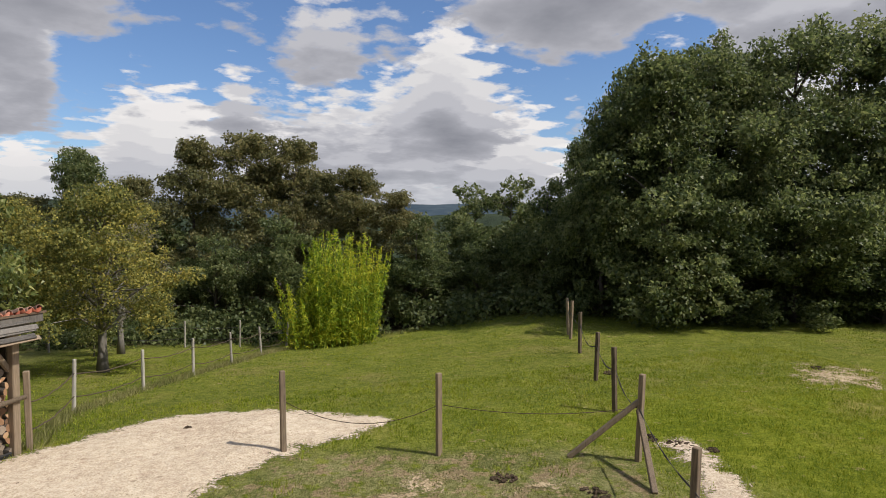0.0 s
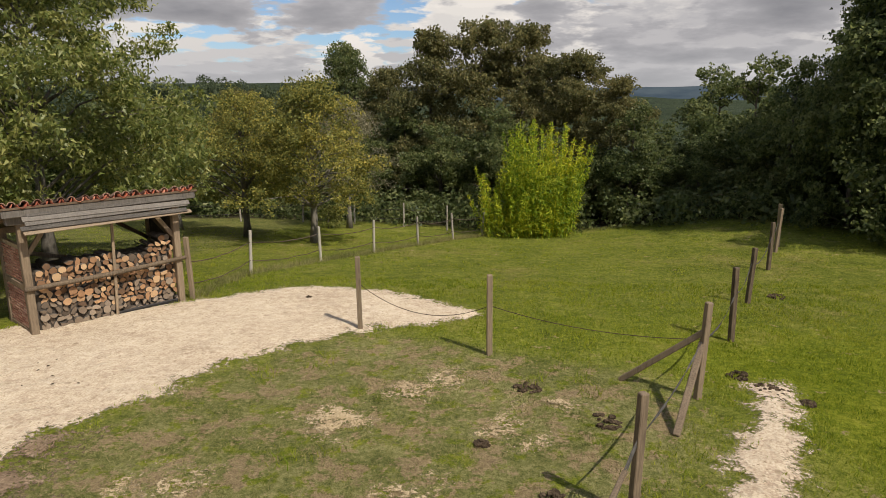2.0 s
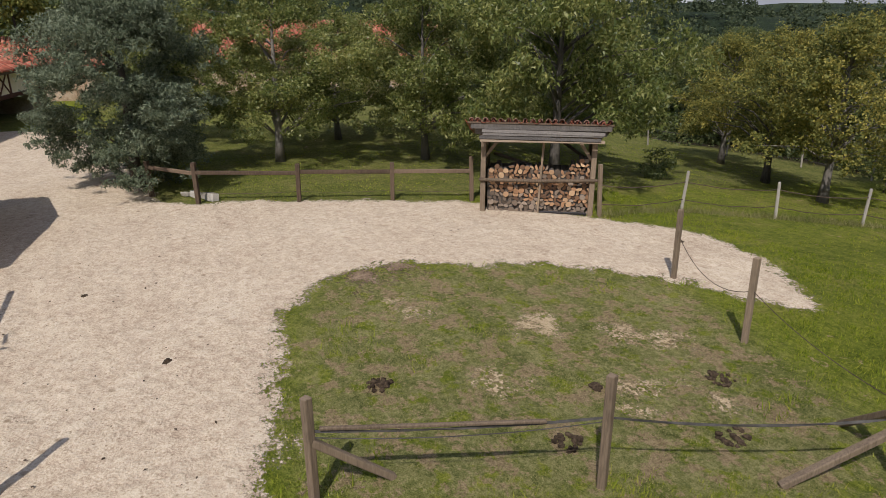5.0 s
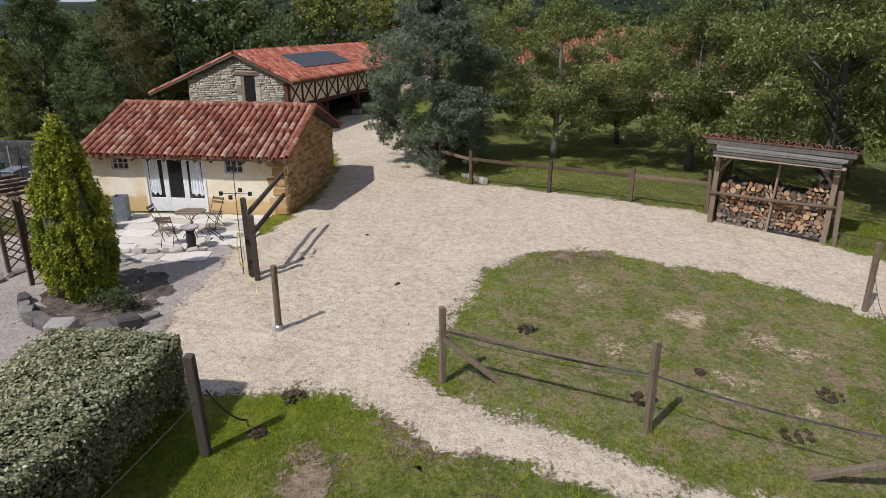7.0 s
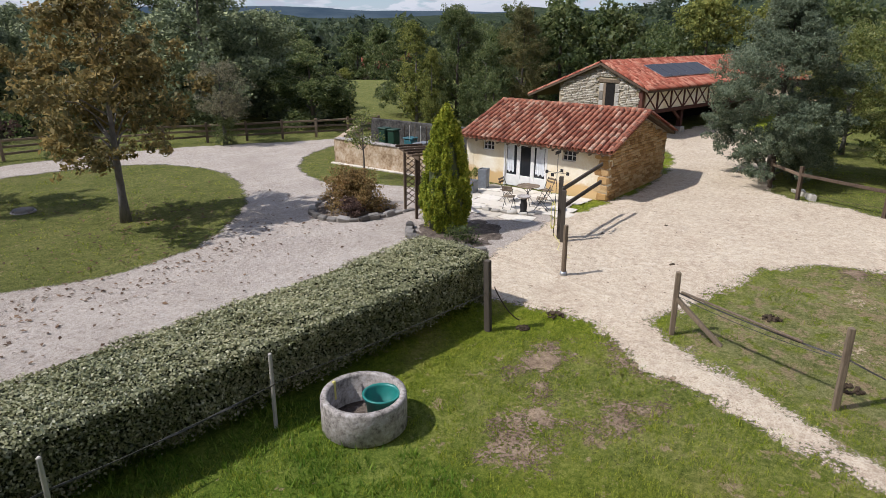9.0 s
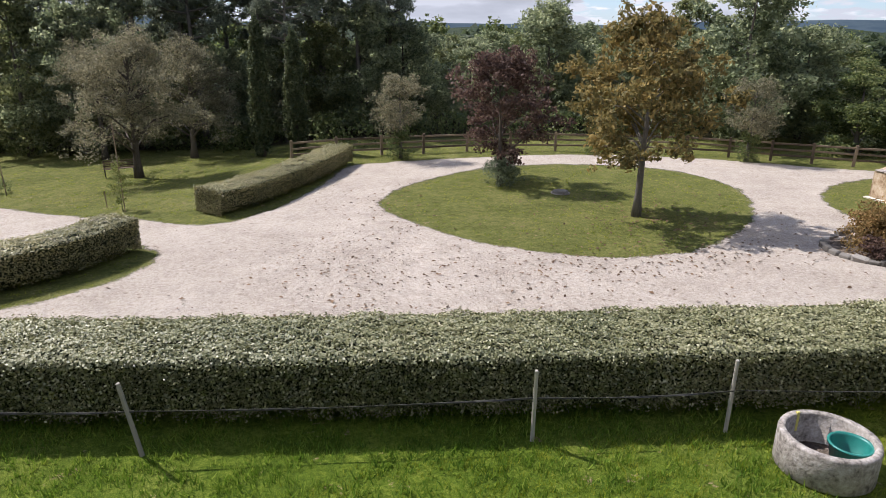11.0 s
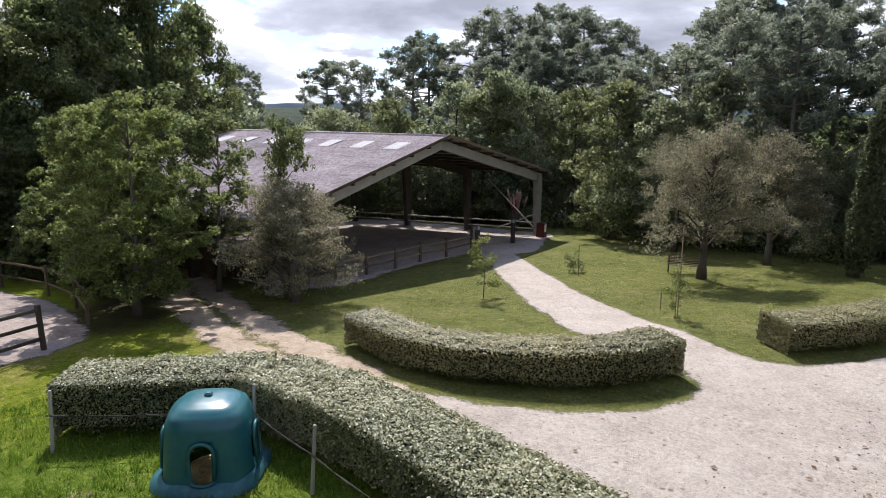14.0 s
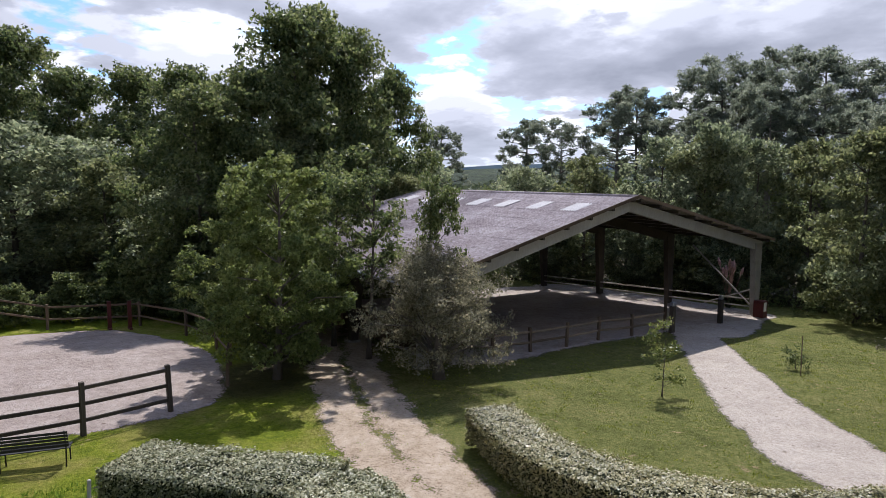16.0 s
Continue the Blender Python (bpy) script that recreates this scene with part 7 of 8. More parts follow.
# bamboo
bam = thing("bamboo_clump", (3.3, 29.0, gz(3.3, 29.0)), "dense clump of bright yellow-green bamboo", "bamboo")
rb_ = np.random.RandomState(5)
canes, lp, ld = [], [], []
for i in range(190):
    a, r = rb_.uniform(0, 6.283), 1.75 * math.sqrt(rb_.uniform(0, 1))
    low = i >= 150
    foot = Vector((math.cos(a) * r * 0.72, math.sin(a) * r * 0.65, 0))
    foot.x -= 1.5 * low
    hgt = rb_.uniform(1.8, 3.2) if low else rb_.uniform(3.0, 5.7) * (1 - 0.07 * r)
    tip = foot + Vector((math.cos(a) * r * 0.42 + rb_.uniform(-.35, .35), math.sin(a) * r * 0.38 + rb_.uniform(-.25, .25), hgt))
    mid = foot.lerp(tip, 0.5) + Vector((rb_.uniform(-.1, .1), rb_.uniform(-.1, .1), 0))
    canes.append([(foot, 0.016), (mid, 0.014), (tip, 0.004)])
    n = 120
    t = rb_.uniform(0.06, 1.0, n)[:, None]
    p = np.array(foot) * (1 - t) + np.array(tip) * t + rb_.normal(0, 0.20, (n, 3)) * (1.15 - t) * [1, 1, 0.7]
    lp.append(p)
    ld.append(np.tile([math.cos(a), math.sin(a), 0.3], (n, 1)))
mesh_part("cane_thicket", tube_mesh("cane_thicket", canes, 4), BAMBOO, bam, "thin yellow-green canes")["kind"] = "stuff"
mesh_part("foliage", quick_mesh("foliage", *leaf_arrays(rb_, np.vstack(lp), np.vstack(ld), 0.24, 0.045, 0.35, 0.7)), BAMBOO, bam)

# by the house
gold = thing("golden_cypress", (-1.75, -4.75, 0), "clipped golden-green cypress in a mulch bed", "conifer")
rg = np.random.RandomState(6)
lob = []
for i in range(240):
    h_ = rg.uniform(0.02, 1.0)
    w_ = 0.88 * min(1, 0.72 + h_ * 1.1) * (1 - h_ ** 2.2) ** 0.8
    a = rg.uniform(0, 6.283)
    lob.append((math.cos(a) * w_ * 0.86, math.sin(a) * w_ * 0.86, 0.2 + h_ * 3.45, 0.14, 0.14, 0.34))
p_, d_ = clump_points(rg, np.array(lob), 80000, 0.3)
mesh_part("trunk", tube_mesh("trunk", [[(Vector((0, 0, -0.1)), 0.12), (Vector((0, 0, 2.4)), 0.05)]], 8), BARK, gold)
# solid cone in darker green paints the shade deep in the foliage
lathe("inner", [(0.48, 0.1), (0.58, 0.9), (0.52, 1.9), (0.28, 2.8), (0.04, 3.4)], 14, CYPRESS, gold, "dark green inner cone, coloured as the shade behind the sprays")
mesh_part("foliage", quick_mesh("foliage", *leaf_arrays(rg, p_, d_ + [0, 0, 0.2], 0.10, 0.038, 0.5, -1.2, True)), GOLDCYP, gold, "feathery golden-green sprays")
plant_tree("azalea_bush", (-2.1, -9.0), 1.35, 0.05, 1.45, RUSTLEAF, "rounded bush turning rusty red", "shrub", leaves=13000, leaf=(0.08, 0.05), lobes=46, lobe=0.45, trunk=0.04, seed=41, profile=broad_below, limbs=6)
plant_tree("red_bush", (-1.2, -8.3), 0.7, 0.03, 0.5, REDLEAF, "small dark red bush before the larger bush", "shrub", leaves=1300, leaf=(0.08, 0.05), lobes=14, lobe=0.25, trunk=0.02, seed=42, limbs=3)
plant_tree("young_tree", (-5.9, -11.7), 3.0, 1.5, 1.0, CHERRY, "slender young tree on the lawn by the wall", leaves=900, leaf=(0.10, 0.06), lobes=22, lobe=0.3, trunk=0.055, seed=43, limbs=20, shell=0.1)
plant_tree("shrub", (-1.0, -3.6), 0.55, 0.03, 0.55, OAK, "low green bush in the mulch bed", "shrub", leaves=900, leaf=(0.07, 0.045), lobes=14, lobe=0.25, trunk=0.02, seed=44, limbs=3)

# round lawn
chest = plant_tree("chestnut_tree", (3.5, -14.1), 7.2, 1.9, 3.15, CHESTNUT, "chestnut tree with yellow and rusty autumn leaves", leaves=12000, leaf=(0.21, 0.10), lobes=52, lobe=0.75, trunk=0.15, bark=BARKPALE, seed=51, profile=round_crown, limbs=22, shell=0.2)
plant_tree("purple_plum_tree", (6.9, -20.4), 5.5, 1.2, 2.75, REDLEAF, "round purple-leaved plum tree", leaves=9500, leaf=(0.17, 0.10), lobes=38, lobe=0.75, trunk=0.13, seed=52, limbs=18, shell=0.25)
plant_tree("rosemary_bush", (7.0, -20.0), 1.25, 0.03, 1.35, WILLOW, "dense grey-green bush under the plum tree", "shrub", leaves=5200, leaf=(0.10, 0.035), lobes=34, lobe=0.4, trunk=0.04, seed=53, profile=broad_below, limbs=5)
vase = plant_tree("crape_myrtle", (10.4, -27.4), 4.5, 1.6, 1.75, GREYSHRUB, "vase-shaped crape myrtle with sparse browning leaves", group="trees along the fence", leaves=8000, leaf=(0.10, 0.055), lobes=44, lobe=0.55, trunk=0.10, bark=BARKPALE, seed=54, limbs=30, shell=0.15)
again(vase, -8.0, -23.6, 140, 1.0)
ivy = plant_tree("shrub", (10.5, -27.2), 1.6, 0.03, 0.75, OAK, "upright dark bush by the fence", "shrub", leaves=1800, leaf=(0.10, 0.06), lobes=18, lobe=0.38, trunk=0.03, seed=55, limbs=3)
again(ivy, -8.0, -23.4, 50, 0.95)
again(ivy, -0.5, -26.8, 10, 0.7)


def plant_column(at, height, seed):
    rng = np.random.RandomState(seed)
    root = thing("italian_cypress", (*at, gz(*at) - 0.05), "tall narrow dark cypress", "conifer", "pair of cypresses")
    lb = []
    for i in range(130):
        h = rng.uniform(0.02, 1)
        w = 0.66 * (1 - h ** 2.5) ** 0.7 * min(1, 0.5 + h * 3)
        a = rng.uniform(0, 6.283)
        lb.append((math.cos(a) * w * 0.7, math.sin(a) * w * 0.7, 0.3 + h * (height - 0.4), 0.24, 0.24, 0.6))
    p, d = clump_points(rng, np.array(lb), 24000, 0.2)
    mesh_part("trunk", tube_mesh("trunk", [[(Vector((0, 0, -0.1)), 0.14), (Vector((0, 0, height * 0.8)), 0.04)]], 7), BARK, root)
    mesh_part("foliage", quick_mesh("foliage", *leaf_arrays(rng, p, d, 0.19, 0.085, 0.4, -0.8, True)), CYPRESS, root)
    return root


plant_column((17.8, -31.0), 7.2, 61)
plant_column((15.9, -31.3), 6.3, 62)

# lawn before the riding hall
grey = plant_tree("plum_tree", (23.8, -27.6), 6.9, 1.5, 3.3, GREYSHRUB, "old plum tree with grey lichened twigs", group="trees by the riding hall", leaves=24000, leaf=(0.11, 0.075), pointed=True, lobes=80, lobe=0.8, trunk=0.2, seed=63, profile=wide_crown, limbs=40, shell=0.15)
again(grey, 27.5, -35.5, 140, 0.95)
again(grey, 22.0, -33.5, 60, 0.98)
thorn = plant_tree("hawthorn", (36.2, -13.4), 4.7, 0.7, 3.5, GREYSHRUB, "low spreading hawthorn before the riding hall", group="trees by the riding hall", leaves=36000, leaf=(0.10, 0.07), pointed=True, lobes=110, lobe=0.7, trunk=0.2, seed=64, profile=wide_crown, limbs=60, shell=0.2)
ash = plant_tree("ash_tree", (39.4, -8.4), 8.2, 0.7, 3.0, ASHLEAF, "bushy green ash tree by the riding ring", group="trees by the riding hall", leaves=54000, leaf=(0.15, 0.09), pointed=True, lobes=230, lobe=0.42, trunk=0.15, seed=65, profile=round_crown, limbs=30, shell=0.25)
again(ash, 43.2, -10.2, 160, (0.85, 0.85, 0.85))
again(ash, 47.2, -11.2, 60, (0.95, 0.95, 1.05))
lone = plant_tree("young_ash_tree", (40.4, -12.7), 8.0, 3.4, 2.1, OAK, "open-crowned young tree beside the hall roof", group="trees by the riding hall", leaves=7000, leaf=(0.18, 0.12), pointed=True, lobes=34, lobe=0.6, trunk=0.11, seed=68, limbs=34, shell=0.2)
again(lone, 37.4, -13.9, 140, (0.62, 0.62, 0.95))
again(lone, 43.6, -12.6, 60, (1.0, 1.0, 1.05))
sap = plant_tree("sapling", (30.1, -18.3), 2.7, 0.4, 0.8, CHERRY, "thin young tree on the lawn", group="young trees", leaves=1500, leaf=(0.10, 0.05), lobes=20, lobe=0.28, trunk=0.025, seed=66, limbs=10, shell=0.1)
again(sap, 22.5, -19.2, 60, (0.7, 0.7, 0.75))
plant_tree("shrub", (29.6, -26.0), 1.0, 0.03, 0.55, OAK, "little round bush by the hall path", "shrub", leaves=700, leaf=(0.09, 0.05), lobes=12, lobe=0.3, trunk=0.02, seed=67, limbs=3)
for x, y, hh in ((22.4, -19.1, 3.4), (28.9, -25.0, 1.55), (23.4, -20.4, 0.7)):
    st = thing("stake", (x, y, gz(x, y)), "thin wooden plant stake on the lawn", "stake")
    part("stick", beam((0, 0, -0.2), (0.02, 0.01, hh), 0.035, 0.035, 0.004), WOODGREY, st)

ring_bush = plant_tree("bush", (57.0, -6.4), 3.0, 0.1, 1.9, OAK, "tangled green bush behind the riding ring", "shrub", "bushes behind the ring", leaves=9000, leaf=(0.19, 0.13), pointed=True, lobes=40, lobe=0.6, trunk=0.05, seed=69, profile=broad_below, limbs=10)
for k, (x, y, size) in enumerate(((57.6, -3.2, 0.9), (57.5, -0.6, 0.75), (57.6, 2.0, 0.8), (57.4, 4.6, 0.9), (54.2, -8.6, 1.15), (51.0, -9.8, 1.05), (47.6, -10.0, 1.0), (59.0, -6.6, 1.5), (44.9, -9.6, 0.9))):
    again(ring_bush, x, y, k * 83, size)

# wood behind the hall and the ring
pine_a = plant_pine("pine_tree", (62.4, -52.6), 18.0, 71, "tall maritime pine with a dark broken crown")
pine_b = plant_pine("pine_tree", (46.2, -60.6), 20.3, 72, "tall maritime pine with a dark broken crown")
for k, (x, y, h) in enumerate([(71.3, -48.3, 15.8), (66.7, -48.7, 15.6), (62.2, -56.6, 18.9), (56.8, -60.4, 21.3), (50.4, -60.7, 21.1), (43.1, -62, 19), (53.5, -57.5, 19), (48.5, -57, 18.5), (36.3, -51.7, 14), (32.8, -50.8, 14), (28.3, -47.9, 17.1), (25.8, -48.4, 18.7), (22.9, -46.9, 17.5), (21, -47.1, 15.5),
                               (30.5, -53, 17), (39.8, -55, 14.5), (17.9, -41.9, 12.5), (13.9, -41, 12.6), (9.5, -44, 10.5), (24, -42, 13.5), (12.2, -43, 14), (8.8, -40.5, 12.5), (29.6, -42.5, 13), (34, -43.5, 12.5), (76, -40, 15), (47, -54.5, 16.8), (42.6, -55.5, 16), (52.5, -54, 15.6), (39.2, -51.5, 14), (57.5, -55, 15.2), (45.2, -52, 15), (21.8, -38.4, 13.6), (16.6, -37.8, 12.6), (26.6, -40.2, 14.6), (11.6, -38.4, 12.2)]):
    ob, hh = ((pine_a, 18.0), (pine_b, 20.3))[k % 2]
    again(ob, x, y, k * 77, h / hh)
oaks([(oak_f, 62, -40.2, 10.6, 1.12), (oak_f, 56.5, -42.6, 11.2, 1.0), (oak_f, 46, -44.8, 13.2, 0.8), (oak_f, 43.1, -46, 11.8, 0.88), (oak_f, 39.8, -47.5, 11.4, 0.88), (oak_f, 36, -46.5, 9.5, 1.0), (oak_f, 53, -44, 7, 1.25), (oak_f, 48, -43.6, 6.5, 1.25), (oak_f, 43, -43.5, 6, 1.38), (oak_f, 59, -41.5, 7, 1.25),
      (oak_f, 33.2, -39.8, 10.8, 0.92), (oak_f, 29.6, -39.2, 9.5, 1.0), (oak_f, 26.4, -39.6, 11, 0.86), (oak_f, 23.1, -40.5, 6.6, 1.1), (oak_f, 20.4, -40, 6.4, 1.1), (oak_f, 17.9, -40, 6.2, 1.1), (oak_f, 13.9, -39.6, 7.4, 1.0), (oak_f, 11.4, -39, 8.8, 1.06), (oak_f, 8.2, -40.4, 7.6, 1.19),
      (oak_f, 14.8, -44.2, 10.8, 0.85), (oak_f, 9.6, -40.8, 8.4, 1.0), (oak_f, 18.2, -45.6, 12.0, 0.85), (oak_f, 24, -46, 12.6, 0.85),
      (oak_f, -11.9, -30.2, 10.4, 1.2), (oak_f, -2.4, -39.6, 9.0, 1.15), (oak_f, 2.5, -51.6, 6.6, 1.5), (oak_f, 5.5, -47, 6.8, 1.38), (oak_f, -0.7, -48.7, 7.0, 1.38), (oak_f, -3.1, -41.6, 8.6, 1.12), (oak_f, -7, -44, 7.6, 1.25), (oak_f, -11.2, -42.3, 7.6, 1.25), (oak_f, -12.3, -37.5, 9.2, 1.09), (oak_f, -15.5, -34, 8.7, 1.03), (oak_f, -17, -30.6, 7.4, 1.25), (oak_f, -20.6, -32.5, 6.6, 1.38), (oak_f, -7.5, -38, 6.0, 1.25), (oak_f, 3, -41.5, 6.4, 1.25),
      (oak_e, 88, -1.3, 22, 1.0), (oak_e, 81.9, -5.4, 18, 1.0), (oak_e, 78, -10, 18, 1.0), (oak_e, 72, -13, 17.5, 1.0), (oak_e, 63.3, -19.9, 21, 0.8), (oak_e, 57.2, -10.2, 13.4, 1.0), (oak_e, 58.6, -13.6, 15.0, 0.9), (oak_e, 64, -24, 20, 0.8), (oak_e, 65, -28, 17.6, 0.8), (oak_f, 57.7, -24.8, 9, 1.0), (oak_f, 55, -13, 8.5, 1.12), (oak_f, 59.5, -10, 8.8, 1.25), (oak_f, 64, -6, 9.6, 1.25), (oak_f, 67.1, -1, 12, 1.25), (oak_f, 68.9, -5, 11.5, 1.25),
      (oak_f, 63, 4, 9.5, 1.38), (oak_f, 68, 8, 12, 1.26), (oak_f, 61, 11, 9, 1.25), (oak_f, 57, 16, 12, 1.15), (oak_f, 51, 14.5, 8, 1.38), (oak_f, 50, 20, 13, 1.15), (oak_f, 50.5, -11.5, 5.2, 1.12), (oak_f, 68, -33, 12, 1.25), (oak_f, 60, -17, 13, 0.92), (oak_f, 72, -22, 14, 1.25)])

# garden trees behind the wall
pop = plant_tree("poplar", (-20.0, -19.3), 6.7, 0.5, 1.6, YELLOWLEAF, "slim poplar with pale shimmering leaves", group="trees behind the wall", leaves=16000, leaf=(0.13, 0.10), pointed=True, lobes=60, lobe=0.6, trunk=0.12, bark=BARKPALE, seed=81, profile=column, limbs=20, shell=0.2)
again(pop, -17.9, -16.6, 100, (0.45, 0.45, 0.78))
again(pop, -19, -24.8, 200, (0.6, 0.6, 0.55))
oaks([(oak_d, -21.3, -14.9, 5.2, 0.9), (oak_b, -25.4, -19.6, 7.4, 0.9), (oak_d, -19.3, -13, 3.6, 1.0), (oak_c, -29.4, -16.6, 7.6, 0.9), (oak_g, -40.9, -14, 8.2, 1.0), (oak_g, -38, 5.5, 6.6, 0.9), (oak_g, -54, 2, 9, 1.0),
      (oak_d, -15.9, -24.6, 5.3, 1.35), (oak_d, -16, -36, 7.4, 1.1), (oak_d, -23.6, -22.8, 6.8, 0.9)])
gold_tree = plant_tree("lime_tree", (-46.5, -7.5), 8.6, 0.8, 3.6, YELLOWLEAF, "big yellow-green lime tree behind the stone house", leaves=9000, leaf=(0.26, 0.18), lobes=44, lobe=1.1, trunk=0.2, seed=82, limbs=14)
again(gold_tree, -49, -2.5, 120, 1.0)
again(vase, -17.8, -24.6, 20, (0.85, 0.85, 0.75), "small reddish tree by the rail fence")
for k in range(26):
    a = random.Random(k).uniform(0, 1)
    x, y = -50 - 50 * a, -75 + k * 4.6
    again(oak_g, x, y, k * 47, random.Random(k + 5).uniform(0.7, 1.05))
for k in range(22):
    x, y = -30 + k * 7.5, -66 - 24 * random.Random(k).uniform(0, 1)
    again(oak_g, x, y, k * 71, random.Random(k + 8).uniform(0.8, 1.1))


def scatter_wood(name, places, cards, size, height, label, seed, mat):
    """Far crowns and undergrowth, too many to count: clumps of leaf sprays in one mesh."""
    rng = np.random.RandomState(seed)
    P, D = [], []
    for x, y, r, h in places:
        d = rng.normal(0, 1, (cards, 3))
        d /= np.linalg.norm(d, axis=1, keepdims=True)
        d[:, 2] = np.abs(d[:, 2]) if height > 3 else d[:, 2]
        q = d * [r, r, h * 0.62] * rng.uniform(0.7, 1.05, (cards, 1))
        P.append(q + [x, y, gz(x, y) + h * 0.40])
        D.append(d)
    ob = mesh_part(name, quick_mesh(name, *leaf_arrays(rng, np.vstack(P), np.vstack(D), size, size * 0.75, 0.55, 0.0, True)), mat)
    return tagged(ob, label, "woodland", kind="stuff")


rngw = np.random.RandomState(91)
spots_ = []
while len(spots_) < 2700:
    a, r = rngw.uniform(0, 6.283), 92 + 380 * rngw.uniform(0, 1) ** 1.2
    x, y = 10 + r * math.sin(a), -5 + r * math.cos(a)
    if float(waves(x, y, 120, 33)) > -0.5:
        spots_.append((x, y, rngw.uniform(3, 5.5), rngw.uniform(6, 10)))
scatter_wood("far_woods", spots_, 140, 1.5, 8, "dark green woods covering the hills around", 92, FARWOOD)
under = []
edge_ = CLEARING
for k in range(0, len(edge_)):
    ex, ey = edge_[k]
    if ex > -35 and math.hypot(ex - 10, ey + 5) < 66 and not (ex < -12 and ey < -20):
        for _ in range(5):
            away = Vector((ex - 10, ey + 5)).normalized() * (2.6 if ey > 12 else 1.6)
            ux, uy = ex + away.x + rngw.normal(0, 1.2), ey + away.y + rngw.normal(0, 1.2)
            if not (35 < ux < 57 and -9 < uy < 12):
                under.append((ux, uy, rngw.uniform(0.7, 1.6), rngw.uniform(0.9, 2.2)))
scatter_wood("undergrowth", under, 190, 0.24, 2, "dark brambles and undergrowth along the wood's edge", 93, OAK)


# ---- garden by the house ----
def lay_slabs():
    p = thing("patio", (-6.4, -5.1, 0), "patio of pale worn paving slabs before the house", "patio", kind="structure")
    rng = random.Random(21)
    x = -1.75
    shapes = [stone_mesh("slab", 40 + k, PAVING) for k in range(4)]
    n = 0
    while x < 1.75:
        w = rng.uniform(0.45, 0.8)
        y = -2.6 + rng.uniform(0, 0.2)
        while y < 2.45:
            l = rng.uniform(0.5, 1.0)
            if not (x > 1.0 and (y < -1.9 or y > 1.9)):
                piece("slab", shapes[n % 4], p, Matrix.Translation((x + w / 2, y + l / 2, 0.035 + rng.uniform(-0.006, 0.006))) @ Matrix.Diagonal((w - 0.02, l - 0.02, 0.05, 1)))
                n += 1
            y += l
        x += w
    return p


lay_slabs()


def stone_row(name, pts, label, seed, size=(0.2, 0.34), mat=None):
    r = thing(name, (pts[0][0], pts[0][1], 0), label, "stone border")
    rng = random.Random(seed)
    shapes = [stone_mesh("stone", 60 + seed + k, mat or EDGESTONE) for k in range(5)]
    line = along(pts, 10)
    d = 0.0
    for a, b in zip(line, line[1:]):
        d -= math.hypot(*(b - a))
        if d <= 0:
            s = rng.uniform(*size)
            m = Matrix.Translation((a[0] - pts[0][0], a[1] - pts[0][1], gz(*a) + s * 0.22)) @ Euler((rng.uniform(-.2, .2), rng.uniform(-.2, .2), math.atan2(b[1] - a[1], b[0] - a[0]) + rng.uniform(-.3, .3))).to_matrix().to_4x4() @ Matrix.Diagonal((s * 1.25, s * 0.75, s * rng.uniform(0.5, 0.85), 1))
            piece("stone", shapes[rng.randrange(5)], r, m)
            d = s * 1.05
    return r


BED1 = outline([(-1.25, -5.9), (-0.2, -4.7), (-0.1, -3.3), (-1.4, -2.7), (-2.9, -3.1), (-3.4, -4.6), (-2.6, -5.7)])
BED2 = outline([(-2.6, -10.7), (-0.9, -9.8), (-0.55, -8.5), (-1.4, -7.6), (-3.0, -7.6), (-3.8, -9.2)])
bed("mulch_bed", lambda X, Y: inside_by(X, Y, BED1), MULCH, "brown mulch bed round the golden cypress", "flower bed", (-4, 1, -7, -2), 0.15, 0.09, 0.1, 51, 0.03)
bed("mulch_bed", lambda X, Y: inside_by(X, Y, BED2), MULCH, "brown mulch bed under the rusty bush", "flower bed", (-5, 1, -12, -6), 0.15, 0.09, 0.1, 52, 0.03)
stone_row("rockery", [(-1.5, -6.0), (-0.5, -5.2), (0.05, -4.2), (0.05, -3.2), (-0.8, -2.65)], "rough dark stones edging the mulch bed", 1, (0.2, 0.46), ROCK)
stone_row("stone_edge", [(-2.9, -10.9), (-1.1, -10.0), (-0.35, -8.9), (-0.8, -7.8), (-1.9, -7.3), (-3.1, -7.0)], "low dark stones edging the bush bed", 2, (0.18, 0.36), ROCK)
stone_row("stone_edge", [(-4.5, -6.6), (-4.45, -5.4), (-4.5, -4.2), (-4.8, -3.0)], "thin flat stones along the patio's edge", 3, (0.16, 0.28))
stone_row("rocks", [(-13.9, 3.9), (-13.4, 4.4), (-12.9, 4.6)], "pale rocks under the willow", 4, (0.25, 0.4))


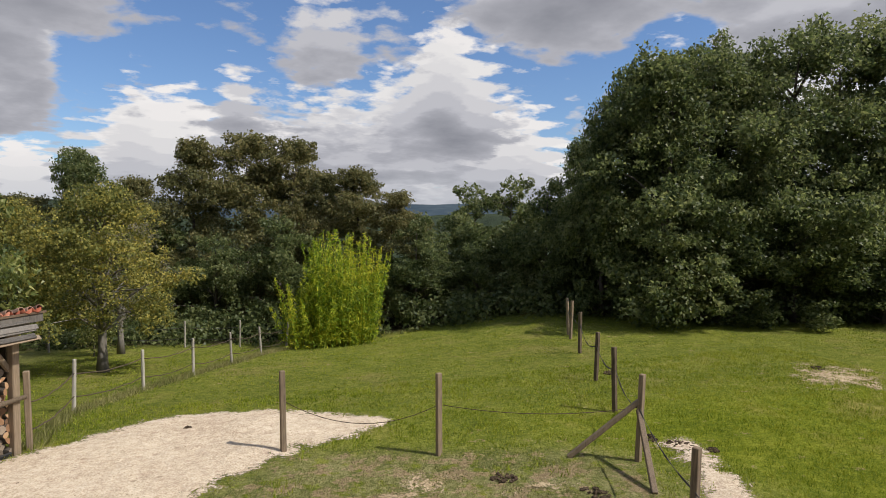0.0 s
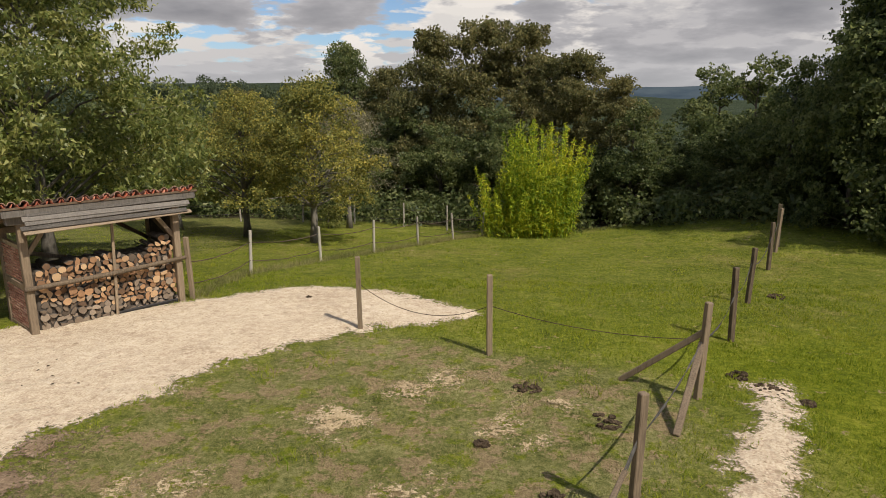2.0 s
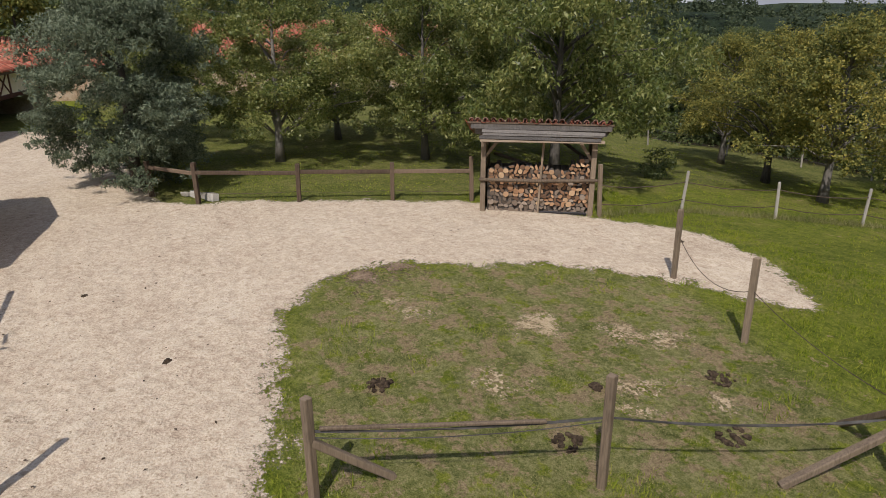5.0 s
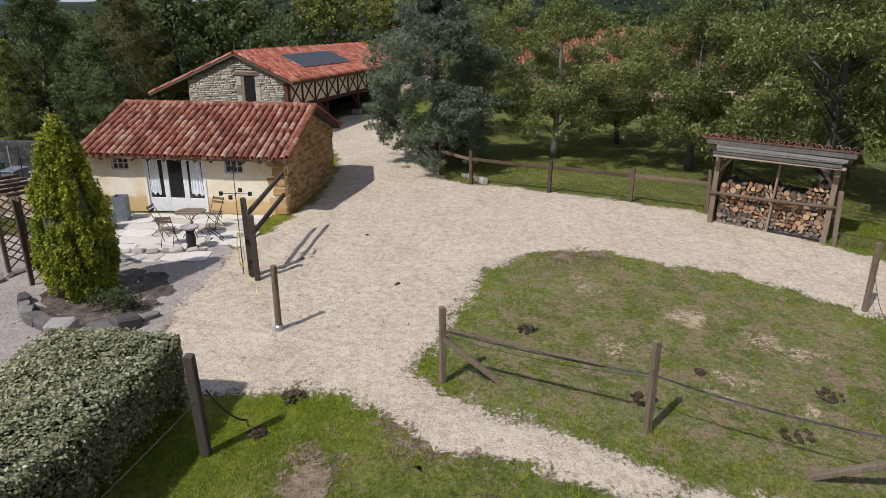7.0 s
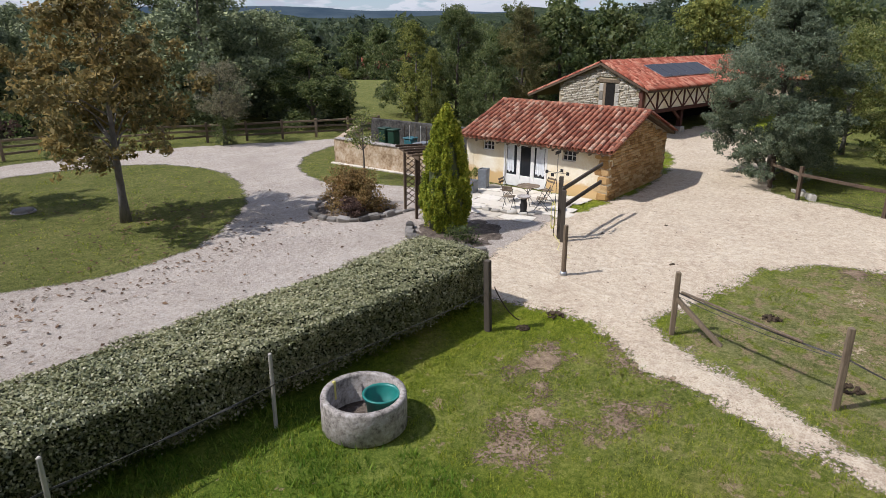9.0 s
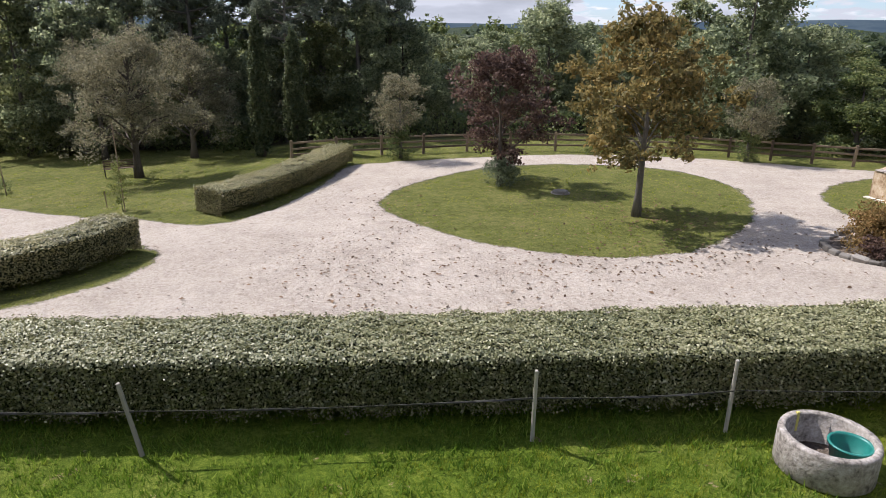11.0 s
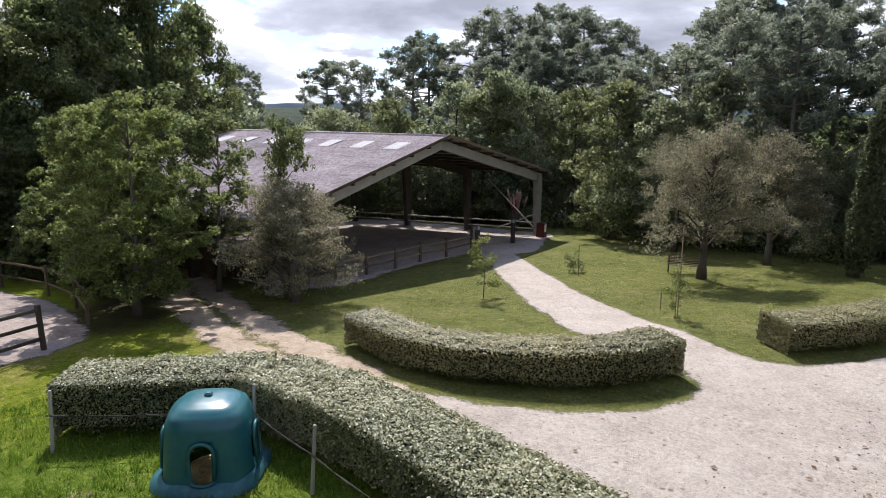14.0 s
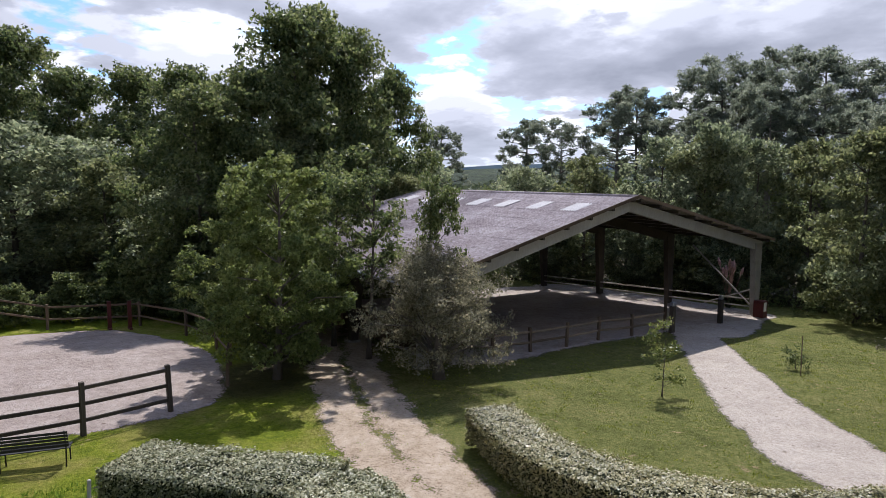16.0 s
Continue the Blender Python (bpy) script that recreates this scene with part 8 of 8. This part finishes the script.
def garden_wall():
    w = thing("garden_wall", (-8.0, -8.3, 0), "low worn rendered wall with grey coping tiles", "wall", kind="structure")
    pts = [(0.3, 0.0), (0.05, -3.5), (-0.1, -7.0)]
    for a, b in zip(pts, pts[1:]):
        d = Vector((b[0] - a[0], b[1] - a[1], 0))
        part("render", beam((a[0], a[1], 0.55), (b[0], b[1], 0.55), 0.3, 1.16, 0.01), WALLOLD, w, "stained ochre render")
        n = int(d.length / 0.42)
        for k in range(n):
            c = Vector((a[0], a[1], 1.15)) + d * ((k + 0.5) / n)
            m = Matrix.Translation(c) @ Matrix.Rotation(math.atan2(d.y, d.x) + random.Random(k).uniform(-.02, .02), 4, "Z") @ Matrix.Rotation(random.Random(k + 3).uniform(-.03, .03), 4, "X")
            part("coping", box((-0.2, -0.2, -0.02), (0.2, 0.2, 0.035), 0.01, m), CONCRETE, w)
    part("render", beam((-0.1, -7.0, 0.55), (-4.8, -9.8, 0.45), 0.3, 1.1, 0.01), WALLOLD, w)
    part("back_wall", beam((-5.6, -0.3, 0.6), (-5.6, -9.4, 0.6), 0.3, 1.45, 0.01), BACKWALL, w, "dark grey back wall")
    part("foot", box((0.2, -7.0, 0), (0.42, -0.2, 0.06), 0.01), PAVING, w)
    return w


garden_wall()
for x, y, z, sx, sy, sz, mat, nm, lb, ct in [(-11.6, -15.2, 0, 0.5, 0.45, 1.25, GREENBIN, "storage_bin", "dark green plastic bin behind the wall", "bin"), (-11.6, -14.6, 0, 0.5, 0.45, 1.22, GREENBIN, "storage_bin", "dark green plastic bin behind the wall", "bin"),
                                             (-10.8, -12.9, 0, 0.5, 0.5, 1.05, TEALRIM, "water_butt", "pale teal plastic butt behind the wall", "barrel"), (-10.4, -11.9, 0, 0.8, 0.5, 0.95, ZINC, "zinc_tank", "dented zinc tank behind the wall", "tank"), (-10.6, -10.9, 0, 0.9, 0.6, 0.9, WOODPALE, "work_bench", "cluttered pale work bench behind the wall", "bench")]:
    o = thing(nm, (x, y, gz(x, y)), lb, ct)
    part("body", box((-sx / 2, -sy / 2, 0), (sx / 2, sy / 2, sz * 0.93), 0.04), mat, o)
    part("lid", box((-sx / 2 - 0.03, -sy / 2 - 0.03, sz * 0.935), (sx / 2 + 0.03, sy / 2 + 0.03, sz), 0.015), mat, o)
for k in range(5):
    o = thing("garden_stake", (-11.2 + 0.5 * k, -13.6 + 0.7 * k, 0), "leaning white garden stake behind the wall", "stake", "garden stakes")
    part("stick", beam((0, 0, 0), (0.25, 0.2, 1.6 + 0.1 * k), 0.03, 0.03, 0.004), WHITEPAINT if k % 2 else WOODBROWN, o)


def trellis_arch():
    t = thing("trellis_arch", (-3.2, -7.15, 0), "dark brown wooden trellis arch at the garden path", "trellis", turn=55)
    for s in (0.0, 1.25):
        for y in (-0.26, 0.26):
            part("post", box((s - 0.045, y - 0.045, -0.1), (s + 0.045, y + 0.045, 2.12), 0.008), WOODBROWN, t)
        for k in range(9):
            z = 0.12 + k * 0.21
            part("lattice", beam((s + 0.014, -0.24, z), (s + 0.014, 0.24, z + 0.36), 0.012, 0.03, 0.0), WOODBROWN, t)
            part("lattice", beam((s - 0.014, -0.24, z + 0.36), (s - 0.014, 0.24, z), 0.012, 0.03, 0.0), WOODBROWN, t)
    for y in (-0.3, 0.3):
        part("top_beam", box((-0.45, y - 0.03, 2.1), (1.7, y + 0.03, 2.22), 0.01), WOODBROWN, t)
    for k in range(5):
        x = -0.3 + k * 0.46
        part("cross_bar", box((x - 0.03, -0.5, 2.225), (x + 0.03, 0.5, 2.30), 0.01), WOODBROWN, t)
    return t


trellis_arch()
for x, y, s, hh in ((-6.45, -6.75, 0.5, 0.46), (-7.35, -6.65, 0.36, 0.78)):
    o = thing("planter", (x, y, 0.055), "square zinc-grey planter on the patio", "planter", "grey planters", 8)
    bm = bmesh.new()
    for a, b in (((-s / 2, -s / 2), (s / 2, -s / 2 + 0.03)), ((-s / 2, s / 2 - 0.03), (s / 2, s / 2)), ((-s / 2, -s / 2 + 0.03), (-s / 2 + 0.03, s / 2 - 0.03)), ((s / 2 - 0.03, -s / 2 + 0.03), (s / 2, s / 2 - 0.03))):
        add_box(bm, (a[0], a[1], 0), (b[0], b[1], hh), 0.006)
    part("box", bm, ZINC, o)
    part("soil", box((-s / 2 + 0.031, -s / 2 + 0.031, 0.01), (s / 2 - 0.031, s / 2 - 0.031, hh - 0.06)), MULCH, o)
plant_tree("pot_plant", (-7.6, -7.2), 0.75, 0.02, 0.35, CHERRY, "leafy green plant by the planters", "plant", leaves=500, leaf=(0.10, 0.05), lobes=10, lobe=0.2, trunk=0.01, seed=91, limbs=3)

table = thing("garden_table", (-5.95, -3.95, 0.055), "round slatted wooden bistro table on iron legs", "table")
for k in range(9):
    x = -0.36 + k * 0.08
    half = math.sqrt(max(0.02, 0.41 ** 2 - (x + 0.035) ** 2))
    part("slat", box((x, -half, 0.70), (x + 0.07, half, 0.722), 0.004), WOODGREY, table)
for a in (45, 135, 225, 315):
    d = Vector((math.cos(radians(a)), math.sin(radians(a)), 0))
    mesh_part("leg", tube_mesh("leg", [[(d * 0.30, 0.012), (d * -0.05 + Vector((0, 0, 0.40)), 0.012), (d * 0.26 + Vector((0, 0, 0.695)), 0.012)]], 6), IRON, table)


def bistro_chair(at, turn):
    c = thing("bistro_chair", at, "folding iron bistro chair with wooden slats", "chair", "chairs round the garden table", turn)
    for k in range(5):
        part("seat_slat", box((-0.19, -0.19 + k * 0.078, 0.44), (0.19, -0.125 + k * 0.078, 0.456), 0.003), WOODGREY, c)
    for k in range(2):
        part("back_slat", box((-0.19, 0.24 + 0.02 * k, 0.68 + k * 0.11), (0.19, 0.258 + 0.02 * k, 0.75 + k * 0.11), 0.003), WOODGREY, c)
    for s in (-0.18, 0.18):
        mesh_part("back_leg", tube_mesh("back_leg", [[(Vector((s, -0.26, 0)), 0.010), (Vector((s, 0.05, 0.43)), 0.010), (Vector((s, 0.27, 0.88)), 0.010)]], 6), IRON, c)
        mesh_part("front_leg", tube_mesh("front_leg", [[(Vector((s * 0.85, 0.25, 0)), 0.010), (Vector((s * 0.85, -0.18, 0.44)), 0.010)]], 6), IRON, c)
    return c


chair = bistro_chair((-6.0, -4.85, 0.055), 180)
for x, y, a in ((-5.55, -3.2, 20), (-6.75, -3.6, 70), (-5.15, -4.3, -80)):
    copy_thing(chair, Matrix.Translation((x, y, 0.055)) @ Matrix.Rotation(radians(a), 4, "Z"))
ped = thing("pedestal", (-4.85, -3.55, 0.0), "dark carved pedestal with a stone dish", "pedestal")
lathe("column", [(0.16, 0.0), (0.17, 0.05), (0.11, 0.15), (0.13, 0.35), (0.10, 0.52), (0.12, 0.56)], 14, IRON, ped)
lathe("dish", [(0.06, 0.56), (0.20, 0.62), (0.25, 0.68), (0.22, 0.68), (0.08, 0.62)], 16, CONCRETE, ped, "grey stone dish")
vane = thing("weather_vane", (-3.1, -1.6, 0), "thin iron weather vane on a pole", "weather vane")
mesh_part("pole", tube_mesh("pole", [[(Vector((0, 0, 0)), 0.012), (Vector((0, 0, 2.75)), 0.008)]], 6), IRON, vane)
for a in (0, 90):
    d = Vector((math.cos(radians(a)), math.sin(radians(a)), 0))
    mesh_part("arm", tube_mesh("arm", [[(d * -0.3 + Vector((0, 0, 2.05)), 0.007), (d * 0.3 + Vector((0, 0, 2.05)), 0.007)]], 5), IRON, vane)
    for s in (-1, 1):
        part("mark", box((-0.012, -0.045, -0.05), (0.012, 0.045, 0.05), 0.004, Matrix.Translation(d * 0.34 * s + Vector((0, 0, 2.05)))), IRON, vane)
part("arrow", box((-0.2, -0.006, 2.62), (0.2, 0.006, 2.72), 0.004), IRON, vane)


def slat_bench(at, turn, mat, label):
    b = thing("bench", at, label, "bench", "", turn)
    for k in range(4):
        part("seat_slat", box((-0.75, -0.2 + k * 0.1, 0.42), (0.75, -0.12 + k * 0.1, 0.44), 0.004), mat, b)
    for k in range(5):
        part("back_slat", box((-0.75, 0.22 + k * 0.02, 0.5 + k * 0.085), (0.75, 0.24 + k * 0.02, 0.56 + k * 0.085), 0.004), mat, b)
    for s in (-0.68, 0.68):
        mesh_part("leg", tube_mesh("leg", [[(Vector((s, -0.22, 0)), 0.018), (Vector((s, -0.18, 0.42)), 0.018)]], 6), IRON, b)
        mesh_part("leg", tube_mesh("leg", [[(Vector((s, 0.26, 0)), 0.018), (Vector((s, 0.2, 0.44)), 0.018), (Vector((s, 0.32, 0.92)), 0.016)]], 6), IRON, b)
        mesh_part("arm", tube_mesh("arm", [[(Vector((s, -0.2, 0.63)), 0.014), (Vector((s, 0.26, 0.65)), 0.014)]], 6), IRON, b)
    return b


slat_bench((34.7, -0.75, gz(34.7, -0.75)), 75, IRON, "dark slatted metal bench by the riding ring")
slat_bench((24.9, -28.4, gz(24.9, -28.4)), 20, WOODBROWN, "dark garden bench under the plum tree")
for k, (x, y) in enumerate(((53.6, -5.6), (54.0, -4.7))):
    o = thing("jump_stand", (x, y, gz(x, y)), "faded red jump stand in the riding ring", "jump stand", "jump stands")
    part("upright", box((-0.09, -0.09, 0), (0.09, 0.09, 1.5), 0.01), REDPAINT, o)
    part("foot", box((-0.35, -0.08, 0), (0.35, 0.08, 0.1), 0.01), REDPAINT, o)
cover = thing("drain_cover", (4.9, -18.1, 0), "round dark stone cover on the lawn", "cover")
lathe("cover", [(0.32, 0.0), (0.34, 0.02), (0.33, 0.12), (0.2, 0.14)], 20, EDGESTONE, cover)
lathe("ring", [(0.40, 0.0), (0.41, 0.015), (0.40, 0.05), (0.345, 0.05)], 20, CONCRETE, cover)


# ---- dung heaps, leaves, grass ----
def heap(x, y, r, seed, label="dark dry horse dung on the grass"):
    h = thing("dung_heap", (x, y, gz(x, y)), label, "dung", "dung heaps")
    rng = random.Random(seed)
    bm = bmesh.new()
    for k in range(26):
        a, q = rng.uniform(0, 6.28), r * math.sqrt(rng.uniform(0, 1))
        s = rng.uniform(0.025, 0.05)
        made = bmesh.ops.create_icosphere(bm, subdivisions=1, radius=s, matrix=Matrix.Translation((math.cos(a) * q, math.sin(a) * q, 0.02 + rng.uniform(0, 0.06) * (1 - q / r))) @ Matrix.Diagonal((1.2, 1, 0.75, 1)))["verts"]
        for v in made:
            v.co += Vector([rng.uniform(-0.008, 0.008) for _ in range(3)])
    part("dung", bm, MANURE, h)["kind"] = "stuff"
    return h


for k, (x, y, r) in enumerate([(1.9, 9.8, 0.22), (3.0, 8.7, 0.24), (-0.4, 5.0, 0.2), (2.1, 6.7, 0.22), (5.9, 10.0, 0.3), (1.2, 7.9, 0.08), (8.2, 15.6, 0.2), (14.5, 14.0, 0.22), (-2.6, 2.2, 0.08), (-6.2, 1.0, 0.07), (-4.2, -0.4, 0.07), (2.2, 0.9, 0.2), (5.6, 10.6, 0.2), (6.3, 9.6, 0.1), (-3.2, 14.4, 0.07), (3.2, 0.6, 0.12), (12.6, 1.2, 0.2)]):
    heap(x, y, r, k)


def soil_patch(x, y, r, mat, label, seed, lift=0.028):
    """A thin strewn patch that breaks up outwards."""
    bed("soil_patch", lambda X, Y: 0.17 - np.hypot(X - x, (Y - y) * 1.15) * 0.26 / r, mat, label, "soil", (x - 2.6 * r, x + 2.6 * r, y - 2.6 * r, y + 2.6 * r), max(0.06, r / 8), lift, 0.15, seed)


for k, (x, y, r) in enumerate([(14.2, 13.0, 1.1), (0.6, 10.15, 0.36), (-0.1, 9.5, 0.3), (-1.2, 8.4, 0.4), (1.5, 8.3, 0.35), (-2.6, 6.6, 0.4), (2.3, 9.3, 0.3), (0.4, 6.6, 0.35)]):
    soil_patch(x, y, r, STRAW, "straw-coloured bare patch in the paddock grass", 300 + k)
# the first patch is a horse's cast shadow painted in soil; the others are litter
for k, (x, y, r) in enumerate([(2.9, 3.0, 0.75), (3.4, 3.9, 0.5), (-4.7, 6.3, 0.5), (-4.9, 7.3, 0.4), (27.2, 0.2, 0.6), (4.4, 1.6, 0.6), (6.5, 2.4, 0.7), (5.2, 3.6, 0.5)]):
    soil_patch(x, y, r, SOIL, "brown trodden soil and litter, or a horse's shadow painted as soil", 330 + k, 0.05)

rngs = np.random.RandomState(7)


def strewn(name, pts, size, mat, label, seed, lift=0.04):
    rng = np.random.RandomState(seed)
    n = len(pts)
    z = land_bumpy(pts[:, 0], pts[:, 1]) + lift
    P = np.c_[pts, z]
    ob = mesh_part(name, quick_mesh(name, *leaf_arrays(rng, P, np.tile([0, 0, 1.0], (n, 1)), size, size * 0.6, 0.8)), mat)
    return tagged(ob, label, "leaves", kind="stuff")


lv = np.vstack([rngs.normal((5.5, -9.4), (3.6, 0.8), (190, 2)), rngs.normal((12.5, -16.0), (1.2, 2.6), (110, 2)), rngs.normal((14.6, -10.0), (1.5, 2.0), (110, 2)), rngs.uniform((0, -11), (24, -5), (40, 2)), rngs.normal((5.5, -8.6), (3.2, 0.9), (150, 2)), rngs.normal((8, -6.2), (5, 1.6), (60, 2)), rngs.uniform((-2, -14), (9, -10), (60, 2)), rngs.normal((11, -9.5), (2, 1.5), (60, 2)), rngs.normal((3.5, -14), (2.4, 2.0), (260, 2))])
strewn("fallen_leaves", lv, 0.13, DEADLEAF, "brown curled chestnut leaves strewn on the drive", 5, 0.055)
hv = np.vstack([rngs.uniform((-13, -1), (1.5, 3), (90, 2)), rngs.uniform((-9, 3), (-5, 13), (40, 2)), rngs.uniform((14, -9), (26, -6), (40, 2)), rngs.normal((13, -9.5), (1.6, 1.4), (120, 2)), rngs.normal((15, -11.2), (1.6, 1.8), (260, 2)), rngs.uniform((12, -16), (24, -6), (80, 2))])
strewn("droppings_and_straw", hv, 0.06, MANURE, "dark scraps of dung and straw on the sand", 6, 0.06)


def blades_mesh(name, pts, hmin, hmax, width, seed, material, label):
    """Grass: bent blades in small tufts, all one mesh."""
    rng = np.random.RandomState(seed)
    n = len(pts)
    z = land_bumpy(pts[:, 0], pts[:, 1]) - 0.006
    a = rng.uniform(0, 2 * math.pi, n)
    h = rng.uniform(hmin, hmax, n)
    w = width * rng.uniform(0.6, 1.3, n)
    lean = h * rng.uniform(0.1, 0.9, n)
    b = rng.uniform(0, 2 * math.pi, n)
    base = np.c_[pts, z]
    s = np.c_[np.cos(a) * w, np.sin(a) * w, np.zeros(n)]
    tip = base + np.c_[np.cos(b) * lean, np.sin(b) * lean, h]
    v = np.stack([base - s, base + s, tip], 1).reshape(-1, 3)
    ob = mesh_part(name, quick_mesh(name, v, np.arange(3 * n).reshape(-1, 3)), material)
    return tagged(ob, label, "grass", kind="stuff")


def grassy(n, x0, x1, y0, y1, seed, tuft=6, spread=0.05):
    rng = np.random.RandomState(seed)
    c = np.c_[rng.uniform(x0, x1, n // tuft), rng.uniform(y0, y1, n // tuft)]
    c = c[(waves(c[:, 0], c[:, 1], 1.4, seed + 1) + rng.normal(0, 0.45, len(c))) > -0.25]
    c = c[(inside_by(c[:, 0], c[:, 1], YARD) < 0.02 + 0.1 * rng.normal(0, 1, len(c)))]
    c = c[(inside_by(c[:, 0], c[:, 1], DRIVE) < -0.05) | (inside_by(c[:, 0], c[:, 1], LAWN) > 0.05)]
    p = np.repeat(c, tuft, 0)
    return p + rng.normal(0, spread, p.shape)


near = grassy(260000, -9, 16, -1.2, 17, 101)
w_in = inside_by(near[:, 0], near[:, 1], WORN) > 0.15 * np.random.RandomState(3).normal(0, 1, len(near))
blades_mesh("paddock_grass", near[~w_in], 0.03, 0.10, 0.0075, 1, BLADES, "fresh green paddock grass in small tufts")
blades_mesh("worn_grass", near[w_in], 0.02, 0.055, 0.008, 2, DRYBLADES, "short worn grey-green grass of the paddock")
strip = grassy(120000, 8, 33, -4.2, 5, 102)
blades_mesh("hedge_grass", strip, 0.05, 0.16, 0.012, 3, LUSHBLADES, "fresh green grass beside the hedge")
lawn_pts = np.vstack([grassy(60000, -9, 37, -33, -6, 103, 6, 0.08), grassy(30000, -20, -5, 4, 30, 104, 6, 0.08), grassy(36000, -6, 26, 15, 30, 105, 6, 0.09)])
blades_mesh("lawn_grass", lawn_pts, 0.03, 0.08, 0.012, 4, BLADES, "mown lawn grass")
weeds = grassy(2600, -6, 14, 0, 16, 106, 26, 0.13)
blades_mesh("grass_tufts", weeds, 0.08, 0.19, 0.009, 5, BLADES, "taller bright green tufts of grass")
rough_ = np.vstack([np.linspace(a, b, 90) for a, b in zip(NORTH, NORTH[1:])])
rough_ = np.repeat(rough_, 9, 0) + np.random.RandomState(8).normal(0, 0.13, (len(rough_) * 9, 2))
blades_mesh("fence_grass", rough_, 0.08, 0.26, 0.009, 6, DRYBLADES, "uncut dry grass along the orchard fence")
